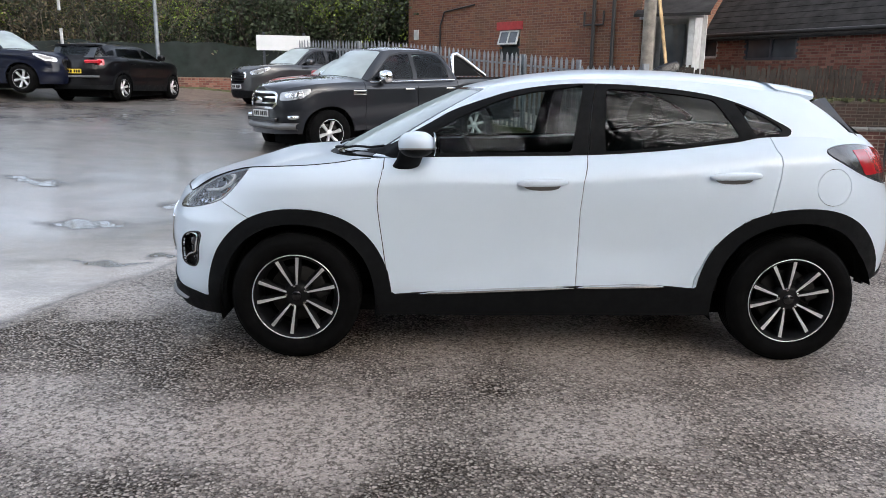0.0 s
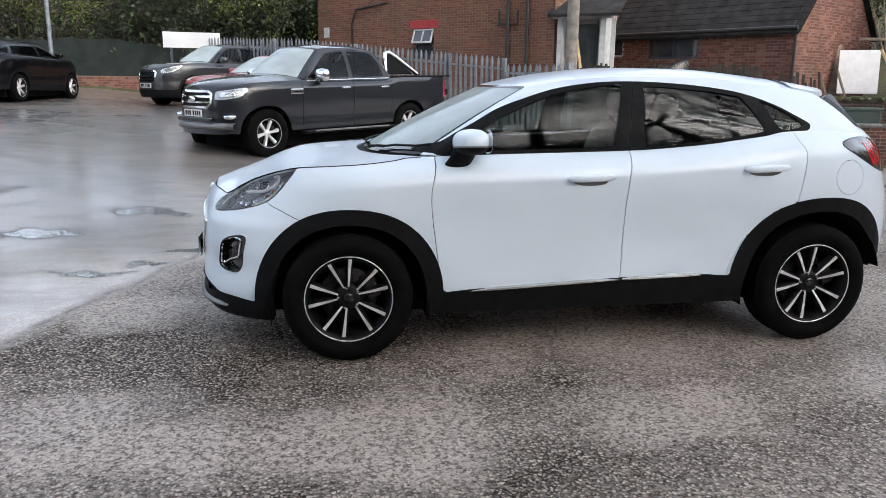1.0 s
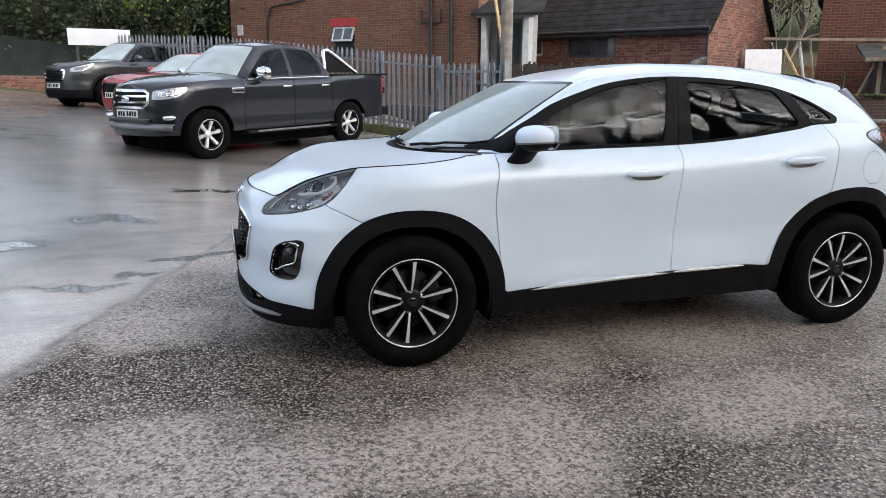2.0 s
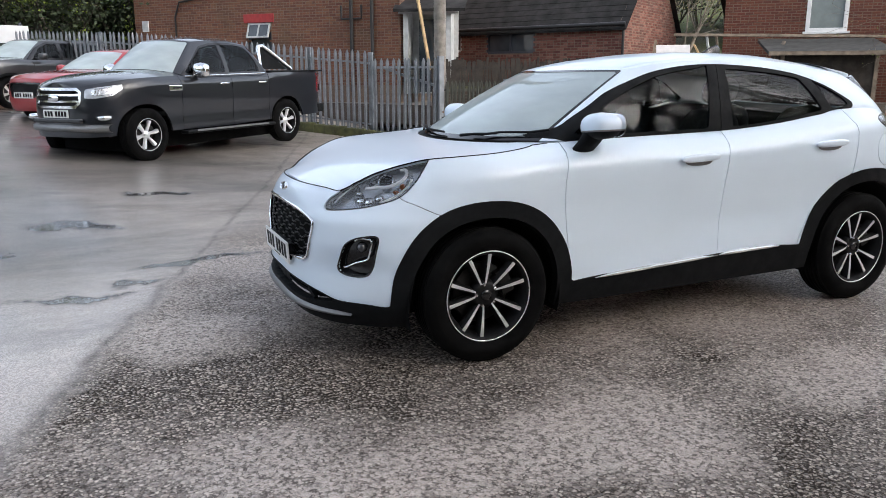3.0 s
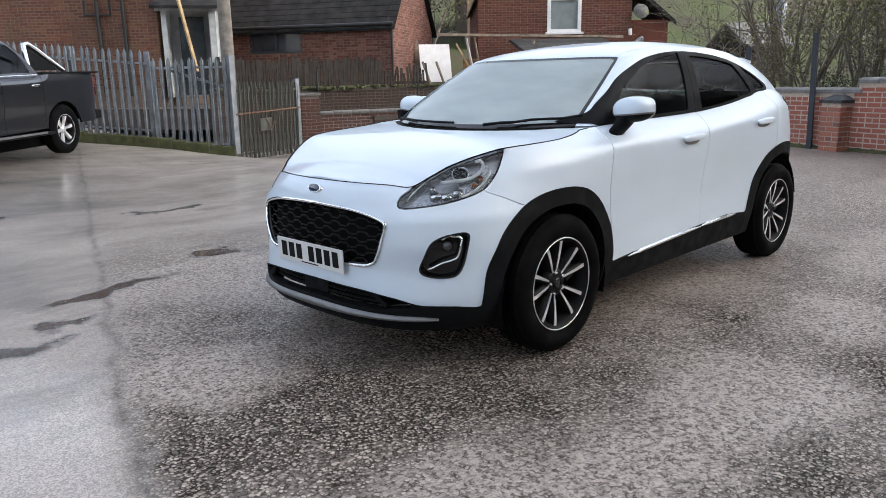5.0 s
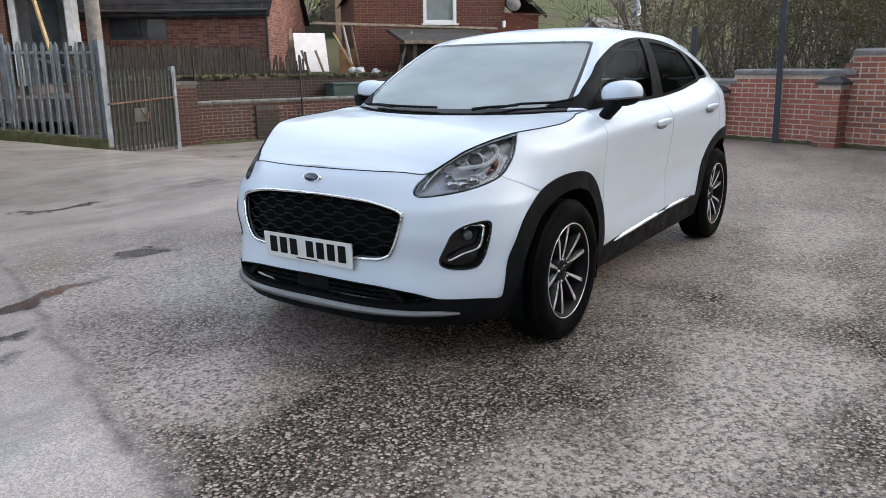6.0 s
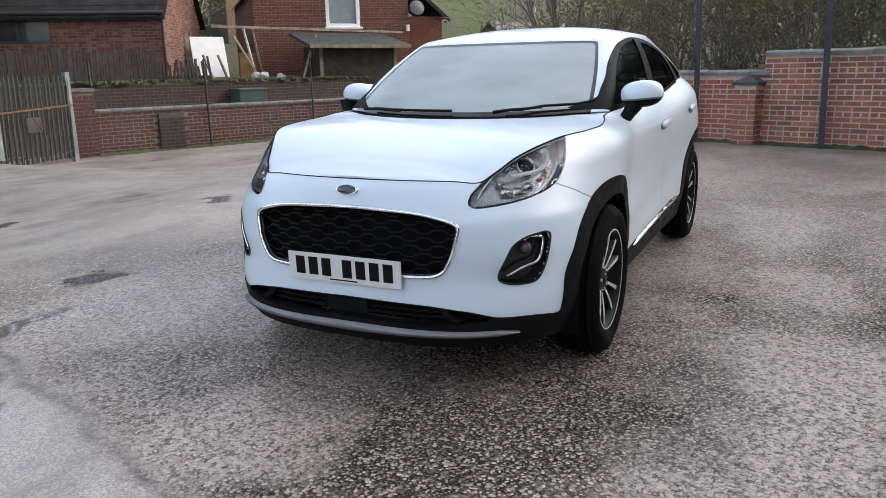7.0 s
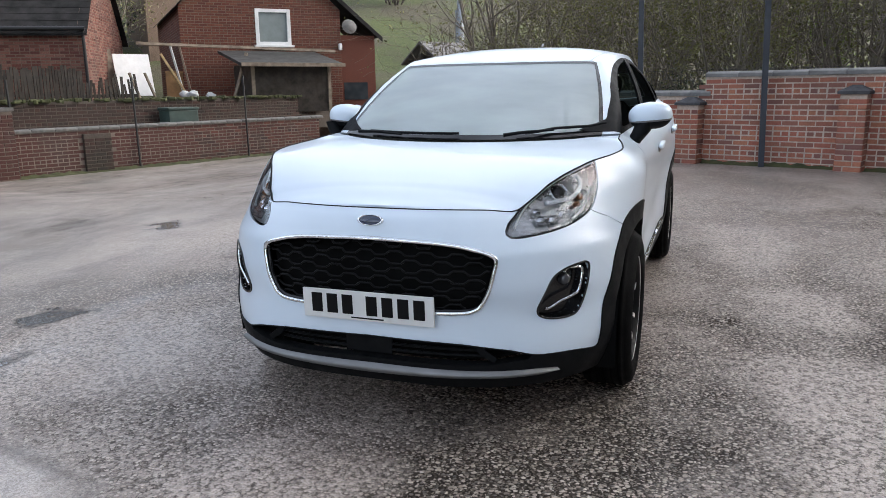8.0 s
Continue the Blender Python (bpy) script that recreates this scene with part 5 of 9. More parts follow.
    def roof_grid(self, step):
        q, base, top = self.base_and_top(step)
        t = np.linspace(0, 1, 26)
        x = np.repeat(top[:, :1], len(t), 1)
        y = top[:, 1:2] * (1 - t)[None, :]
        yt = np.array([float(self.ts(v)) for v in top[:, 0]])[:, None]
        zc, zr = self.roof(top[:, 0])[:, None], self.rail(top[:, 0])[:, None]
        z = zc - (zc - zr) * np.clip(y / yt, 0, 1) ** self.rp
        return q, np.stack([x, y, z], -1)


PUMA = Shell(
    nose=[(0.15, -1.98), (0.20, -2.06), (0.25, -2.092), (0.32, -2.10), (0.44, -2.10), (0.55, -2.10), (0.66, -2.092), (0.76, -2.075), (0.81, -2.055), (0.84, -2.03), (0.90, -1.97), (1.0, -1.85), (1.2, -1.5)],
    tail=[(0.15, 1.92), (0.25, 1.98), (0.40, 2.03), (0.60, 2.06), (0.75, 2.05), (0.90, 2.02), (1.05, 1.98), (1.15, 1.92), (1.3, 1.8)],
    width=[(0.15, 0.80), (0.25, 0.835), (0.32, 0.852), (0.42, 0.868), (0.52, 0.872), (0.62, 0.868), (0.72, 0.872), (0.82, 0.884), (0.90, 0.890), (0.97, 0.888), (1.05, 0.878), (1.12, 0.865), (1.25, 0.84)],
    along_x=[(-2.2, 0.985), (-1.3, 1.0), (-0.8, 0.975), (-0.5, 0.978), (0.3, 0.985), (1.0, 1.0), (1.4, 1.005), (1.8, 0.985), (2.1, 0.97)],
    front_n=[(0.2, 3.25), (0.32, 3.2), (0.48, 2.9), (0.60, 3.1), (0.69, 3.05), (0.762, 2.68), (0.832, 2.42), (0.95, 2.28)],
    rear_n=[(0.2, 3.0), (0.6, 3.0), (1.0, 2.7)],
    xm_front=-1.0, xm_rear=1.0,
    low=[(-2.2, 0.20), (-1.7, 0.21), (-1.2, 0.22), (0.8, 0.24), (1.4, 0.30), (1.6, 0.35), (1.75, 0.40), (2.1, 0.45)],
    shoulder=[(-2.12, 0.846), (-2.03, 0.842), (-1.99, 0.834), (-1.955, 0.872), (-1.917, 0.920), (-1.84, 0.965), (-1.761, 0.988), (-1.6, 1.000), (-1.4, 1.010), (-1.2, 1.022), (-0.85, 1.045), (-0.4, 1.058), (0.2, 1.072), (0.6, 1.10), (0.93, 1.142), (1.19, 1.175), (1.45, 1.18), (1.75, 1.15), (2.05, 1.10)],
    bonnet=[(-2.10, 0.846), (-2.02, 0.858), (-1.90, 0.900), (-1.70, 0.952), (-1.45, 0.997), (-1.2, 1.028), (-0.9, 1.056), (-0.5, 1.09)],
    bonnet_p=2.4, cowl=-0.86,
    screen_base=(-1.16, -0.84, 0.735),
    top_front=(-0.40, -0.29, 0.565), top_side=[(-0.42, 0.555), (-0.29, 0.568), (0.0, 0.60), (0.5, 0.615), (0.9, 0.60), (1.2, 0.57), (1.46, 0.53)], top_rear=(1.46, 1.36, 0.5),
    rail_z=[(-0.42, 1.375), (-0.29, 1.405), (-0.1, 1.437), (0.3, 1.460), (0.6, 1.458), (0.9, 1.44), (1.2, 1.405), (1.46, 1.385)],
    roof_z=[(-0.42, 1.405), (-0.29, 1.437), (0.0, 1.487), (0.35, 1.515), (0.7, 1.513), (1.0, 1.492), (1.25, 1.465), (1.46, 1.44)],
    bow=0.022, flares=((-1.28, 0.62, 0.42, 0.30, 0.016), (-1.72, 0.42, 0.17, 0.24, 0.046), (-0.38, 0.49, 0.36, 0.085, -0.014), (0.36, 0.56, 0.42, 0.10, -0.016), (1.28, 0.66, 0.45, 0.34, 0.022)), roof_p=2.8,
    shoulder_round=[(-2.0, 0.0), (-1.6, 0.02), (-1.3, 0.07), (-1.0, 0.115), (0.0, 0.105), (1.0, 0.09), (1.5, 0.075), (2.0, 0.06)],
)


# ---------------------------------------------------------------- cutting panels out of the shells
class Sheet:
    """A polygon sheet with attributes at its vertices (columns of a), which can be parted along the zero line of a field."""

    def __init__(self, p, a, faces):
        self.p, self.a, self.f = p, a, faces

    @staticmethod
    def grid(g, attrs):
        n, m = g.shape[:2]
        faces = [(i * m + j, i * m + j + 1, (i + 1) * m + j + 1, (i + 1) * m + j) for i in range(n - 1) for j in range(m - 1)]
        return Sheet(g.reshape(-1, 3).copy(), np.stack([np.broadcast_to(v, (n, m)).reshape(-1) for v in attrs], -1).astype(float), faces)

    def split(self, field):
        """(inside, outside): the parts where the field is below and above zero."""
        d = np.asarray(field, float)
        d = np.where(np.abs(d) < 1e-7, 1e-7, d)
        neg = d < 0
        fin, fout = [], []
        pn, an = [self.p], [self.a]
        count = len(self.p)
        cache = {}

        def cut(i, j):
            nonlocal count
            key = (i, j) if i < j else (j, i)
            if key not in cache:
                t = d[key[0]] / (d[key[0]] - d[key[1]])
                pn.append((self.p[key[0]] * (1 - t) + self.p[key[1]] * t)[None])
                an.append((self.a[key[0]] * (1 - t) + self.a[key[1]] * t)[None])
                cache[key] = count
                count += 1
            return cache[key]

        for f in self.f:
            k = sum(neg[i] for i in f)
            if k == len(f):
                fin.append(f)
            elif k == 0:
                fout.append(f)
            else:
                a, b = [], []
                for i, j in zip(f, f[1:] + f[:1]):
                    (a if neg[i] else b).append(i)
                    if neg[i] != neg[j]:
                        c = cut(i, j)
                        a.append(c)
                        b.append(c)
                if len(a) > 2:
                    fin.append(tuple(a))
                if len(b) > 2:
                    fout.append(tuple(b))
        p, at = np.concatenate(pn), np.concatenate(an)
        return Sheet(p, at, fin).packed(), Sheet(p, at, fout).packed()

    def packed(self):
        if not self.f:
            return Sheet(np.zeros((0, 3)), np.zeros((0, self.a.shape[1])), [])
        used = sorted({i for f in self.f for i in f})
        m = {u: k for k, u in enumerate(used)}
        return Sheet(self.p[used], self.a[used], [tuple(m[i] for i in f) for f in self.f])

    def mirrored(self):
        return Sheet(self.p * np.array([1, -1, 1]), self.a.copy(), [f[::-1] for f in self.f])

    def plus(self, other):
        k = len(self.p)
        return Sheet(np.concatenate([self.p, other.p]), np.concatenate([self.a, other.a]), self.f + [tuple(i + k for i in f) for f in other.f])

    def normals(self):
        n = np.zeros_like(self.p)
        for f in self.f:
            a, b, c = self.p[f[0]], self.p[f[1]], self.p[f[2]]
            w = np.cross(b - a, c - a)
            if len(f) > 3:
                w = w + np.cross(c - a, self.p[f[3]] - a)
            for i in f:
                n[i] += w
        return n / np.maximum(np.linalg.norm(n, axis=1, keepdims=True), 1e-12)

    def shifted(self, off):
        return Sheet(self.p + self.normals() * off, self.a, self.f)

    def to_mb(self, lip=0.0, off=0.0):
        n = self.normals()
        p = self.p + n * off
        mb = MB().add(p.tolist(), self.f, True)
        if lip:
            edges = {}
            for f in self.f:
                for i, j in zip(f, f[1:] + f[:1]):
                    edges[(i, j)] = edges.get((i, j), 0) + 1
            rim = [(i, j) for i, j in edges if (j, i) not in edges]
            q = p - n * lip
            idx = {}
            vs, fs = [], []

            def vid(i, deep):
                if (i, deep) not in idx:
                    idx[(i, deep)] = len(vs)
                    vs.append(tuple((q if deep else p)[i]))
                return idx[(i, deep)]

            for i, j in rim:
                fs.append((vid(j, 0), vid(i, 0), vid(i, 1), vid(j, 1)))
            mb.add(vs, fs, False)
        return mb


def poly_field(poly, u, w):
    """Signed distance to a closed polygon in the plane (u, w); below zero inside."""
    u, w = np.asarray(u), np.asarray(w)
    best = np.full(u.shape, 1e9)
    inside = np.zeros(u.shape, bool)
    n = len(poly)
    for k in range(n):
        (x0, y0), (x1, y1) = poly[k], poly[(k + 1) % n]
        dx, dy = x1 - x0, y1 - y0
        t = np.clip(((u - x0) * dx + (w - y0) * dy) / max(dx * dx + dy * dy, 1e-12), 0, 1)
        best = np.minimum(best, np.hypot(u - x0 - t * dx, w - y0 - t * dy))
        if y0 != y1:
            inside ^= ((y0 > w) != (y1 > w)) & (u < x0 + (w - y0) / (y1 - y0) * dx)
    return np.where(inside, -best, best)


def smooth_poly(pts, per=6):
    """A closed curve through the points."""
    out = []
    n = len(pts)
    for k in range(n):
        a, b, c, d = (Vector(pts[(k + j) % n]) for j in (-1, 0, 1, 2))
        for i in range(per):
            t = i / per
            out.append(tuple(0.5 * ((2 * b) + (c - a) * t + (2 * a - 5 * b + 4 * c - d) * t * t + (3 * b - a - 3 * c + d) * t**3)))
    return out


def ellipse_field(cx, cz, rx, rz, x, z, n=2.2):
    r = (np.abs((x - cx) / rx) ** n + np.abs((z - cz) / rz) ** n) ** (1 / n)
    return (r - 1) * min(rx, rz)


def gap(sheet, field, width=0.0022):
    """Parts a sheet and leaves a slit along the line."""
    inner, rest = sheet.split(field(sheet) + width)
    _, outer = rest.split(field(rest) - width)
    return inner, outer


# ---------------------------------------------------------------- car paint, glass and trim
def paint(name, color, rough=0.22, coat=1.0, flake=0.0, metal=0.0, base_gloss=0.5):
    n = Nodes(name, color, rough + 0.15, metal, Coat_Weight=coat, Coat_Roughness=0.03, Specular_IOR_Level=base_gloss)
    c = n.mix(n.ramp(n.noise(1.7, 4), (0.35, 0.0), (0.75, 1.0)), tuple(v * 0.97 for v in color), color)
    n.color(c)
    n.link(n.ramp(n.noise(14, 4), (0.3, 0.02), (0.75, 0.07)), n.bsdf.inputs["Coat Roughness"])
    return n.mat


def glass_mat(name, tint, ior=1.5, rough=0.0, sky_veil=0.0, gloss=0.0):
    mat = bpy.data.materials.new(name)
    mat.use_nodes = True
    t = mat.node_tree
    t.nodes.clear()
    out = t.nodes.new("ShaderNodeOutputMaterial")
    mix = t.nodes.new("ShaderNodeMixShader")
    tr = t.nodes.new("ShaderNodeBsdfTransparent")
    gl = t.nodes.new("ShaderNodeBsdfGlossy")
    fr = t.nodes.new("ShaderNodeFresnel")
    fr.inputs["IOR"].default_value = ior
    tr.inputs["Color"].default_value = (*tint, 1)
    gl.inputs["Roughness"].default_value = rough
    gl.inputs["Color"].default_value = (0.95, 0.97, 1.0, 1)
    if gloss:
        mix.inputs[0].default_value = gloss
    else:
        t.links.new(fr.outputs[0], mix.inputs[0])
    t.links.new(tr.outputs[0], mix.inputs[1])
    t.links.new(gl.outputs[0], mix.inputs[2])
    last = mix
    if sky_veil:
        # a pale diffuse layer: the sky's reflection is painted onto the glass
        veil_ = t.nodes.new("ShaderNodeBsdfDiffuse")
        veil_.inputs["Color"].default_value = (0.62, 0.71, 0.70, 1)
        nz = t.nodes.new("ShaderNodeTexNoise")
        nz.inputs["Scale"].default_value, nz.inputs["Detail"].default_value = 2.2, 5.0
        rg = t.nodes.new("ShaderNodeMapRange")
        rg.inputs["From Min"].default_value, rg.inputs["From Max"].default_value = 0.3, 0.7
        rg.inputs["To Min"].default_value, rg.inputs["To Max"].default_value = sky_veil * 0.85, sky_veil * 1.15
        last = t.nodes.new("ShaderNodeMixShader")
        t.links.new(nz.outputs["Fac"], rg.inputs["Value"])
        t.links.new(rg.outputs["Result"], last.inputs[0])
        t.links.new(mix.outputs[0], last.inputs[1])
        t.links.new(veil_.outputs[0], last.inputs[2])
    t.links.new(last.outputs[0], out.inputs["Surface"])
    return mat


MAT["white_car"] = paint("white_car_paint", (0.70, 0.80, 0.895), coat=0.6)
MAT["trim"] = plain("black_textured_plastic", (0.0060, 0.0066, 0.0074), 0.62, 0.0, 0.2, 30, 0.08, Specular_IOR_Level=0.12)
MAT["grille_black"] = plain("satin_black_grille", (0.0035, 0.0035, 0.004), 0.38, 0.0, 0.2, 20, Specular_IOR_Level=0.18)
MAT["gloss_black"] = plain("gloss_black_trim", (0.008, 0.008, 0.009), 0.12, 0.0, 0.1, 4)
MAT["chrome"] = plain("bright_chrome", (0.78, 0.79, 0.80), 0.10, 1.0, 0.04, 8)
MAT["satin_silver"] = plain("satin_silver_plastic", (0.20, 0.20, 0.20), 0.42, 0.6, 0.1, 12)
MAT["tyre"] = plain("tyre_rubber", (0.0035, 0.0035, 0.0035), 0.85, 0.0, 0.25, 20, 0.15, Specular_IOR_Level=0.08)
MAT["alloy"] = plain("machined_alloy", (0.82, 0.82, 0.83), 0.38, 0.75, 0.06, 30)
MAT["alloy_black"] = plain("black_wheel_paint", (0.004, 0.004, 0.0045), 0.5, 0.0, 0.2, 10, Specular_IOR_Level=0.2)
MAT["disc"] = plain("brake_disc_steel", (0.020, 0.019, 0.018), 0.5, 0.6, 0.2, 20)
# near-black: the dark of hollows and undersides is put into the colour
MAT["dark_void"] = plain("black_plastic_with_shade", (0.003, 0.003, 0.003), 0.9, 0.0, 0.2, 8, Specular_IOR_Level=0.1)
MAT["cabin"] = plain("charcoal_cabin_plastic", (0.012, 0.012, 0.013), 0.7, 0.0, 0.2, 12)
MAT["seat_cloth"] = plain("dark_seat_cloth", (0.030, 0.031, 0.034), 0.9, 0.0, 0.25, 60, 0.1)
MAT["headlining"] = plain("pale_grey_headlining", (0.36, 0.36, 0.35), 0.9, 0.0, 0.08, 20)
MAT["glass"] = glass_mat("clear_car_glass", (0.54, 0.62, 0.60), gloss=0.022)
MAT["screen_glass"] = glass_mat("sky_veiled_windscreen_glass", (0.60, 0.68, 0.66), 2.8, 0.0, 0.46)
MAT["glass_dark"] = glass_mat("privacy_glass", (0.22, 0.25, 0.25), gloss=0.022)
MAT["lens_clear"] = glass_mat("clear_lamp_lens", (0.95, 0.96, 0.97), 1.5)
MAT["lamp_grey"] = plain("lamp_inner_grey", (0.44, 0.455, 0.475), 0.26, 0.75, 0.2, 14)
MAT["lamp_white"] = plain("milky_light_guide", (0.80, 0.82, 0.84), 0.25, 0.0, 0.05, 10)
MAT["amber"] = plain("amber_reflector", (0.30, 0.11, 0.05), 0.25, 0.0, 0.2, 30)
MAT["red_lens"] = plain("red_lamp_lens", (0.45, 0.010, 0.02), 0.10, 0.0, 0.15, 10, Coat_Weight=1.0)
MAT["smoke_lens"] = plain("smoked_lamp_lens", (0.05, 0.05, 0.055), 0.10, 0.0, 0.2, 6, Coat_Weight=1.0)
MAT["plate_white"] = plain("white_number_plate", (0.74, 0.74, 0.72), 0.4, 0.0, 0.03, 6)
MAT["plate_yellow"] = plain("yellow_number_plate", (0.75, 0.55, 0.05), 0.4, 0.0, 0.05, 6)
MAT["plate_ink"] = plain("black_plate_ink", (0.005, 0.005, 0.005), 0.6, Specular_IOR_Level=0.15)
MAT["badge_blue"] = plain("dark_blue_enamel", (0.012, 0.022, 0.06), 0.15, 0.0, 0.1, 9, Coat_Weight=1.0)


def wheel(name, at, side, radius, width, rim_r, spoke_fn, parent, tyre_label=""):
    """A road wheel whose axle lies along y; side: -1 shows its face to -y. Parts: tyre, rim, spokes, brake disc, nuts, centre cap."""
    w = new(name)
    w.parent = parent
    # local z points out of the wheel's face
    w.matrix_basis = Matrix.Translation(at) @ Matrix.Rotation(radians(90 if side < 0 else -90), 4, "X")
    hw = width / 2
    r0 = rim_r
    tp = [(r0 - 0.004, hw * 0.80), (r0 + 0.012, hw * 0.92), (r0 + 0.35 * (radius - r0), hw * 1.03), (r0 + 0.55 * (radius - r0), hw * 1.04), (r0 + 0.60 * (radius - r0), hw * 1.025), (r0 + 0.80 * (radius - r0), hw * 0.96), (radius - 0.012, hw * 0.83), (radius - 0.002, hw * 0.70)]
    for k in range(5):
        z = hw * (0.56 - 0.28 * k)
        tp += [(radius, z + 0.016), (radius, z + 0.004), (radius - 0.008, z + 0.003), (radius - 0.008, z - 0.003), (radius, z - 0.004)]
    tp += [(radius - 0.002, -hw * 0.70), (radius - 0.012, -hw * 0.83), (r0 + 0.5 * (radius - r0), -hw * 1.04), (r0 - 0.004, -hw * 0.8)]
    part("tyre", MB().lathe(tp, 56), MAT["tyre"], w, tyre_label)
    rp = [(r0 + 0.006, hw * 0.84), (r0 + 0.004, hw * 0.90), (r0 - 0.004, hw * 0.905), (r0 - 0.010, hw * 0.86), (r0 - 0.020, hw * 0.70), (r0 - 0.035, hw * 0.2), (r0 - 0.03, -hw * 0.8), (r0 + 0.005, -hw * 0.85)]
    rim = part("rim", MB().lathe(rp, 56), MAT["alloy_black"], w)
    part("rim_lip", MB().lathe([(r0 + 0.002, hw * 0.87), (r0 + 0.0025, hw * 0.918), (r0 - 0.002, hw * 0.92), (r0 - 0.004, hw * 0.89)], 72), MAT["alloy"], rim)
    part("brake_disc", MB().lathe([(0.05, 0.012), (0.145, 0.012), (0.15, 0.008), (0.15, -0.012), (0.05, -0.012)], 40, m=Matrix.Translation((0, 0, -0.01))), MAT["disc"], w)
    part("brake_caliper", MB().box((0.115, 0.05, 0.0), (0.07, 0.13, 0.09), 0.4, 0.012), MAT["disc"], w)
    # an added near-black disc stands for the shade behind the spokes
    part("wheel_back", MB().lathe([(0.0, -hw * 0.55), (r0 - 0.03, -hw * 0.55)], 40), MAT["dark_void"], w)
    spoke_fn(w, r0, hw)
    return w


def spokes_ten(w, r0, hw):
    """Five pairs of slim spokes with machined faces."""
    face = hw * 0.80
    for k in range(5):
        for sgn in (-1, 1):
            base = 2 * math.pi * k / 5 + 0.532
            lat0, lat1 = sgn * 0.011, sgn * 0.056
            body, top = MB(), MB()
            n = 7
            rows_b, rows_t = [], []
            for i in range(n + 1):
                t = i / n
                r = 0.052 + (r0 - 0.012 - 0.052) * t
                a = base + math.asin((lat0 + (lat1 - lat0) * t) / r)
                wd = 0.0048 + 0.0052 * t
                z = face - 0.026 * (1 - t) ** 1.5 - 0.004 * t
                c, s = math.cos(a), math.sin(a)
                p = lambda off, zz: (r * c - off * s, r * s + off * c, zz)
                rows_b.append([p(-wd - 0.010, z - 0.045), p(-wd - 0.001, z - 0.003), p(wd + 0.001, z - 0.003), p(wd + 0.010, z - 0.045)])
                rows_t.append([p(-wd, z - 0.004), p(-wd + 0.001, z), p(wd - 0.001, z), p(wd, z - 0.004)])
            body.grid(rows_b, True)
            top.grid(rows_t, False)
            sp = part("spoke", body, MAT["alloy_black"], w)
            part("machined_face", top, MAT["alloy"], sp, "bright machined spoke face")
    part("hub", MB().lathe([(0.0, face - 0.020), (0.050, face - 0.022), (0.068, face - 0.030), (0.078, face - 0.06)], 32), MAT["alloy_black"], w)
    part("centre_cap", MB().lathe([(0.0, face - 0.010), (0.024, face - 0.011), (0.028, face - 0.016), (0.029, face - 0.024)], 28), MAT["gloss_black"], w)
    for k in range(5):
        a = 2 * math.pi * k / 5 + 0.532
        part("wheel_nut", MB().lathe([(0.0, 0.012), (0.007, 0.011), (0.0095, 0.006), (0.0105, -0.01)], 6, False, Matrix.Translation((0.054 * math.cos(a), 0.054 * math.sin(a), face - 0.024))), MAT["chrome"], w)


def rounded(rx, ry, rz, n=3.0, cut=None, segs=(28, 18), m=None):
    """A rounded block (superellipsoid); cut: keep only z within (lo, hi) as shares of rz."""
    rows = []
    lo, hi = cut or (-1, 1)
    e = 2 / n
    sp = lambda v: math.copysign(abs(v) ** e, v)
    for i in range(segs[1] + 1):
        zz = lo + (hi - lo) * i / segs[1]
        zz = max(-1, min(1, zz))
        ph = math.asin(max(-1, min(1, math.copysign(abs(zz) ** (1 / e), zz))))
        c = abs(math.cos(ph)) ** e
        rows.append([(rx * c * sp(math.cos(2 * math.pi * k / segs[0])), ry * c * sp(math.sin(2 * math.pi * k / segs[0])), rz * zz) for k in range(segs[0])])
    mb = MB().grid(rows, True, True, m)
    for r in (rows[0][::-1], rows[-1]):
        mb.add(r, [tuple(range(len(r)))], True, m)
    return mb


# ---------------------------------------------------------------- the white crossover
CAR = thing("white_crossover", "white compact crossover car with black wheel-arch cladding and alloy wheels", "car", pose(0.042, 0.030, 0, 0, 0, -1.37))
SH = PUMA
st = SH.s_samples(0.018)
vt = np.concatenate([np.linspace(0, 0.9, 44), np.linspace(0.9, 1, 10)[1:]])
s_tab = np.linspace(0, 3, 3000)
arc_tab = np.concatenate([[0], np.cumsum(np.linalg.norm(np.diff(SH.lower_at(s_tab, np.full(3000, 0.55)), axis=0), axis=1))])
arc_s = np.interp(st, s_tab, arc_tab)
x_tab = SH.lower_at(s_tab, np.full(3000, 0.55))[:, 0]
arc_x = lambda x: float(np.interp(x, x_tab, arc_tab))
lowg = SH.lower_at(st[:, None], vt[None, :])
LOW = Sheet.grid(lowg, [arc_s[:, None], vt[None, :]])


def skin(a, z, off=0.0, side=-1):
    """A point of the lower shell by its way round from the nose and its height, off metres out of the surface."""
    s = np.interp(a, arc_tab, s_tab)

    def pt(s_, z_):
        p0, p1 = SH.lower_at(s_, 0.0), SH.lower_at(s_, 1.0)
        v = (z_ - p0[2]) / (p1[2] - p0[2])
        return SH.lower_at(s_, v)

    p = pt(s, z)
    du, dz = pt(min(s + 0.01, 3), z) - pt(max(s - 0.01, 0), z), pt(s, z + 0.01) - pt(s, z - 0.01)
    n = np.cross(du, dz)
    n = n / max(np.linalg.norm(n), 1e-9)
    if n[1] < 0 and p[1] > 0.05 or (p[1] <= 0.05 and n[0] > 0):
        n = -n
    q = p + n * off
    return Vector((q[0], q[1] * (1 if side > 0 else -1), q[2]))


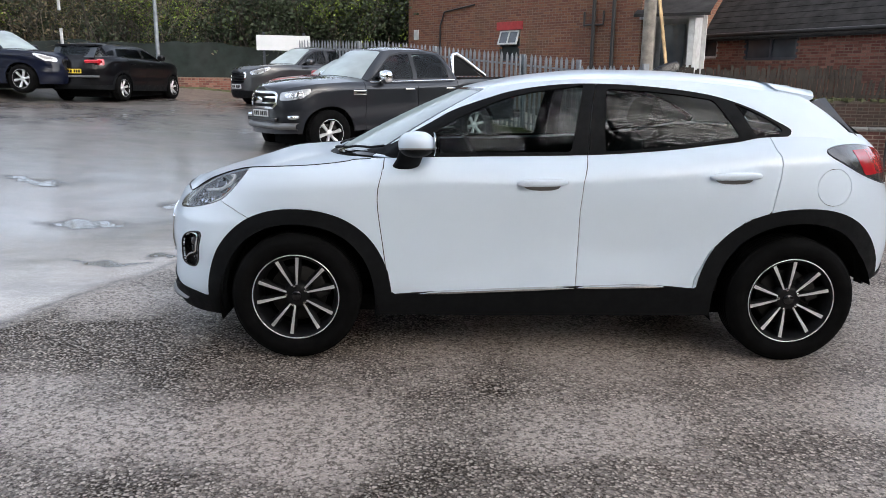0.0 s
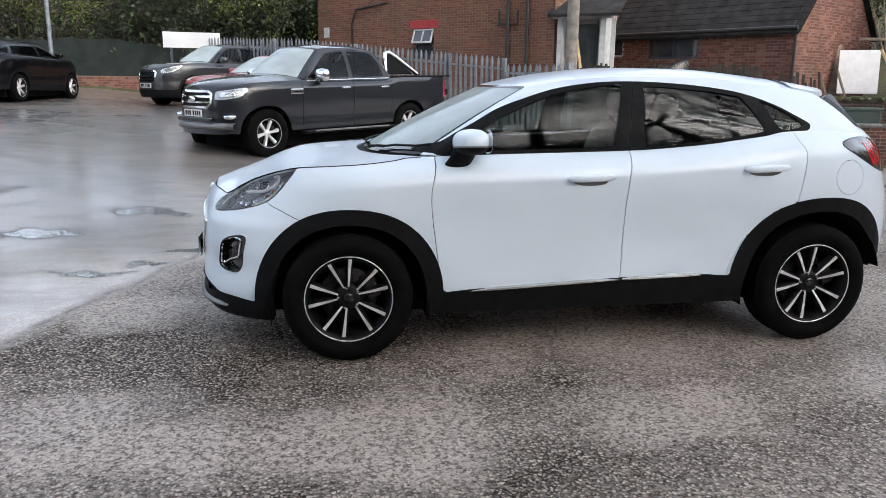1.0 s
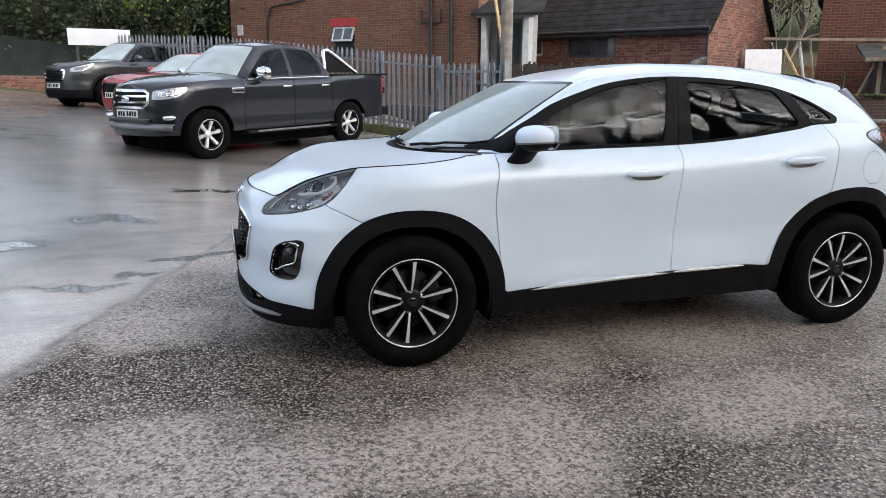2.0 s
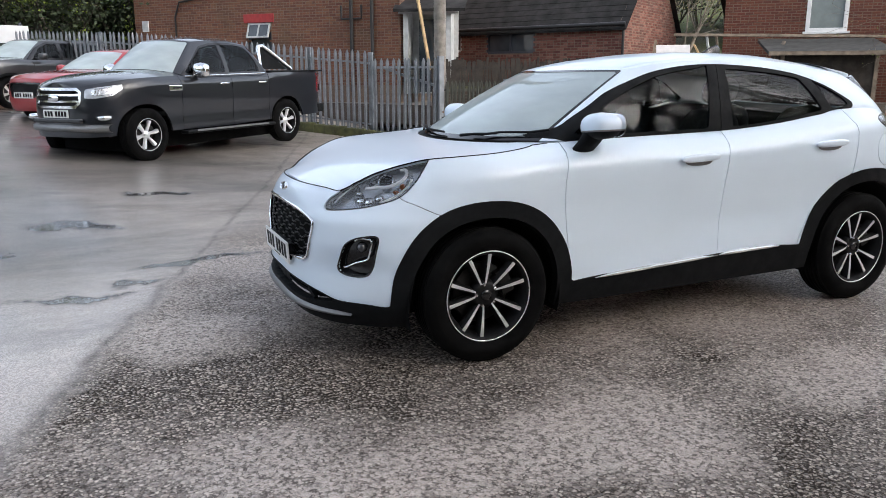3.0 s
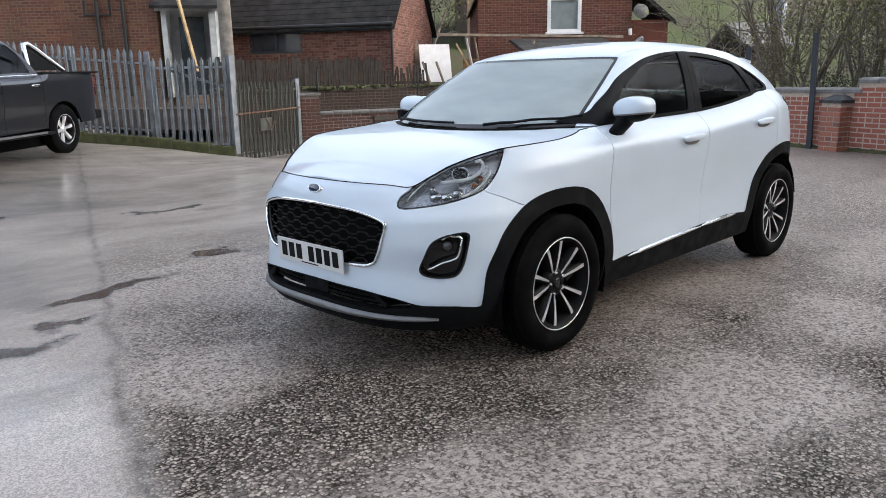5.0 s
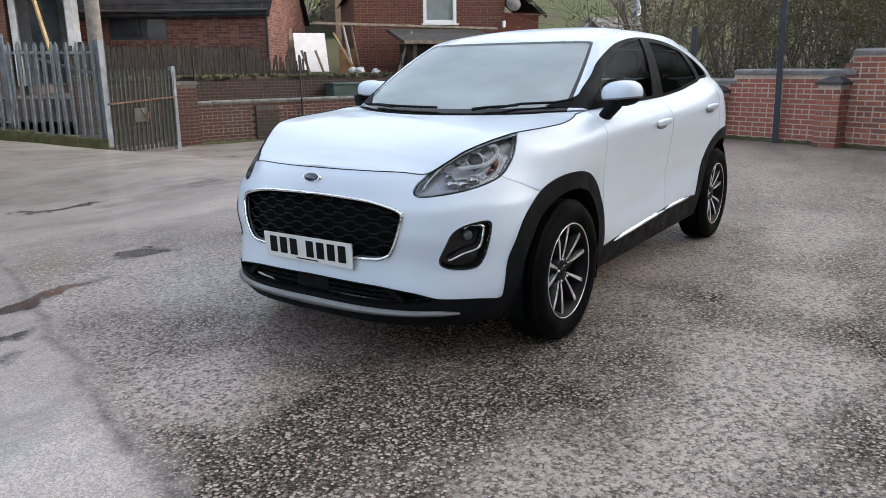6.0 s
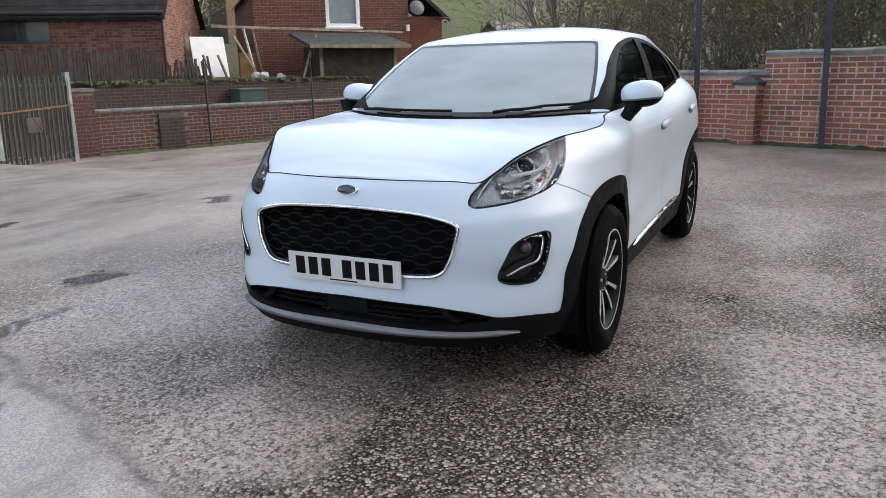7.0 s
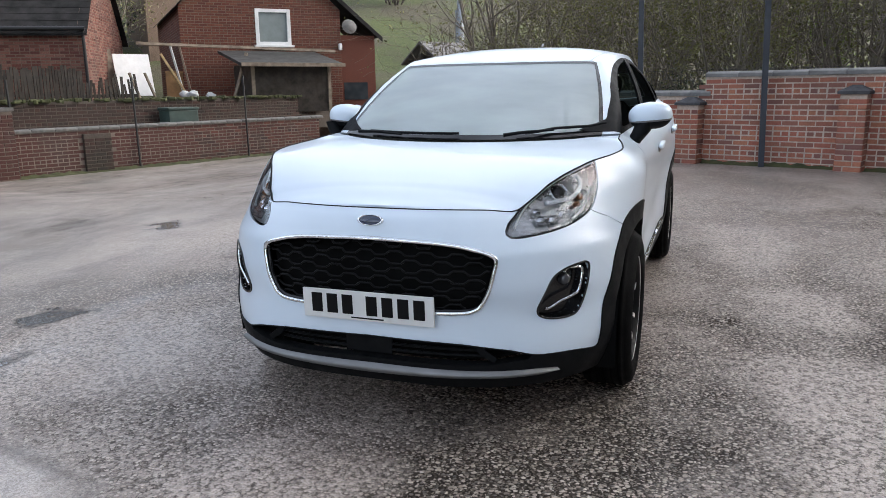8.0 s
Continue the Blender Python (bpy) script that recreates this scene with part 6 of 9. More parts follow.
# outlines on the skin: lamps, fog lamps and grille by the way round and height; doors and glass by x and z
LAMP = smooth_poly([(0.530, 0.768), (0.548, 0.802), (0.585, 0.850), (0.64, 1.05), (0.80, 1.12), (0.893, 1.06), (0.906, 0.94), (0.904, 0.875), (0.884, 0.822), (0.82, 0.791), (0.74, 0.770), (0.65, 0.757), (0.57, 0.750), (0.538, 0.753)], 4)
FOG = smooth_poly([(0.848, 0.646), (0.790, 0.642), (0.735, 0.628), (0.690, 0.600), (0.660, 0.545), (0.638, 0.492), (0.650, 0.466), (0.700, 0.452), (0.770, 0.453), (0.806, 0.474), (0.838, 0.545), (0.862, 0.622)], 4)
GRILLE = smooth_poly([(-0.2, 0.742), (0.0, 0.744), (0.22, 0.738), (0.33, 0.729), (0.41, 0.711), (0.455, 0.694), (0.468, 0.672), (0.452, 0.607), (0.432, 0.528), (0.408, 0.499), (0.33, 0.487), (0.0, 0.484), (-0.2, 0.484)], 4)
sill_line = curve([(0.0, 0.384), (0.31, 0.377), (0.50, 0.356), (0.65, 0.327), (0.80, 0.322), (0.95, 0.311), (1.02, 0.312), (arc_x(-0.789), 0.345), (arc_x(-0.658), 0.356), (arc_x(0.163), 0.398), (arc_x(0.50), 0.412), (arc_x(0.63), 0.407), (arc_x(0.79), 0.396), (arc_x(1.80), 0.43), (arc_x(1.95), 0.46), (arc_x(2.05), 0.47), (6.5, 0.47)])
intake_low = curve([(0.0, 0.300), (0.30, 0.296), (0.41, 0.297), (0.55, 0.311), (0.64, 0.322), (0.70, 0.36), (6.5, 0.4)])
f_arch_o = lambda s: np.where(s.a[:, 0] < 3.0, ellipse_field(-1.283, 0.300, 0.484, 0.497, s.p[:, 0], s.p[:, 2]), 1.0)
f_arch_i = lambda s: ellipse_field(-1.285, 0.300, 0.398, 0.418, s.p[:, 0], s.p[:, 2])
r_arch_o = lambda s: ellipse_field(1.318, 0.320, 0.530, 0.505, s.p[:, 0], s.p[:, 2])
r_arch_i = lambda s: ellipse_field(1.305, 0.320, 0.425, 0.428, s.p[:, 0], s.p[:, 2])
DOOR_F = smooth_poly([(-0.84, 1.001), (-0.849, 0.971), (-0.867, 0.888), (-0.867, 0.795), (-0.849, 0.648), (-0.819, 0.465)], 4)[:21] + [(-0.797, 0.33), (-0.785, 0.25), (0.160, 0.25), (0.163, 0.402), (0.168, 0.6), (0.166, 0.80), (0.178, 0.949), (0.208, 1.06), (0.215, 1.3), (-0.835, 1.3)]
DOOR_R = [(0.160, 0.25), (0.163, 0.402), (0.168, 0.6), (0.166, 0.80), (0.178, 0.949), (0.208, 1.06), (0.215, 1.3), (1.13, 1.3), (1.150, 1.118), (1.168, 1.093), (1.173, 1.051), (1.165, 0.988), (1.147, 0.893), (1.135, 0.80), (1.02, 0.76), (0.85, 0.60), (0.78, 0.45), (0.76, 0.25)]
TAIL = smooth_poly([(1.416, 1.107), (1.504, 1.138), (1.69, 1.134), (1.86, 1.085), (1.91, 0.98), (1.88, 0.925), (1.69, 0.972), (1.518, 1.046)], 4)
xz = lambda poly: (lambda s: poly_field(poly, s.p[:, 0], s.p[:, 2]))
az = lambda poly: (lambda s: poly_field(poly, s.a[:, 0], s.p[:, 2]))
in_front = lambda fn: (lambda s: np.where(s.p[:, 0] < 0, fn(s), 1.0))

_, body = LOW.split(f_arch_i(LOW))
_, body = body.split(r_arch_i(body))
f_sill = lambda s: s.p[:, 2] - sill_line(s.a[:, 0])
clad, body = body.split(np.minimum(np.minimum(f_arch_o(body), r_arch_o(body)), f_sill(body)))
intake, clad = clad.split(np.where(clad.a[:, 0] < 0.66, np.maximum(intake_low(clad.a[:, 0]) - clad.p[:, 2], clad.p[:, 2] - sill_line(clad.a[:, 0]) + 0.004), 1.0))
lamp, body = gap(body, in_front(az(LAMP)), 0.0025)
fog, body = body.split(in_front(az(FOG))(body))
grille, body = body.split(in_front(az(GRILLE))(body))
tail_l, body = gap(body, xz(TAIL), 0.0025)
door_f, body = gap(body, xz(DOOR_F))
door_r, body = gap(body, xz(DOOR_R))
fuel_f = lambda s: np.where(s.p[:, 0] > 1.2, np.hypot((s.p[:, 0] - 1.462) / 1.0, (s.p[:, 2] - 0.931) / 0.92) - 0.102, 1.0)
fuel, body = gap(body, fuel_f, 0.0016)
# bumper seam from the lamp down to the arch
seam = curve([(0.80, 0.90), (0.884, 0.819), (0.98, 0.786), (1.10, 0.745), (1.3, 0.70)])
f_bump = lambda s: np.where(s.p[:, 0] < -0.9, np.where(s.a[:, 0] < 0.86, -1.0, np.maximum(s.p[:, 2] - seam(s.a[:, 0]), s.a[:, 0] - 1.25)), 1.0)
bumper, body = gap(body, f_bump, 0.0014)
f_rear = lambda s: 1.86 - s.p[:, 0]
rear_end, body = body.split(f_rear(body))
wing, quarter = body.split(body.p[:, 0] - 0.1)

PAINT = MAT["white_car"]
both = lambda s: s.mirrored().plus(s)
part("front_bumper", both(bumper).to_mb(0.012), PAINT, CAR)
part("rear_bumper", both(rear_end).to_mb(0.012), PAINT, CAR)
for sgn in (-1, 1):
    sd = (lambda s: s.mirrored()) if sgn < 0 else (lambda s: s)
    part("front_wing", sd(wing).to_mb(0.012), PAINT, CAR)
    part("rear_quarter_panel", sd(quarter).to_mb(0.012), PAINT, CAR)
    fd = part("front_door", sd(door_f).to_mb(0.012), PAINT, CAR)
    rd = part("rear_door", sd(door_r).to_mb(0.012), PAINT, CAR)
    part("cladding", sd(clad).to_mb(0.045, 0.006), MAT["trim"], CAR, "black plastic wheel-arch and sill cladding")
    if sgn < 0:
        part("fuel_flap", sd(fuel).to_mb(0.01), PAINT, CAR)
    else:
        part("blank_panel", sd(fuel).to_mb(0.01), PAINT, CAR)
    # door handles: a pull bar over a grey lens, coloured as the cup's shade
    for owner, x0, x1, z in ((fd, -0.165, 0.095, 0.944), (rd, 0.800, 1.065, 0.988)):
        xm = 0.5 * (x0 + x1)
        w = float(SH.half(np.array(xm), np.array(z)))
        m = Matrix.Translation((xm, sgn * (w + 0.016), z)) @ Matrix.Rotation(-0.03, 4, "Y")
        hd = part("handle", rounded((x1 - x0) / 2, 0.017, 0.021, 2.6, m=m), PAINT, owner, "white pull handle")
        part("handle_cup", rounded((x1 - x0) * 0.36, 0.010, 0.026, 2.3, m=Matrix.Translation((xm, sgn * (w + 0.001), z - 0.016))), MAT["satin_silver"], hd, "grey lens with the recess shade in its colour")
    # bright strip along the sill, in two lengths
    for x0, x1, z0, z1 in ((-0.66, 0.155, 0.349, 0.390), (0.170, 0.62, 0.392, 0.404)):
        rows = []
        n = 24
        for i in range(n + 1):
            t = i / n
            x = x0 + (x1 - x0) * t
            z = z0 + (z1 - z0) * t
            h = 0.012 * min(1.0, 5 * t + 0.15) * min(1.0, 4 * (1 - t) + 0.2)
            w = float(SH.half(np.array(x), np.array(z)))
            rows.append([(x, sgn * (w + 0.006), z - h), (x, sgn * (w + 0.017), z - 0.4 * h), (x, sgn * (w + 0.017), z + 0.4 * h), (x, sgn * (w + 0.006), z + h)])
        part("sill_strip", MB().grid(rows if sgn < 0 else [r[::-1] for r in rows], False), MAT["chrome"], CAR, "bright chrome sill strip")

# lining just inside the skin: closes the shut lines, lines the cabin
lining = LOW
for fn, grow in ((f_arch_i, 0.0), (r_arch_i, 0.0), (in_front(az(LAMP)), -0.012), (in_front(az(FOG)), -0.012), (in_front(az(GRILLE)), -0.012)):
    _, lining = lining.split(fn(lining) + grow)
_, lining = lining.split(np.where(lining.a[:, 0] < 0.66, np.maximum(intake_low(lining.a[:, 0]) - lining.p[:, 2], lining.p[:, 2] - sill_line(lining.a[:, 0])), 1.0))
part("inner_lining", both(lining).shifted(-0.016).to_mb(), MAT["cabin"], CAR)

# bonnet and scuttle
bong = SH.bonnet_grid(0.018, -0.84)
BON = Sheet.grid(bong, [np.zeros(bong.shape[:2])])
base_x = lambda y: SH.sb[0] + (SH.sb[1] - SH.sb[0]) * np.clip(np.abs(y) / SH.sb[2], 0, 1.3) ** 2.3
bonnet, rest = BON.split(BON.p[:, 0] - base_x(BON.p[:, 1]) + 0.045)
scuttle, rest = rest.split(rest.p[:, 0] - base_x(rest.p[:, 1]) - 0.03)
# a narrow slit at the shut line against wing and bumper
bonnet.p[:, 1] *= 0.9935
bonnet.p[:, 0] += 0.007 * (bonnet.p[:, 0] < -1.85)
part("bonnet", both(bonnet).to_mb(0.012), PAINT, CAR)
edges_ = {}
for f_ in bonnet.f:
    for i_, j_ in zip(f_, f_[1:] + f_[:1]):
        edges_[(i_, j_)] = 1
rim_ = {i_ for i_, j_ in edges_ if (j_, i_) not in edges_}
# an added black tube stands in for the dark of the bonnet gap
gap_line = [Vector(bonnet.p[i_]) for i_ in rim_ if bonnet.p[i_][1] > 0.004 and bonnet.p[i_][0] < float(base_x(bonnet.p[i_][1])) - 0.06]
gap_line.sort(key=lambda p: math.atan2(p.y, -(p.x + 0.75)))
gap_line = [p + Vector((-0.0035 if p.x < -1.75 else 0.0, 0.003, 0.0005)) for p in gap_line]
part("bonnet_seal", MB().tube([Vector((p.x, -p.y, p.z)) for p in gap_line[::-1]] + gap_line, 0.0036, 6), MAT["trim"], CAR, "black strip for the shade in the bonnet's shut line")
part("scuttle_panel", both(scuttle).to_mb(0.0, -0.006), MAT["trim"], CAR, "black plastic scuttle under the windscreen")
part("engine_bay_lining", both(BON).shifted(-0.016).to_mb(), MAT["cabin"], CAR)

# glasshouse
hq, hv, hg = SH.house_grid(0.018, 30)
HOUSE = Sheet.grid(hg, [hq[:, None], hv[None, :]])
_, rg = SH.roof_grid(0.018)
ROOF = Sheet.grid(rg, [hq[:, None]])


def outward(sheet, centre):
    f = sheet.f[len(sheet.f) // 2]
    n = sheet.normals()[f[0]]
    if np.dot(n, sheet.p[f[0]] - np.array(centre)) < 0:
        sheet.f = [g[::-1] for g in sheet.f]
    return sheet


HOUSE, ROOF = outward(HOUSE, (0.3, 0, 1.0)), outward(ROOF, (0.3, 0, 0.5))
DLO = smooth_poly([(-0.83, 1.06), (-0.790, 1.118), (-0.602, 1.225), (-0.482, 1.291), (-0.336, 1.343), (-0.19, 1.388), (-0.042, 1.415), (0.106, 1.430), (0.256, 1.434), (0.404, 1.430), (0.553, 1.421), (0.70, 1.406), (0.848, 1.384), (0.968, 1.352), (1.079, 1.310), (1.160, 1.268), (1.232, 1.230), (1.256, 1.212), (1.244, 1.188), (1.19, 1.177)], 3)[:-2] + [(1.10, 1.168), (0.97, 1.146), (0.83, 1.128), (0.69, 1.108), (0.54, 1.094), (0.40, 1.082), (0.24, 1.074), (-0.2, 1.061), (-0.78, 1.044), (-0.86, 0.9)]
GLASS_F = smooth_poly([(-0.720, 1.085), (-0.599, 1.165), (-0.485, 1.238), (-0.336, 1.306), (-0.189, 1.360), (-0.043, 1.391), (0.109, 1.410), (0.175, 1.413)], 4)[:29] + [(0.190, 1.413), (0.174, 1.339), (0.155, 1.254), (0.126, 1.088), (-0.70, 1.074)]
GLASS_R = [(0.312, 1.408), (0.404, 1.406), (0.550, 1.396), (0.701, 1.382), (0.850, 1.361), (0.875, 1.348), (0.927, 1.277), (0.983, 1.190), (0.984, 1.172), (0.832, 1.147), (0.683, 1.127), (0.534, 1.111), (0.393, 1.098), (0.302, 1.094), (0.298, 1.197)]
GLASS_Q = smooth_poly([(0.972, 1.342), (1.02, 1.325), (1.073, 1.300), (1.162, 1.252), (1.205, 1.216), (1.20, 1.198), (1.148, 1.188), (1.085, 1.180), (1.050, 1.219), (1.000, 1.302)], 3)
sidey = lambda fn: (lambda s: np.where(s.p[:, 1] > 0.42, fn(s), 1.0))
frame_s, shell_h = HOUSE.split(sidey(xz(DLO))(HOUSE))
screen, shell_h = shell_h.split(np.maximum(shell_h.a[:, 0] - 0.905 - 0.05 * shell_h.a[:, 1], shell_h.a[:, 1] - 0.985))
rear_glass, shell_h = shell_h.split(np.maximum(np.maximum(2.52 - shell_h.a[:, 0], shell_h.a[:, 1] - 0.90), 0.18 - shell_h.a[:, 1]))
screen, screen_edge = screen.split(np.maximum(screen.a[:, 0] - 0.882 - 0.048 * screen.a[:, 1], np.maximum(screen.a[:, 1] - 0.955, 0.05 - screen.a[:, 1])))
g1, frame_s = frame_s.split(sidey(xz(GLASS_F))(frame_s))
g2, frame_s = frame_s.split(sidey(xz(GLASS_R))(frame_s))
g3, frame_s = frame_s.split(sidey(xz(GLASS_Q))(frame_s))
bp = curve([(1.0, 0.208), (1.074, 0.213), (1.28, 0.231), (1.44, 0.262)])
frame_f, frame_r = gap(frame_s, lambda s: s.p[:, 0] - bp(s.p[:, 2]), 0.0018)
part("body_frame", both(shell_h).to_mb(0.01), PAINT, CAR)
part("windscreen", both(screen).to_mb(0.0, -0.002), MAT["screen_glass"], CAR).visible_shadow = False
part("windscreen_edge", both(screen_edge).to_mb(), MAT["gloss_black"], CAR)
part("rear_screen", both(rear_glass).to_mb(0.0, -0.002), MAT["glass_dark"], CAR).visible_shadow = False
for sgn in (-1, 1):
    sd = (lambda s: s.mirrored()) if sgn < 0 else (lambda s: s)
    a = part("front_window_frame", sd(frame_f).to_mb(0.012, 0.002), MAT["trim"], CAR)
    b = part("rear_window_frame", sd(frame_r).to_mb(0.012, 0.002), MAT["trim"], CAR)
    part("front_window", sd(g1).to_mb(0.0, -0.006), MAT["glass"], a).visible_shadow = False
    part("rear_window", sd(g2).to_mb(0.0, -0.006), MAT["glass_dark"], b).visible_shadow = False
    part("quarter_window", sd(g3).to_mb(0.0, -0.006), MAT["glass_dark"], b).visible_shadow = False

# roof with its two ditch seams, lining, aerial and spoiler
ditch = lambda s: np.abs(s.p[:, 1]) - np.interp(s.p[:, 0], [-0.45, -0.29, 0.0, 0.5, 0.9, 1.2, 1.5], [0.50, 0.515, 0.545, 0.56, 0.545, 0.515, 0.475])
roof_c, roof_s = gap(ROOF, ditch, 0.003)
roof_p = part("roof", both(roof_c).to_mb(0.01), PAINT, CAR)
for s_ in (roof_s, roof_s.mirrored()):
    part("roof_side", s_.to_mb(0.01), PAINT, CAR)
part("roof_seam", both(ROOF).to_mb(0.0, -0.010), MAT["trim"], CAR)
part("headlining", both(ROOF).shifted(-0.03).to_mb(), MAT["headlining"], CAR)
fin = []
for i in range(9):
    t = i / 8
    h = 0.065 * (1 - (1 - t) ** 1.8) * (1 if t < 0.92 else (1 - (t - 0.92) * 3))
    x = 0.72 + 0.17 * t
    fin.append([(x, -0.020 * (1 - 0.5 * t), 1.505), (x, -0.006, 1.508 + h * 0.8), (x, 0.0, 1.510 + h), (x, 0.006, 1.508 + h * 0.8), (x, 0.020 * (1 - 0.5 * t), 1.505)])
part("aerial_fin", MB().grid(fin, True).add(fin[-1], [(0, 1, 2, 3, 4)]), MAT["gloss_black"], CAR)
rows = []
for i in range(25):
    y = -0.56 + 1.12 * i / 24
    k = 1 - abs(y / 0.56) ** 3.5
    xe = 1.44 + 0.10 * k
    rows.append([(1.24, y, 1.452 - 0.05 * (y / 0.56) ** 4 + 0.012), (1.36, y, 1.445 - 0.05 * (y / 0.56) ** 4), (xe, y, 1.418 - 0.035 * (y / 0.56) ** 4), (xe + 0.004, y, 1.404 - 0.035 * (y / 0.56) ** 4), (xe - 0.03, y, 1.388 - 0.035 * (y / 0.56) ** 4), (1.33, y, 1.385 - 0.035 * (y / 0.56) ** 4)])
part("roof_spoiler", MB().grid(rows, True).add(rows[0], [(0, 1, 2, 3, 4, 5)]).add(rows[-1], [(5, 4, 3, 2, 1, 0)]), PAINT, CAR)
for sgn in (-1, 1):
    q = [(1.40, 0.575, 1.335), (1.47, 0.535, 1.365), (1.53, 0.50, 1.375), (1.60, 0.56, 1.27), (1.68, 0.60, 1.175)]
    vs = [(x, sgn * (y + o), z) for o in (0.0, 0.018) for x, y, z in q]
    part("spoiler_blade", MB().add(vs, [(0, 1, 2, 3, 4), (9, 8, 7, 6, 5), (0, 5, 6, 1), (1, 6, 7, 2), (2, 7, 8, 3), (3, 8, 9, 4), (4, 9, 5, 0)]), MAT["gloss_black"], CAR)

# headlamps
for sgn in (-1, 1):
    sd = (lambda s: s.mirrored()) if sgn < 0 else (lambda s: s)
    hl = new("headlamp")
    hl.parent = CAR
    hl["label"] = "teardrop headlamp with a pale light guide"
    part("lens", sd(lamp).to_mb(0.0, -0.001), MAT["lens_clear"], hl).visible_shadow = False
    rim_in, _ = lamp.split(-(-az(LAMP)(lamp) - 0.011))
    edge = Sheet(lamp.p, lamp.a, lamp.f).split(az(LAMP)(lamp) + 0.006)[1]
    part("lens_edge", sd(edge).to_mb(0.0, -0.004), MAT["gloss_black"], hl)
    part("housing", sd(lamp).shifted(-0.050).to_mb(), MAT["lamp_grey"], hl)
    wall_ = Sheet(lamp.p, lamp.a, lamp.f).to_mb(0.055, -0.002)
    wm = MB()
    k = len(lamp.p)
    wm.v, wm.f, wm.s = wall_.v[k:], [tuple(i - k for i in f) for f in wall_.f[len(lamp.f):]], wall_.s[len(lamp.f):]
    if sgn < 0:
        wm.v = [(x, -y, z) for x, y, z in wm.v]
    part("lamp_wall", wm, MAT["lamp_grey"], hl)
    tube = lambda pts, off, r: MB().tube([skin(a, z, off, sgn) for a, z in smooth_poly(pts, 5)[: 5 * (len(pts) - 1) + 1]], r, 8)
    part("light_guide", tube([(0.690, 0.868), (0.745, 0.868), (0.800, 0.876), (0.832, 0.905), (0.826, 0.938), (0.790, 0.945)], -0.020, 0.0085), MAT["lamp_white"], hl, "white C-shaped light guide")
    part("light_guide", tube([(0.572, 0.790), (0.590, 0.825), (0.622, 0.868), (0.662, 0.905)], -0.018, 0.0035), MAT["lamp_white"], hl)
    part("light_guide", tube([(0.868, 0.905), (0.874, 0.868), (0.850, 0.828), (0.800, 0.805)], -0.018, 0.005), MAT["lamp_white"], hl)
    c = skin(0.745, 0.905, -0.038, sgn)
    nrm = (skin(0.745, 0.905, 0.02, sgn) - skin(0.745, 0.905, 0.0, sgn)).normalized()
    m = Matrix.Translation(c) @ nrm.to_track_quat("Z", "Y").to_matrix().to_4x4()
    part("projector_lens", MB().lathe([(0.0, 0.018), (0.012, 0.0165), (0.024, 0.010), (0.031, 0.0), (0.034, -0.01)], 28, m=m), MAT["gloss_black"], hl)
    part("projector_ring", MB().lathe([(0.033, 0.004), (0.037, 0.008), (0.041, 0.002), (0.042, -0.012)], 28, m=m), MAT["chrome"], hl)
    for a, z, w, h, mt in ((0.690, 0.815, 0.030, 0.018, "chrome"), (0.735, 0.812, 0.028, 0.020, "chrome"), (0.660, 0.842, 0.018, 0.012, "chrome"), (0.775, 0.826, 0.026, 0.018, "chrome"), (0.846, 0.878, 0.012, 0.014, "amber"), (0.836, 0.852, 0.014, 0.009, "amber")):
        c = skin(a, z, -0.036, sgn)
        nrm = (skin(a, z, 0.02, sgn) - skin(a, z, 0.0, sgn)).normalized()
        m = Matrix.Translation(c) @ nrm.to_track_quat("Z", "Y").to_matrix().to_4x4()
        part("reflector" if mt == "chrome" else "amber_reflector", rounded(w, h, 0.012, 2.5, segs=(14, 8), m=m), MAT[mt], hl)
    # fog lamp pocket
    fl = new("fog_lamp")
    fl.parent = CAR
    fl["label"] = "black fog lamp pocket with a bright blade"
    part("pocket", sd(fog).shifted(-0.035).to_mb(), MAT["gloss_black"], fl)
    wall_ = fog.to_mb(0.040, 0.001)
    k = len(fog.p)
    wm = MB()
    wm.v, wm.f, wm.s = wall_.v[k:], [tuple(i - k for i in f) for f in wall_.f[len(fog.f):]], wall_.s[len(fog.f):]
    if sgn < 0:
        wm.v = [(x, -y, z) for x, y, z in wm.v]
    part("pocket_wall", wm, MAT["gloss_black"], fl)
    part("pocket_rim", MB().tube([skin(a, z, 0.001, sgn) for a, z in FOG + FOG[:1]], 0.0045, 6), MAT["gloss_black"], fl)
    part("bright_blade", MB().tube([skin(a, z, -0.004, sgn) for a, z in smooth_poly([(0.742, 0.622), (0.800, 0.634), (0.828, 0.624), (0.824, 0.590), (0.806, 0.545), (0.785, 0.530), (0.735, 0.514), (0.672, 0.492)], 5)[:36]], 0.0062, 6), MAT["chrome"], fl)
    c = skin(0.765, 0.590, -0.022, sgn)
    nrm = (skin(0.765, 0.590, 0.02, sgn) - skin(0.765, 0.590, 0.0, sgn)).normalized()
    m = Matrix.Translation(c) @ nrm.to_track_quat("Z", "Y").to_matrix().to_4x4()
    part("bulb_lens", MB().lathe([(0.0, 0.012), (0.012, 0.010), (0.022, 0.003), (0.025, -0.012)], 22, m=m), MAT["smoke_lens"], fl)
    # tail lamp
    tl = new("tail_lamp")
    tl.parent = CAR
    red, smoke = tail_l.split(np.maximum(1.60 + (1.08 - tail_l.p[:, 2]) * 0.6 - tail_l.p[:, 0], np.maximum(0.985 - tail_l.p[:, 2], tail_l.p[:, 2] - 1.112)))
    part("red_lens", sd(red).to_mb(0.01, 0.006), MAT["red_lens"], tl)
    part("dark_lens", sd(smoke).to_mb(0.012, 0.004), MAT["smoke_lens"], tl)

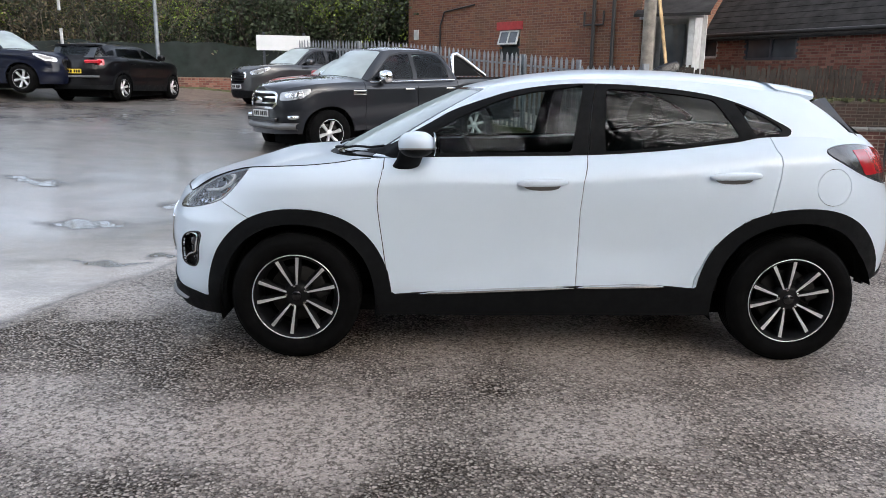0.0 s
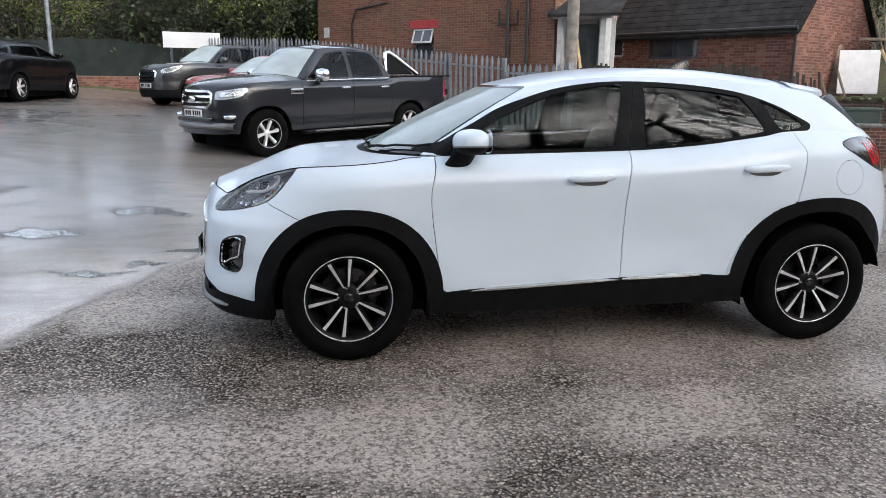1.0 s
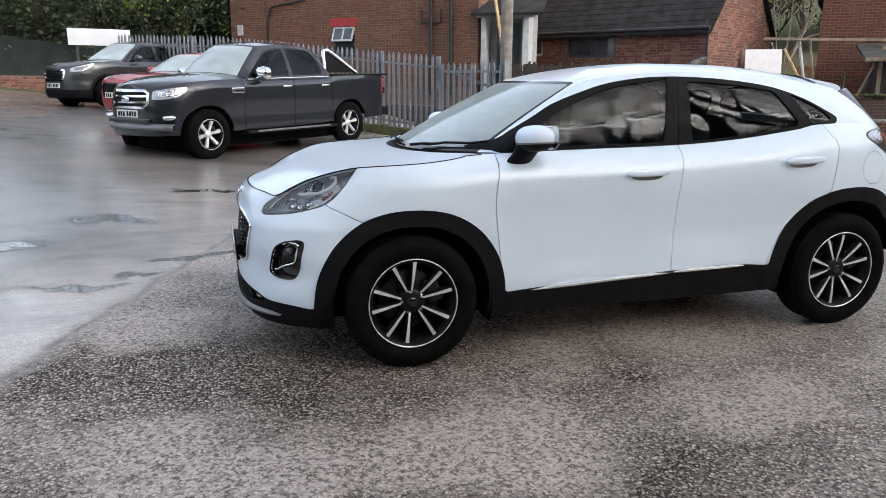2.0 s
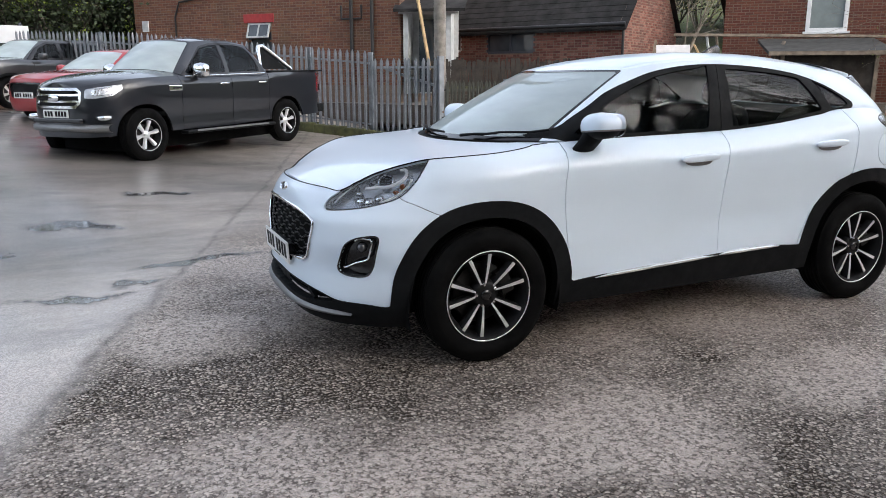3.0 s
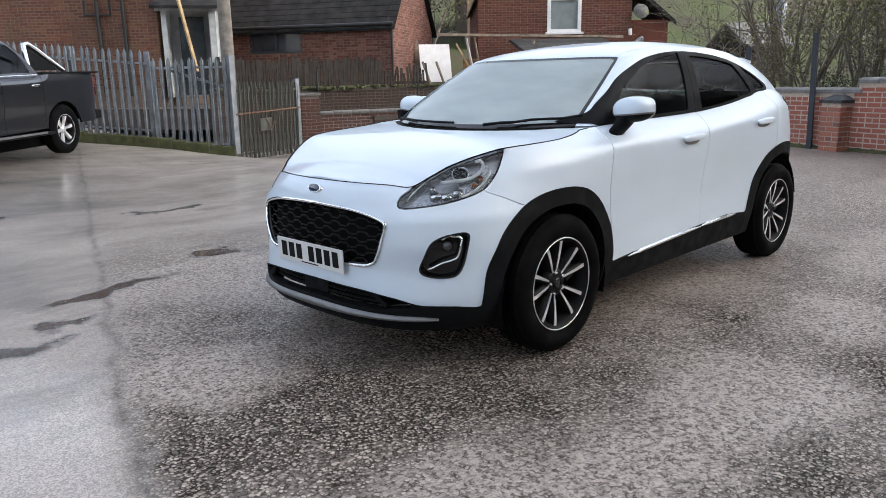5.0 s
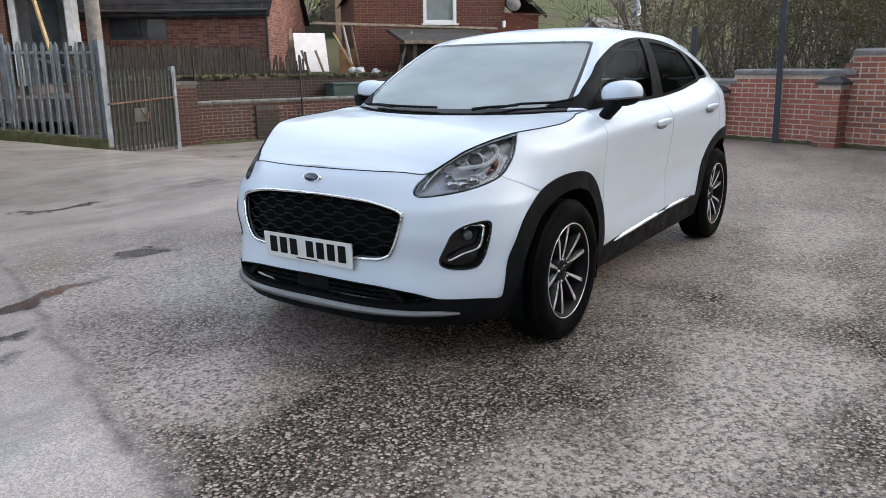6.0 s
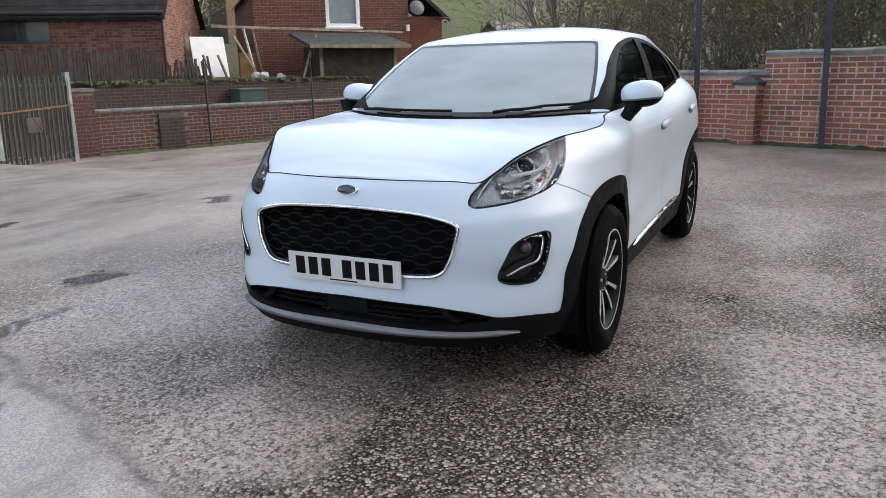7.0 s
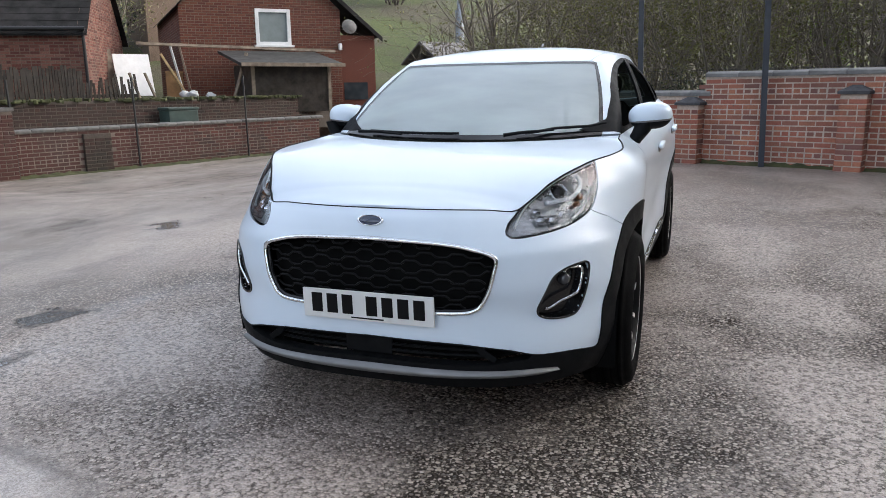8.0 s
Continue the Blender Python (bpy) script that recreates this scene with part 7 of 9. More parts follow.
# grille with its wavy bars, bright surround, plate and badge
GR = new("front_grille")
GR.parent = CAR
GR["label"] = "black wave-pattern grille with a chrome surround"
part("backing", both(grille).shifted(-0.045).to_mb(), MAT["dark_void"], GR)
outline = [p for p in GRILLE if p[0] >= 0]
outline.sort(key=lambda p: math.atan2(p[1] - 0.61, p[0] - 0.0))
ring = [skin(a, z, 0.003, 1) for a, z in outline]
ring = ring + [Vector((p.x, -p.y, p.z)) for p in ring[::-1]]
part("surround", MB().tube(ring + ring[:1], 0.0085, 8), MAT["chrome"], GR)
part("inner_surround", MB().tube([p + Vector((0.02, 0, 0)) for p in ring + ring[:1]], 0.014, 6), MAT["gloss_black"], GR)
poly = GRILLE
for r in range(8):
    z0 = 0.508 + 0.031 * r
    pts = []
    run = []
    per, hgt = 0.118, 0.0145
    n = 120
    for i in range(n + 1):
        a = -0.47 + 0.94 * i / n
        ph = ((a + (0.5 * per if r % 2 else 0)) / per) % 1.0
        w = 1.0 if ph < 0.36 else (1 - (ph - 0.36) / 0.14 if ph < 0.5 else (0.0 if ph < 0.86 else (ph - 0.86) / 0.14))
        z = z0 + hgt * (w - 0.5)
        inside = float(poly_field(poly, np.array([abs(a)]), np.array([z]))[0]) < -0.010
        if inside:
            p = skin(abs(a), z, -0.016, 1 if a >= 0 else -1)
            run.append(p)
        if (not inside or i == n) and len(run) > 3:
            part("grille_bar", MB().tube(run, 0.0038, 5), MAT["grille_black"], GR)
            run = []
        elif not inside:
            run = []
PLATE = new("number_plate")
PLATE.parent = CAR
PLATE.matrix_basis = Matrix.Translation((-2.115, 0.0, 0.4955)) @ Matrix.Rotation(radians(-3), 4, "Y")
part("plate", MB().box((0, 0, 0), (0.008, 0.522, 0.113), 0, 0.003), MAT["plate_white"], PLATE)
for y in (-0.205, -0.143, -0.081, -0.019, 0.078, 0.140, 0.202):
    part("bar", MB().box((-0.0045, y * 1.0, 0.004), (0.002, 0.043, 0.074)), MAT["plate_ink"], PLATE)
part("small_bar", MB().box((-0.0045, 0.0, -0.045), (0.002, 0.13, 0.005)), MAT["plate_ink"], PLATE)
part("plate_carrier", MB().box((0.02, 0, 0.0), (0.03, 0.46, 0.085), 0, 0.006), MAT["trim"], PLATE)
BADGE = new("badge")
BADGE.parent = CAR
m = Matrix.Translation((-2.062, 0, 0.806)) @ Matrix.Rotation(radians(-66), 4, "Y") @ Matrix.Diagonal((0.42, 1, 1, 1))
part("enamel_oval", MB().lathe([(0.0, 0.008), (0.036, 0.007), (0.044, 0.004)], 32, m=m), MAT["badge_blue"], BADGE)
part("chrome_ring", MB().lathe([(0.042, 0.004), (0.046, 0.010), (0.051, 0.007), (0.052, -0.01)], 32, m=m), MAT["chrome"], BADGE)

# lower intake, skid strip
part("lower_intake", both(intake).shifted(-0.055).to_mb(), MAT["dark_void"], CAR)
for z in (0.322, 0.345):
    part("intake_bar", MB().tube([skin(abs(a), z, -0.035, 1 if a >= 0 else -1) for a in np.linspace(-0.42, 0.42, 29)], 0.006, 5), MAT["trim"], CAR)
part("radar_panel", MB().box((-2.065, 0.02, 0.335), (0.012, 0.19, 0.062), 0, 0.006), MAT["trim"], CAR)
for sgn in (-1, 1):
    pts = [skin(0.40, 0.372, -0.02, sgn), skin(0.42, 0.345, -0.018, sgn), skin(0.47, 0.312, -0.012, sgn)]
    part("intake_fin", MB().tube(pts, [0.016, 0.018, 0.014], 4, False), MAT["trim"], CAR)
rows = []
for i in range(61):
    a = -0.735 + 1.47 * i / 60
    k = abs(a) / 0.735
    h = 0.034 * (1 - 0.55 * k) * min(1, 8 * (1 - k) + 0.05)
    z = 0.262 + 0.006 * k
    sg = 1 if a >= 0 else -1
    rows.append([skin(abs(a), z - h / 2, 0.010, sg), skin(abs(a), z - h * 0.3, 0.026, sg), skin(abs(a), z + h * 0.2, 0.024, sg), skin(abs(a), z + h / 2, 0.006, sg)])
part("skid_strip", MB().grid(rows, True), MAT["satin_silver"], CAR, "satin silver skid strip under the bumper")

# underside, wheel wells
part("underbody", MB().box((0, 0, 0.24), (3.0, 1.30, 0.10), 0, 0.03).box((0.0, 0, 0.30), (1.5, 1.60, 0.10), 0, 0.02), MAT["dark_void"], CAR)
for x, zc, r, a0 in ((-1.285, 0.300, 0.415, -0.25), (1.305, 0.320, 0.428, 0.22)):
    for sgn in (-1, 1):
        rows = []
        turns = [a0 + (math.pi + 0.25 - a0) * i / 18 for i in range(19)]
        for a in turns:
            rows.append([(x + r * math.cos(a), sgn * 0.845, zc + r * math.sin(a)), (x + r * math.cos(a), sgn * 0.56, zc + r * math.sin(a))])
        wb = MB().grid(rows, True)
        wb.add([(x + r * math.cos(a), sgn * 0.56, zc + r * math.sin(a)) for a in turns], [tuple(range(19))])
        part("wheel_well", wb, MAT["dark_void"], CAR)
for x in (-1.294, 1.294):
    for sgn in (-1, 1):
        wheel("wheel", (x, sgn * 0.783, 0.334), sgn, 0.334, 0.212, 0.2235, spokes_ten, CAR, "black road tyre")

# door mirrors
for sgn in (-1, 1):
    mr = new("door_mirror")
    mr.parent = CAR
    m = Matrix.Translation((-0.672, 0.770 if sgn > 0 else -0.862, 1.128)) @ Matrix.Rotation(sgn * -0.10, 4, "Z") @ Matrix.Rotation(sgn * 0.08, 4, "X")
    part("cap", rounded(0.090, 0.104, 0.066, 2.35, (-0.30, 1.0), m=m), PAINT, mr)
    part("lower_shell", rounded(0.088, 0.102, 0.066, 2.35, (-0.98, -0.34), m=m), MAT["trim"], mr)
    part("indicator", rounded(0.0905, 0.1045, 0.066, 2.35, (-0.42, -0.30), m=m), MAT["satin_silver"], mr)
    rows = []
    for (x, y, z), (a, b) in (((-0.740, 0.775, 0.962), (0.070, 0.026)), ((-0.728, 0.795, 1.01), (0.068, 0.036)), ((-0.708, 0.822, 1.05), (0.064, 0.042)), ((-0.690, 0.845, 1.10), (0.066, 0.046))):
        rows.append([(x + a * math.cos(2 * math.pi * k / 16), sgn * (y + b * math.sin(2 * math.pi * k / 16)), z) for k in range(16)])
    part("arm", MB().grid(rows, True, True).add(rows[0], [tuple(range(16))]), MAT["trim"], mr)
    part("glass", rounded(0.004, 0.082, 0.060, 2.6, m=m @ Matrix.Translation((0.088, 0, 0))), MAT["chrome"], mr)

# wipers
def on_screen(q, v, off=0.012):
    i = int(np.argmin(np.abs(hq - abs(q))))
    j = int(np.argmin(np.abs(hv - v)))
    p = hg[i, j]
    return Vector((p[0] - off * 0.75, p[1] * (1 if q >= 0 else -1), p[2] + off))


for q0, q1, v1 in ((-0.35, -0.92, 0.085), (0.72, -0.05, 0.018)):
    wp = new("wiper")
    wp.parent = CAR
    a, b = on_screen(q0, 0.0, 0.02), on_screen(q1, v1, 0.012)
    mid = on_screen(0.5 * (q0 + q1), v1 * 0.4, 0.022)
    part("arm", MB().tube([a, a * 0.6 + mid * 0.4 + Vector((0, 0, 0.004)), mid], [0.009, 0.007, 0.005], 6), MAT["trim"], wp)
    part("blade", MB().tube([on_screen(q0 + (q1 - q0) * t, 0.02 + (v1 - 0.01) * t, 0.014) for t in (0.12, 0.3, 0.5, 0.7, 0.85, 1.0)], 0.007, 5), MAT["trim"], wp)

# cabin: floor, dash, wheel, seats, mirror
part("cabin_floor", MB().box((0.35, 0, 0.36), (2.3, 1.35, 0.06)), MAT["cabin"], CAR)
part("bulkhead", MB().box((-0.86, 0, 0.68), (0.05, 1.42, 0.66)), MAT["cabin"], CAR)
rows = []
for i in range(13):
    y = -0.72 + 1.44 * i / 12
    rows.append([(-1.12 + 0.30 * (abs(y) / 0.72) ** 2, y, 1.005), (-0.80, y, 1.02), (-0.58, y, 1.00), (-0.50, y, 0.93), (-0.52, y, 0.70), (-0.62, y, 0.60)])
part("dashboard", MB().grid(rows, True), MAT["cabin"], CAR)
part("screen_pod", MB().box((-0.56, 0.0, 1.035), (0.03, 0.26, 0.13), 0, 0.012), MAT["gloss_black"], CAR)
m = Matrix.Translation((-0.30, 0.36, 0.93)) @ Matrix.Rotation(radians(62), 4, "Y")
sw = new("steering_wheel")
sw.parent = CAR
part("rim", MB().tube([m @ Vector((0.185 * math.cos(2 * math.pi * k / 32), 0.185 * math.sin(2 * math.pi * k / 32), 0)) for k in range(33)], 0.015, 8), MAT["cabin"], sw)
part("hub", rounded(0.07, 0.09, 0.03, 2.5, m=m), MAT["cabin"], sw)
part("column", MB().tube([m @ Vector((0, 0, 0)), Vector((-0.62, 0.36, 0.80))], 0.035, 8), MAT["cabin"], sw)
for x, y in ((0.15, -0.36), (0.15, 0.36), (0.98, -0.36), (0.98, 0.36)):
    seat = new("seat")
    seat.parent = CAR
    part("cushion", rounded(0.26, 0.25, 0.10, 3.2, m=Matrix.Translation((x, y, 0.56))), MAT["seat_cloth"], seat)
    mb_ = Matrix.Translation((x + 0.30, y, 0.88)) @ Matrix.Rotation(radians(17), 4, "Y")
    part("backrest", rounded(0.075, 0.24, 0.32, 3.0, m=mb_), MAT["seat_cloth"], seat)
    part("headrest", rounded(0.045, 0.13, 0.085, 2.8, m=mb_ @ Matrix.Translation((0.0, 0, 0.42))), MAT["seat_cloth"], seat)
    part("headrest_rod", MB().tube([mb_ @ Vector((0, -0.05, 0.28)), mb_ @ Vector((0, -0.05, 0.40))], 0.006, 6).tube([mb_ @ Vector((0, 0.05, 0.28)), mb_ @ Vector((0, 0.05, 0.40))], 0.006, 6), MAT["chrome"], seat)


# ---------------------------------------------------------------- parked cars
def simple_shell(length, wb, front, w, h, hood, belt, screen, roof0, roof1, tail_x=None, nose_n=2.7, squat=0.0, rear_drop=0.12):
    """A plain car shell: nose at -front from the front axle; screen: x of the screen's foot; roof0, roof1: where the roof begins and ends."""
    xf, xr = -wb / 2 - front, length - wb / 2 - front
    nz = hood - 0.16
    return Shell(
        nose=[(0.15, xf + 0.14), (0.30, xf + 0.03), (0.5, xf), (nz - 0.05, xf + 0.015), (nz + 0.05, xf + 0.06), (hood, xf + 0.22), (hood + 0.3, xf + 0.6)],
        tail=[(0.15, xr - 0.12), (0.35, xr - 0.02), (0.6, xr), (belt - 0.1, xr - 0.03), (belt + 0.05, xr - 0.08), (belt + 0.3, xr - 0.2)],
        width=[(0.15, w * 0.90), (0.32, w * 0.955), (0.5, w * 0.975), (0.62, w * 0.97), (0.82, w * 0.995), (belt - 0.1, w), (belt + 0.3, w * 0.96)],
        along_x=[(xf, 0.98), (-wb / 2, 1.0), (0, 0.985), (wb / 2, 1.0), (xr, 0.97)],
        front_n=[(0.2, 3.2), (0.6, 3.0), (hood, nose_n - 0.3)], rear_n=[(0.2, 3.4), (1.0, 3.0)],
        xm_front=-wb / 2 + 0.35, xm_rear=wb / 2 - 0.3,
        low=[(xf, 0.22), (0, 0.24), (xr, 0.30)],
        shoulder=[(xf - 0.05, nz), (xf + 0.10, nz + 0.01), (xf + 0.30, nz + 0.08), (xf + 0.6, hood - 0.04), (-wb / 2 + 0.3, hood - 0.01), (screen + 0.3, belt - 0.02), (wb / 2, belt + 0.03), (xr, belt - rear_drop + 0.08)],
        bonnet=[(xf - 0.05, nz), (xf + 0.08, nz + 0.03), (xf + 0.30, nz + 0.11), (xf + 0.7, hood - 0.01), (screen + 0.2, hood + 0.05), (screen + 0.8, hood + 0.08)],
        bonnet_p=2.6, cowl=screen + 0.25,
        screen_base=(screen, screen + 0.26, w * 0.80),
        top_front=(roof0, roof0 + 0.10, w * 0.62), top_side=[(roof0 - 0.1, w * 0.61), (roof0 + 0.5, w * 0.66), (roof1, w * 0.60), (roof1 + 0.3, w * 0.57)], top_rear=(roof1 + 0.12, roof1, 0.5),
        rail_z=[(roof0 - 0.1, h - 0.12), (roof0 + 0.4, h - 0.075), (roof1 - 0.5, h - 0.075), (roof1 + 0.2, h - 0.15)],
        roof_z=[(roof0 - 0.1, h - 0.075), (roof0 + 0.4, h - 0.01), (roof1 - 0.5, h - 0.005), (roof1 + 0.2, h - 0.085)],
        bow=0.02, shoulder_round=[(xf, 0.0), (xf + 0.5, 0.03), (-0.6, 0.09), (xr, 0.07)],
    )


def spokes_six(w, r0, hw):
    face = hw * 0.72
    for k in range(6):
        a = 2 * math.pi * k / 6 + 0.2
        rows = []
        for t in (0.0, 0.5, 1.0):
            r = 0.03 + (r0 - 0.02) * t
            wd = 0.020 + 0.020 * t
            c, s = math.cos(a), math.sin(a)
            z = face - 0.03 * (1 - t)
            rows.append([(r * c + wd * s, r * s - wd * c, z - 0.03), (r * c + wd * 0.6 * s, r * s - wd * 0.6 * c, z), (r * c - wd * 0.6 * s, r * s + wd * 0.6 * c, z), (r * c - wd * s, r * s + wd * c, z - 0.03)])
        part("spoke", MB().grid(rows, False), MAT["alloy"], w)
    part("hub", MB().lathe([(0.0, face - 0.015), (0.05, face - 0.02), (0.065, face - 0.05)], 24), MAT["alloy"], w)


def build_car(name, label, category, sh, at, paint_mat, wb, arch_r, wheel_r, dlo, glass, doors=(), lamp=None, grille=None, plate="plate_white", clad=None, glass_mat_="glass_dark", tail_lamp=None, track=0.78, step=0.04, cab=None, chrome_belt=False, group="", lamp_mat="satin_silver", rim_share=0.66, bars=3, plate_z=0.52, tail_in=0.60, mirror_r=0.105):
    """A parked car from a shell: panels, glass, lamps, grille, plates, wheels."""
    car = thing(name, label, category, at, group)
    s = sh.s_samples(step)
    v = np.linspace(0, 1, 26)
    tab = np.linspace(0, 3, 1500)
    arcs = np.concatenate([[0], np.cumsum(np.linalg.norm(np.diff(sh.lower_at(tab, np.full(1500, 0.55)), axis=0), axis=1))])
    low = Sheet.grid(sh.lower_at(s[:, None], v[None, :]), [np.interp(s, tab, arcs)[:, None], v[None, :]])
    lining_ = low
    for x in (-wb / 2, wb / 2):
        fn = lambda q, x=x: ellipse_field(x, wheel_r - 0.02, arch_r, arch_r, q.p[:, 0], q.p[:, 2])
        _, low = low.split(fn(low))
        _, lining_ = lining_.split(fn(lining_))
    if clad:
        f = lambda q: np.minimum(np.minimum(q.p[:, 2] - clad, ellipse_field(-wb / 2, wheel_r - 0.02, arch_r + 0.06, arch_r + 0.06, q.p[:, 0], q.p[:, 2])), ellipse_field(wb / 2, wheel_r - 0.02, arch_r + 0.06, arch_r + 0.06, q.p[:, 0], q.p[:, 2]))
        c, low = low.split(f(low))
        part("cladding", both(c).to_mb(0.03, 0.006), MAT["trim"], car)
    fronty = lambda fn: (lambda q: np.where(q.p[:, 0] < 0, fn(q), 1.0))
    if lamp:
        l, low = low.split(fronty(az(lamp))(low))
        for sgn in (-1, 1):
            part("headlamp", (l.mirrored() if sgn < 0 else l).to_mb(0.0, -0.004), MAT["lamp_grey"], car)
            cx = sum(p[0] for p in lamp) / len(lamp)
            cz = sum(p[1] for p in lamp) / len(lamp)
            d, l2 = l.split(poly_field([((p[0] - cx) * 0.62 + cx, (p[1] - cz) * 0.5 + cz) for p in lamp], l.a[:, 0], l.p[:, 2]))
            if d.f:
                part("lamp_reflector", (d.mirrored() if sgn < 0 else d).to_mb(0.0, 0.002), MAT[lamp_mat], car)
    if grille:
        g, low = low.split(fronty(az(grille))(low))
        part("grille", both(g).shifted(-0.03).to_mb(), MAT["gloss_black"], car)
        rim, _ = g.split(-(-az(grille)(g) - 0.03) * -1)
        edge = g.split(az(grille)(g) + 0.035)[1]
        part("grille_surround", both(edge).to_mb(0.02, 0.006), MAT["chrome" if bars else "gloss_black"], car)
        zs = [p[1] for p in grille]
        for k in range(bars):
            z = min(zs) + (max(zs) - min(zs)) * (k + 1) / (bars + 1)
            b = g.split(np.abs(g.p[:, 2] - z) - 0.016)[0]
            if b.f:
                part("grille_bar", both(b).to_mb(0.01, -0.008), MAT["chrome"], car)
    if tail_lamp:
        t, low = low.split(np.where(low.p[:, 0] > 0, np.maximum(poly_field(tail_lamp, low.p[:, 0], low.p[:, 2]), tail_in - low.p[:, 1]), 1.0))
        for sgn in (-1, 1):
            part("tail_lamp", (t.mirrored() if sgn < 0 else t).to_mb(0.01, 0.004), MAT["red_lens"], car)
    rest = low
    cuts = []
    for x in doors:
        a, rest = gap(rest, lambda q, x=x: q.p[:, 0] - x, 0.004)
        cuts.append(a)
    cuts.append(rest)
    names_ = ["front_body", "front_door", "rear_door", "rear_body"] if len(cuts) == 4 else ["body_panel"] * len(cuts)
    for nme, c in zip(names_, cuts):
        if "door" in nme:
            part(nme, c.to_mb(0.015), paint_mat, car)
            part(nme, c.mirrored().to_mb(0.015), paint_mat, car)
        else:
            part(nme, both(c).to_mb(0.015), paint_mat, car)
    part("inner_lining", both(lining_).shifted(-0.03).to_mb(), MAT["cabin"], car)
    bon = Sheet.grid(sh.bonnet_grid(step, sh.cowl), [0.0])
    bon = outward(bon, (0, 0, 0))
    part("bonnet", both(bon).to_mb(0.01), paint_mat, car)
    hs = cab or sh
    q, hv_, hg_ = hs.house_grid(step, 16)
    H = outward(Sheet.grid(hg_, [q[:, None], hv_[None, :]]), (0.0, 0, 0.8))
    R = outward(Sheet.grid(hs.roof_grid(step)[1], [q[:, None]]), (0, 0, 0.3))
    part("roof", both(R).to_mb(0.01), paint_mat, car)
    scr, H = H.split(np.maximum(H.a[:, 0] - 0.95, H.a[:, 1] - 0.95))
    rear, H = H.split(np.maximum(np.maximum(2.45 - H.a[:, 0], H.a[:, 1] - 0.9), 0.12 - H.a[:, 1]))
    fr, H = H.split(np.where(H.p[:, 1] > 0.3, poly_field(dlo, H.p[:, 0], H.p[:, 2]), 1.0))
    gl = []
    for poly in glass:
        g, fr = fr.split(poly_field(poly, fr.p[:, 0], fr.p[:, 2]))
        gl.append(g)
    part("pillar_frame", both(H).to_mb(0.01), paint_mat, car)
    part("window_frame", both(fr).to_mb(0.01, 0.002), MAT["gloss_black"], car)
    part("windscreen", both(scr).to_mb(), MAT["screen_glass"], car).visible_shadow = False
    part("rear_screen", both(rear).to_mb(), MAT["glass_dark"], car).visible_shadow = False
    for g in gl:
        for sgn in (-1, 1):
            part("side_window", (g.mirrored() if sgn < 0 else g).to_mb(0.0, -0.004), MAT[glass_mat_], car).visible_shadow = False
    x0, x1 = sh.nose(0.5), sh.tail(0.6)
    # hangs low, so its near-black also stands for the shade under the car
    part("underbody", MB().box(((x0 + x1) / 2, 0, wheel_r - 0.07), (x1 - x0 - 1.1, 1.3, 0.34), 0, 0.03), MAT["dark_void"], car)
    part("cabin_floor", MB().box((0.3, 0, 0.55), (2.2, 1.3, 0.1)).box((-0.5, 0, 0.85), (0.3, 1.3, 0.4), 0, 0.05), MAT["cabin"], car)
    for x in (0.25, 0.95):
        for y in (-0.36, 0.36):
            part("seat", rounded(0.09, 0.23, 0.34, 3.0, segs=(16, 10), m=Matrix.Translation((x, y, hs.roof(0.3) - 0.62)) @ Matrix.Rotation(0.25, 4, "Y")), MAT["seat_cloth"], car)
    for x in (-wb / 2, wb / 2):
        for sgn in (-1, 1):
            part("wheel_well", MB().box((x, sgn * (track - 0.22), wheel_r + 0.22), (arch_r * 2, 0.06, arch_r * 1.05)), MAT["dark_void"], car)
            wheel("wheel", (x, sgn * track, wheel_r), sgn, wheel_r, 0.22, wheel_r * rim_share, spokes_six, car)
    hb = sh.sb
    for sgn in (-1, 1):
        m = Matrix.Translation((hb[1] + 0.28, sgn * (float(sh.half(np.array(0.0), np.array(0.8))) + 0.08), sh.sh(0.0) + 0.07))
        mr = part("door_mirror", rounded(0.09, mirror_r, mirror_r * 0.8, 2.8, m=m, segs=(18, 10)), MAT["chrome"] if chrome_belt else paint_mat, car)
        for x in doors[1:] if len(doors) > 1 else ():
            w_ = float(sh.half(np.array(x - 0.18), np.array(sh.sh(0.2) - 0.14)))
            part("door_handle", rounded(0.11, 0.014, 0.018, 2.6, segs=(14, 8), m=Matrix.Translation((x - 0.18, sgn * (w_ + 0.012), sh.sh(0.2) - 0.14))), MAT["chrome"] if chrome_belt else paint_mat, car)
    for xx, mt, z, sg in ((x0 - 0.006, plate, plate_z, -1), (x1 + 0.004, "plate_yellow", 0.75, 1)):
        if mt:
            pl = new("number_plate")
            pl.parent = car
            part("plate", MB().box((xx, 0, z), (0.012, 0.52, 0.11), 0, 0.003), MAT[mt], pl)
            for y in (-0.205, -0.143, -0.081, -0.019, 0.078, 0.140, 0.202):
                part("bar", MB().box((xx + sg * 0.0075, y, z), (0.003, 0.042, 0.072)), MAT["plate_ink"], pl)
    return car


# dark grey pickup truck
TRUCK_SHAPE = simple_shell(5.36, 3.22, 0.90, 0.93, 1.83, 1.22, 1.22, -1.10, -0.42, 1.0, rear_drop=0.0)
TRUCK_SHAPE.sh = curve([(-2.6, 1.07), (-2.42, 1.08), (-2.2, 1.14), (-1.9, 1.185), (-1.2, 1.21), (0, 1.22), (1.0, 1.235), (2.0, 1.25), (2.9, 1.25)])
TRUCK_SHAPE.bon = curve([(-2.6, 1.09), (-2.42, 1.13), (-2.2, 1.20), (-1.8, 1.265), (-1.3, 1.305), (-0.8, 1.33)])
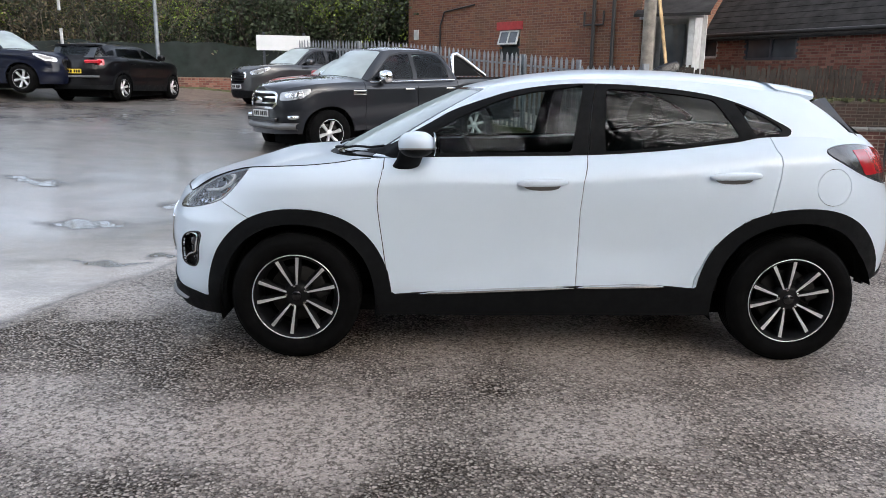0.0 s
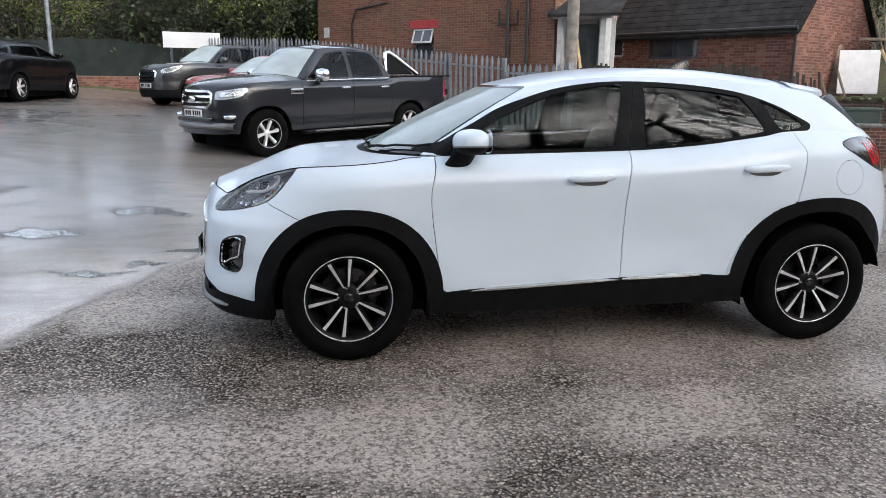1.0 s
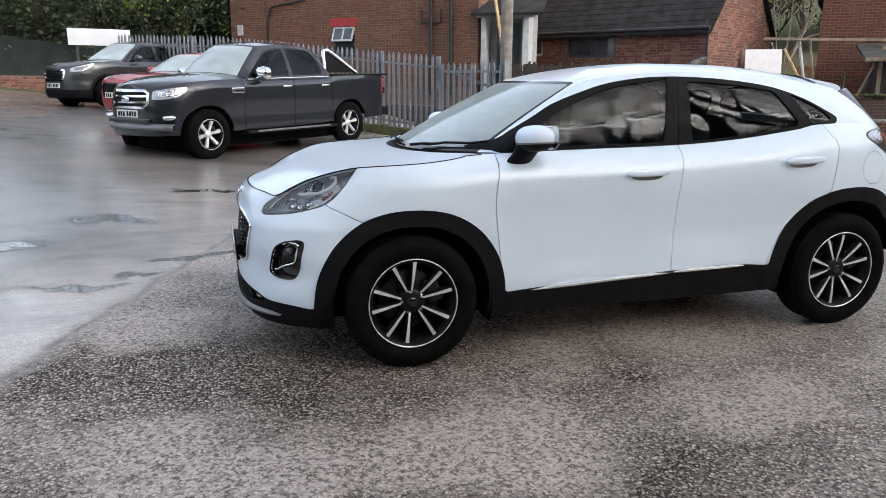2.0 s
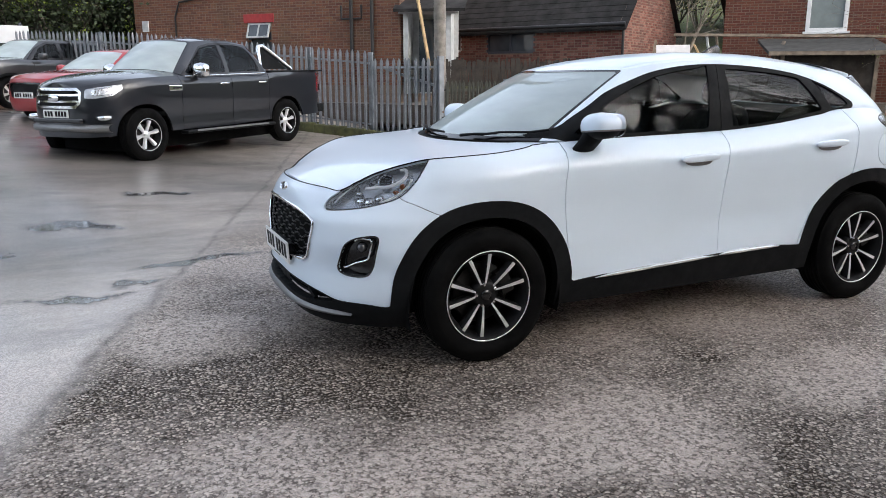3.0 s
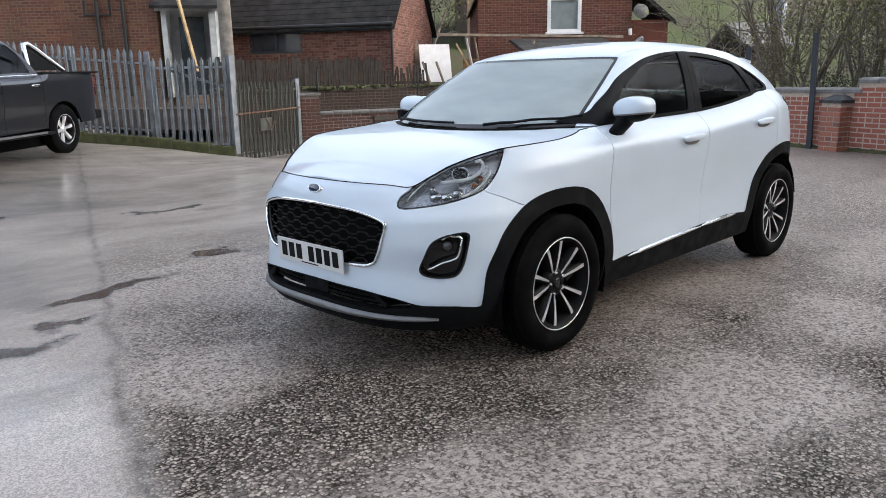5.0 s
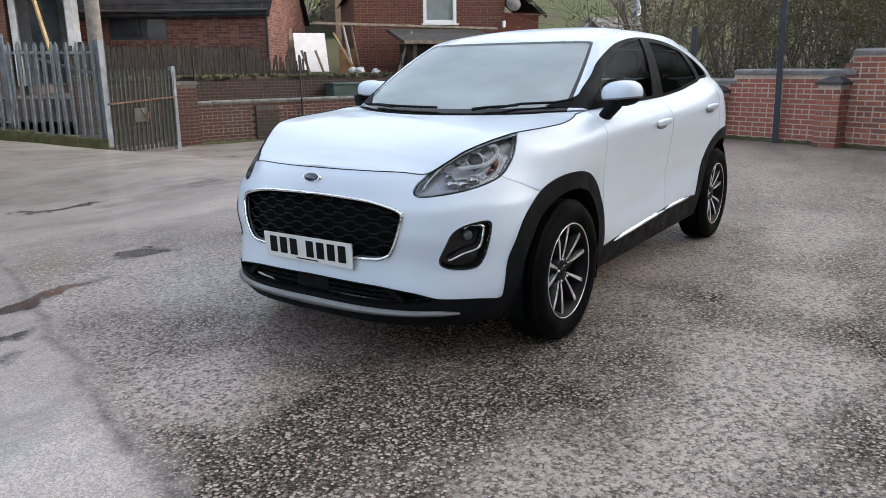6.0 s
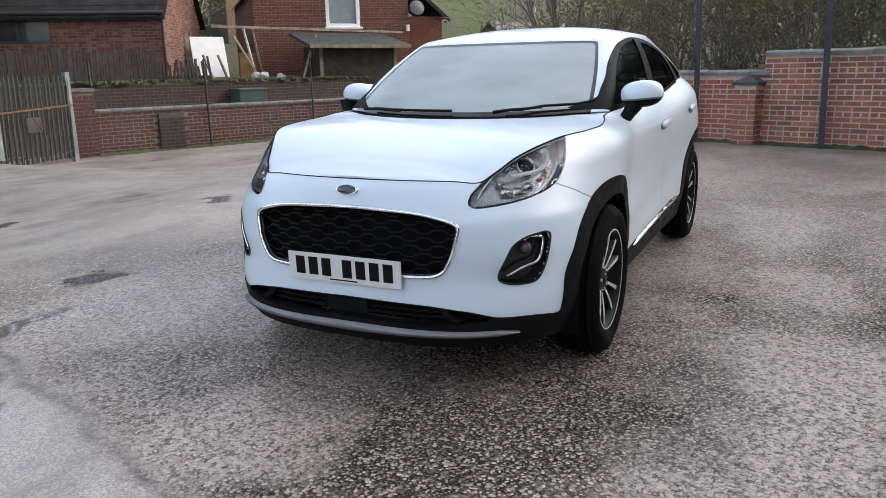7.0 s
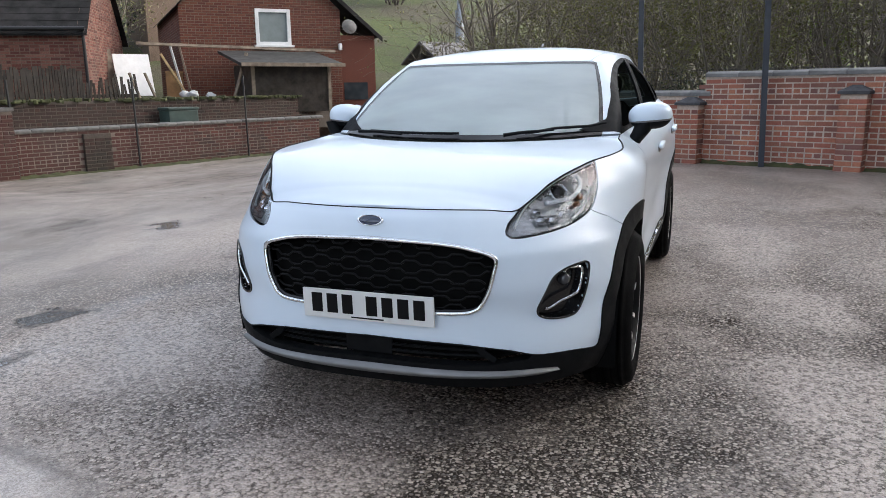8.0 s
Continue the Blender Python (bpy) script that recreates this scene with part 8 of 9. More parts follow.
TRUCK_SHAPE.nose = curve([(0.2, -2.29), (0.35, -2.39), (0.6, -2.41), (0.9, -2.405), (1.05, -2.38), (1.15, -2.29), (1.35, -2.0)])
TRUCK_SHAPE.tail = curve([(0.2, 2.76), (0.5, 2.83), (1.3, 2.83)])
TRUCK_SHAPE.round = curve([(-2.5, 0.0), (-2.0, 0.03), (-0.8, 0.08), (0.9, 0.07), (1.3, 0.01), (2.8, 0.01)])
TRUCK_SHAPE.nr = curve([(0.2, 7.0), (1.3, 7.0)])
TRUCK_SHAPE.low = curve([(-2.6, 0.38), (-1.6, 0.41), (0, 0.41), (1.6, 0.45), (2.9, 0.47)])
CAB = simple_shell(3.85, 3.22, 0.90, 0.93, 1.83, 1.22, 1.22, -1.10, -0.42, 0.95, rear_drop=0.0)
CAB.sh, CAB.bon, CAB.nose, CAB.low, CAB.round = TRUCK_SHAPE.sh, TRUCK_SHAPE.bon, TRUCK_SHAPE.nose, TRUCK_SHAPE.low, TRUCK_SHAPE.round
CAB.tail = curve([(0.2, 1.28), (1.3, 1.26)])
CAB.xr = 0.9
CAB.nr = curve([(0.2, 5.0), (1.3, 5.0)])
MAT["gunmetal"] = paint("dark_gunmetal_paint", (0.014, 0.016, 0.021), 0.2, 1.0, base_gloss=0.20, metal=0.3)
t_dlo = [(-0.86, 1.19), (-0.45, 1.50), (-0.25, 1.66), (0.0, 1.715), (0.5, 1.725), (0.9, 1.70), (1.02, 1.62), (1.10, 1.26), (1.08, 1.15), (-0.9, 1.1)]
t_g1 = [(-0.76, 1.245), (-0.42, 1.51), (-0.24, 1.635), (0.02, 1.685), (0.16, 1.69), (0.16, 1.255)]
t_g2 = [(0.25, 1.255), (0.25, 1.69), (0.6, 1.69), (0.84, 1.665), (0.93, 1.55), (0.98, 1.27)]
TRUCK_AT = pose(-1.30, 9.64, 0.215, 0, -1.0, 37.5)
truck = build_car("pickup_truck", "dark grey double-cab pickup truck with chrome grille and sports bar", "pickup truck", TRUCK_SHAPE, TRUCK_AT, MAT["gunmetal"], 3.22, 0.460, 0.385, t_dlo, [t_g1, t_g2], (-0.92, 0.20, 1.12), lamp=[(0.52, 0.93), (0.53, 1.05), (0.70, 1.08), (0.98, 1.115), (1.02, 1.05), (0.90, 0.96), (0.65, 0.92)], lamp_mat="chrome", grille=[(-0.2, 1.07), (0.42, 1.07), (0.49, 1.02), (0.47, 0.86), (0.38, 0.79), (-0.2, 0.79)], cab=CAB, chrome_belt=True, track=0.80, step=0.035, tail_lamp=[(2.60, 0.86), (2.58, 1.22), (3.0, 1.22), (3.0, 0.86)], rim_share=0.60, bars=2, glass_mat_="glass_dark", plate_z=0.715, mirror_r=0.15)
tz = lambda x, z: float(TRUCK_SHAPE.half(np.array(x), np.array(z)))
part("load_bed", MB().box((2.0, 0, 0.95), (1.62, 1.55, 0.12)).box((1.94, 0, 1.20), (1.56, 1.66, 0.02)), MAT["trim"], truck)
for sgn in (-1, 1):
    part("bed_rail", MB().box((1.94, sgn * 0.88, 1.262), (1.56, 0.09, 0.028), 0, 0.01), MAT["trim"], truck)
    part("sports_bar", MB().tube([(1.18, sgn * 0.70, 1.28), (1.20, sgn * 0.66, 1.55), (1.24, sgn * 0.62, 1.68), (1.34, sgn * 0.62, 1.70), (1.50, sgn * 0.64, 1.62), (1.95, sgn * 0.76, 1.30)], 0.038, 10), MAT["chrome"], truck, "bright chrome sports bar")
    part("bar_panel", MB().add([(1.22, sgn * 0.66, 1.30), (1.24, sgn * 0.63, 1.64), (1.36, sgn * 0.62, 1.66), (1.50, sgn * 0.64, 1.58), (1.86, sgn * 0.74, 1.30), (1.22, sgn * 0.63, 1.30), (1.24, sgn * 0.60, 1.64), (1.36, sgn * 0.59, 1.66), (1.50, sgn * 0.61, 1.58), (1.86, sgn * 0.71, 1.30)], [(0, 1, 2, 3, 4), (9, 8, 7, 6, 5), (1, 6, 7, 2), (2, 7, 8, 3), (3, 8, 9, 4)]), MAT["trim"], truck, "dark infill of the sports bar")
    part("side_step", MB().box((0.1, sgn * 0.93, 0.37), (2.1, 0.16, 0.05), 0, 0.02), MAT["trim"], truck)
    part("step_trim", MB().box((0.1, sgn * 1.008, 0.385), (1.7, 0.012, 0.03), 0, 0.005), MAT["satin_silver"], truck)
    part("window_trim", MB().tube([(-0.80, sgn * (tz(-0.8, 1.19) + 0.01), 1.205), (0.2, sgn * (tz(0.2, 1.2) + 0.01), 1.222), (1.05, sgn * (tz(1.0, 1.2) + 0.01), 1.235)], 0.011, 6), MAT["chrome"], truck)
    part("wing_vent", MB().box((-1.05, sgn * (tz(-1.05, 1.03) + 0.005), 1.04), (0.26, 0.03, 0.085), 0, 0.012), MAT["chrome"], truck)
    part("wing_vent_gap", MB().box((-1.03, sgn * (tz(-1.05, 1.03) + 0.012), 1.04), (0.17, 0.03, 0.03), 0, 0.008), MAT["gloss_black"], truck)
    m = Matrix.Translation((-2.20, sgn * 0.72, 0.66))
    part("fog_lamp", rounded(0.10, 0.10, 0.045, 2.6, m=m, segs=(16, 10)), MAT["chrome"], truck)
rows = []
for i in range(25):
    y = -0.80 + 1.6 * i / 24
    x = -2.42 + 0.30 * abs(y / 0.85) ** 3
    rows.append([(x + 0.02, y, 0.46), (x - 0.035, y, 0.48), (x - 0.04, y, 0.54), (x + 0.02, y, 0.57)])
part("skid_plate", MB().grid(rows, True), MAT["satin_silver"], truck)
part("lower_grille", MB().box((-2.39, 0, 0.62), (0.06, 1.0, 0.07), 0, 0.02), MAT["gloss_black"], truck)
part("towbar", MB().box((2.86, 0, 0.55), (0.2, 1.5, 0.16), 0, 0.03), MAT["trim"], truck)
part("badge", MB().lathe([(0.0, 0.01), (0.09, 0.008), (0.11, 0.0)], 24, m=Matrix.Translation((-2.425, 0, 0.93)) @ Matrix.Rotation(radians(-90), 4, "Y") @ Matrix.Diagonal((0.45, 1, 1, 1))), MAT["chrome"], truck)

# the other parked cars
MAT["black_car"] = paint("black_car_paint", (0.003, 0.003, 0.004), coat=0.5, base_gloss=0.06)
MAT["blue_car"] = paint("very_dark_blue_paint", (0.004, 0.006, 0.017), coat=0.6, base_gloss=0.06)
MAT["grey_car"] = paint("dark_grey_paint", (0.030, 0.031, 0.034), metal=0.4)
MAT["red_car"] = paint("bright_red_paint", (0.30, 0.006, 0.010))


def suv_dlo(a, b, z0, z1):
    return [(a - 0.02, z0 - 0.03), (a + 0.30, z1 - 0.16), (a + 0.62, z1 - 0.01), (a + 1.2, z1), (b - 0.5, z1 - 0.02), (b - 0.1, z1 - 0.12), (b + 0.05, z0 + 0.06), (b, z0 - 0.02), (a, z0 - 0.1)]


def suv_glass(a, b, z0, z1, c):
    return [[(a + 0.14, z0 + 0.03), (a + 0.38, z1 - 0.16), (a + 0.66, z1 - 0.05), (c - 0.06, z1 - 0.03), (c - 0.05, z0 + 0.03)], [(c + 0.05, z0 + 0.03), (c + 0.05, z1 - 0.03), (b - 0.62, z1 - 0.05), (b - 0.45, z0 + 0.04)], [(b - 0.50, z1 - 0.07), (b - 0.18, z1 - 0.15), (b - 0.06, z0 + 0.08), (b - 0.34, z0 + 0.05)]]


def suv(name, label, at, mat, length=4.5, wb=2.68, h=1.62, w=0.92, hood=1.06, belt=1.08, clad=0.42, group="", front=0.9, r=0.35, tail_lamp=None, bars=0, category="car", plate="plate_white"):
    x1 = length - wb / 2 - front
    sh = simple_shell(length, wb, front, w, h, hood, belt, -wb / 2 + 0.28, -wb / 2 + 1.02, x1 - 0.40, rear_drop=0.05)
    a, b = -wb / 2 + 0.55, x1 - 0.30
    z0, z1 = belt + 0.01, h - 0.115
    return build_car(name, label, category, sh, at, mat, wb, r + 0.065, r, suv_dlo(a, b, z0, z1), suv_glass(a, b, z0, z1, 0.16), (-wb / 2 + 0.62, 0.18, wb / 2 - 0.25), lamp=[(0.55, hood - 0.30), (0.56, hood - 0.19), (0.72, hood - 0.15), (1.02, hood - 0.06), (1.05, hood - 0.13), (0.85, hood - 0.26)], grille=[(-0.2, hood - 0.22), (0.42, hood - 0.22), (0.46, hood - 0.28), (0.36, hood - 0.50), (-0.2, hood - 0.50)], clad=clad, tail_lamp=tail_lamp or [(x1 - 0.28, belt - 0.18), (x1 - 0.30, belt - 0.02), (x1 + 0.2, belt - 0.02), (x1 + 0.2, belt - 0.18)], track=w - 0.13, step=0.06, bars=bars, group=group, plate=plate)


def parked(x, y, rz):
    return pose(x, y, ground_z(x, y), 0, 0, rz)


black_suv = suv("parked_suv", "black compact SUV parked with its yellow rear plate showing", parked(-9.0, 17.50, -99.8), MAT["black_car"], 4.48, 2.68, 1.50, clad=0.40, r=0.335)
bx = 4.48 - 1.34 - 0.9
part("rear_screen", MB().box((0, 0, 0), (0.02, 1.16, 0.34), 0, 0.01, m=Matrix.Translation((bx - 0.19, 0, 1.22)) @ Matrix.Rotation(radians(-38), 4, "Y")), MAT["pane"], black_suv, "rear window with pale reflections")
part("roof_spoiler", MB().box((bx - 0.40, 0, 1.405), (0.30, 1.14, 0.05), 0, 0.02), MAT["black_car"], black_suv)
for sgn in (-1, 1):
    part("rear_lamp", MB().box((bx - 0.075, sgn * 0.56, 0.99), (0.13, 0.42, 0.09), 0, 0.03), MAT["red_lens"], black_suv, "red rear lamp")
part("bumper_trim", MB().box((bx + 0.005, 0, 0.62), (0.05, 1.5, 0.05), 0, 0.02), MAT["satin_silver"], black_suv)
suv("parked_suv", "very dark blue SUV parked beside the black one", parked(-11.65, 15.9, 172), MAT["blue_car"], 4.5, 2.7, 1.62, clad=None)
suv("parked_suv", "dark grey SUV parked nose out by the fence", parked(-3.75, 17.7, 40), MAT["grey_car"], 4.52, 2.69, 1.65, hood=1.12, belt=1.12, clad=0.42, bars=2)
suv("parked_hatchback", "bright red hatchback parked between the SUV and the pickup", parked(-2.1, 14.2, 40), MAT["red_car"], 4.5, 2.7, 1.46, hood=0.98, belt=0.98, clad=None, r=0.33)


# ---------------------------------------------------------------- banks, hillside, trees and shrubs
def hill_z(x, y):
    """Banks and hills round the yard; below the tarmac inside it."""
    north = (y - (17.5 + 0.281 * (x + 26.0))) * 0.963 - 0.6
    z = -1.0
    if north > 0 and x < 7:
        z = max(z, 0.95 + 0.34 * min(north, 26))
    if north > 6:
        z = max(z, 0.25 * (north - 6))
    s = 0.9 * x + 0.42 * y
    if s > 21.5:
        z = max(z, -0.05 + 0.29 * min(s - 21.5, 45))
    if x > 10.4 and y < 6:
        z = max(z, min(0.75, 0.3 * (x - 10.4)) - max(0, y - 3) * 0.3)
    if y < -11:
        z = max(z, 0.1 * min(-11 - y, 30) - 0.05)
    if x < -20:
        z = max(z, ground_z(x, y) + 0.12 * min(-20 - x, 40) - 0.05)
    return z


def hill_mat():
    n = Nodes("rough_grass_bank", (0.1, 0.12, 0.03), 0.95)
    at = n.pos()
    g = n.ramp(n.noise(6, 6, 0.7, at=at), (0.3, (0.034, 0.046, 0.012)), (0.7, (0.085, 0.105, 0.025)))
    b = n.ramp(n.noise(11, 6, 0.7, at=at), (0.3, (0.030, 0.026, 0.016)), (0.7, (0.095, 0.085, 0.045)))
    n.color(n.mix(n.ramp(n.noise(0.22, 5, 0.6, at=at), (0.42, 0.0), (0.56, 1.0)), b, g))
    n.bump(n.noise(14, 5, at=at), 0.8, 0.08)
    return n.mat


bank = MB()
hx = sorted(set([-400, -200, -120] + list(np.arange(-80, 100.01, 2.0)) + [130, 200, 400]))
hy = sorted(set([-400, -200, -120] + list(np.arange(-80, 100.01, 2.0)) + [130, 200, 400]))
bank.grid([[(x, y, hill_z(x, y) + (0.25 * noise.noise(Vector((x * 0.2, y * 0.2, 0))) if hill_z(x, y) > 0.5 else 0)) for x in hx] for y in hy])
tagged(part("hillside", bank, hill_mat()), "rough grassy banks and hillside round the yard", "hillside", kind="structure")


def limb(mb, rnd, p, d, length, r, level, tips, spread=0.75, kids=(5, 4, 4), up=0.06, gnarl=0.22):
    """A limb and its side branches; collects the ends of the twigs."""
    segs = (6, 4, 3, 2)[min(level, 3)]
    path, rs = [p.copy()], [r]
    dirs = []
    q = p.copy()
    for k in range(segs):
        g = gnarl * (0.35 if level == 0 else 1.0)
        d = (d + Vector((rnd.gauss(0, g), rnd.gauss(0, g), rnd.gauss(0, g * 0.6) + up))).normalized()
        q = q + d * (length / segs)
        path.append(q.copy())
        dirs.append(d.copy())
        rs.append(max(0.004, r * (1 - 0.8 * (k + 1) / segs)))
    mb.tube(path, rs, (7, 5, 3, 3)[min(level, 3)], True, False)
    if level >= len(kids):
        tips += [(a, b) for a, b in zip(path[1:], dirs)]
        return
    for k in range(kids[level]):
        t = (k + 0.6 + rnd.uniform(-0.3, 0.3)) / kids[level]
        t = 0.25 + 0.75 * min(0.98, max(0.0, t))
        i = min(segs - 1, int(t * segs))
        a = path[i].lerp(path[i + 1], t * segs - i)
        side = dirs[i].orthogonal().normalized()
        side.rotate(Matrix.Rotation(rnd.uniform(0, 6.283), 3, dirs[i]))
        nd = (dirs[i] * (1 - spread * 0.55) + side * spread).normalized()
        limb(mb, rnd, a, nd, length * rnd.uniform(0.38, 0.62), rs[i] * 0.55, level + 1, tips, spread, kids, up, gnarl)


def leaves(rnd, tips, count, size, scatter):
    mb = MB()
    for k in range(count):
        a, b = tips[rnd.randrange(len(tips))]
        c = a + Vector((rnd.gauss(0, scatter), rnd.gauss(0, scatter), rnd.gauss(0, scatter)))
        u = Vector((rnd.gauss(0, 1), rnd.gauss(0, 1), rnd.gauss(0, 0.7))).normalized()
        v = u.orthogonal().normalized()
        v.rotate(Matrix.Rotation(rnd.uniform(0, 6.283), 3, u))
        s = size * rnd.uniform(0.6, 1.4)
        mb.v += [tuple(c - u * s * 0.5), tuple(c + v * s * 0.34), tuple(c + u * s * 0.5), tuple(c - v * s * 0.34)]
        i = len(mb.v) - 4
        mb.f.append((i, i + 1, i + 2, i + 3))
        mb.s.append(False)
    return mb


def tree(label, seed, height, r, kids, leaf=None, count=0, size=0.1, scatter=0.15, trunks=1, name="tree", category="tree", at=None, lean=0.1, spread=0.75, group="", ivy=0):
    rnd = random.Random(seed)
    ob = thing(name, label, category, at, group)
    mb, tips = MB(), []
    for k in range(trunks):
        a = 6.283 * k / trunks + rnd.uniform(-0.4, 0.4)
        off = 0.0 if trunks == 1 else rnd.uniform(0.05, 0.3)
        d = Vector((math.cos(a) * lean, math.sin(a) * lean, 1)).normalized()
        limb(mb, rnd, Vector((math.cos(a) * off, math.sin(a) * off, -0.15)), d, height * rnd.uniform(0.8, 1.1), r, 0, tips, spread, kids)
    part("trunk" if trunks == 1 else "stem_clump", mb, MAT["bark" if name == "shrub" else "bark_dark"], ob)
    if count:
        part("crown", leaves(rnd, tips, count, size, scatter), MAT[leaf], ob)
    if ivy:
        cl = [(Vector((rnd.gauss(0, 0.16), rnd.gauss(0, 0.16), rnd.uniform(0, height * 0.6))), None) for _ in range(200)]
        part("ivy", leaves(rnd, cl, ivy, 0.08, 0.12), MAT["leaf_dark"], ob, "dark ivy on the trunk")
    return ob


kinds = {}
G_W, G_S, G_B = "woodland trees", "shrubs behind the wall", "bare trees beside the yard"
kinds["bare"] = [tree("bare deciduous tree with dense fine twigs", 101 + k, 8.5, 0.055, (11, 6, 4), name="bare_tree", lean=0.05, spread=0.8, group=G_B) for k in range(2)]
kinds["wood"] = [tree("slender woodland tree with ivy on its trunk", 111 + k, 9.0, 0.13, (7, 4, 3), "leaf_dark", 1800, 0.07, 0.25, name="tree", ivy=900, group=G_W) for k in range(2)]
kinds["dark"] = [tree("dark evergreen bush with glossy leaves", 121 + k, 2.6, 0.05, (4, 3), "leaf_dark", 4200, 0.095, 0.24, trunks=8, name="bush", category="bush", lean=0.6, group="dark bushes under the trees") for k in range(2)]
kinds["brown"] = [tree("brown leafless bramble and sapling thicket", 131 + k, 2.8, 0.03, (5, 4), "leaf_brown", 1800, 0.08, 0.25, trunks=8, name="thicket", category="bush", lean=0.5, group="brown thickets") for k in range(2)]
kinds["olive"] = [tree("tall shrub with sparse olive-green spring leaves", 141 + k, 3.6, 0.04, (5, 5), "leaf_olive", 3600, 0.065, 0.22, trunks=8, name="shrub", category="shrub", lean=0.45, group=G_S) for k in range(3)]
kinds["fresh"] = [tree("small tree in fresh yellow-green leaf", 151, 3.0, 0.05, (6, 5), "leaf_fresh", 2600, 0.09, 0.18, trunks=4, name="shrub", category="shrub", lean=0.5, group="fresh green shrubs")]
kinds["stick"] = [tree("leafless many-stemmed hazel-like shrub", 161 + k, 4.2, 0.045, (6, 5), "leaf_olive", 450, 0.07, 0.2, trunks=9, name="shrub", category="shrub", lean=0.35, group="leafless shrubs") for k in range(2)]
used = set()


def plant(kind, x, y, size=1.0, turn=None, k=None, z=None):
    rnd = random.Random(int(x * 131 + y * 17))
    obs = kinds[kind]
    src = obs[rnd.randrange(len(obs)) if k is None else k]
    z = max(hill_z(x, y), ground_z(x, y) if -20 < x < 10.4 and y < 20 and y > -13 else -1) if z is None else z
    m = Matrix.Translation((x, y, z - 0.1)) @ Matrix.Rotation(rnd.uniform(0, 6.28) if turn is None else turn, 4, "Z") @ Matrix.Scale(size * rnd.uniform(0.88, 1.12), 4)
    if src not in used:
        used.add(src)
        src.matrix_basis = m
        return src
    return copy_thing(src, m)


wr = random.Random(9)
# woodland behind the netting
for row, (back, step) in enumerate(((2.1, 1.5), (3.4, 1.9), (5.0, 2.2), (7.5, 2.6))):
    u = -2.0
    while u < 29.5:
        x = -25.5 + 0.963 * u - 0.27 * back + wr.uniform(-0.5, 0.5)
        y = 17.6 + 0.27 * u + 0.963 * back + wr.uniform(-0.4, 0.4)
        r_ = wr.random()
        if row == 0:
            kind = "dark" if u > 20 or r_ < 0.22 else ("brown" if r_ < 0.85 else "olive")
        elif row in (1, 2):
            kind = "wood" if r_ < 0.35 else ("brown" if r_ < 0.65 else ("dark" if r_ < 0.85 or u > 20 else "olive"))
        else:
            kind = "wood" if r_ < 0.5 else ("dark" if r_ < 0.8 else "brown")
        if x < 4.5 or back > 4:
            plant(kind, x, y, {"dark": 1.15, "brown": 1.1, "wood": 1.0, "olive": 1.0}[kind] * (1.25 if u > 20 and kind == "dark" else 1.0))
        u += step * wr.uniform(0.8, 1.25)
plant("fresh", -9.6, 23.6, 0.9, z=1.9)
plant("fresh", -3.2, 25.3, 1.0, z=2.3)
plant("fresh", -1.2, 25.7, 1.1, z=2.3)
plant("fresh", -15.5, 22.0, 0.8, z=1.8)
# shrubs behind the boundary wall
for row, (x0, step) in enumerate(((11.6, 1.5), (13.6, 1.7), (16.0, 2.0), (19.0, 2.3), (23.0, 2.6), (28.0, 3.2))):
    y = -12.5
    while y < (4.4 if x0 < 18 else (3.9 if x0 < 21 else 3.4)):
        r_ = wr.random()
        kind = "stick" if r_ < 0.50 else ("olive" if r_ < 0.82 else ("brown" if r_ < 0.93 else "fresh"))
        if row == 0 and kind == "fresh":
            kind = "brown"
        plant(kind, x0 + wr.uniform(-0.5, 0.5), y, {"stick": 1.05, "olive": 1.0, "brown": 1.0, "fresh": 0.9}[kind] * (0.85 if row == 0 else 1.1))
        y += step * wr.uniform(0.75, 1.25)
# dark growth close behind the boundary wall
u = 3.6
while u < 11.5:
    p = along(RW_A, RW_B, u, -1.3 + wr.uniform(-0.2, 0.2))
    plant("dark" if wr.random() < 0.6 else "brown", p.x, p.y, wr.uniform(0.36, 0.46), z=0.1)
    u += wr.uniform(0.8, 1.2)
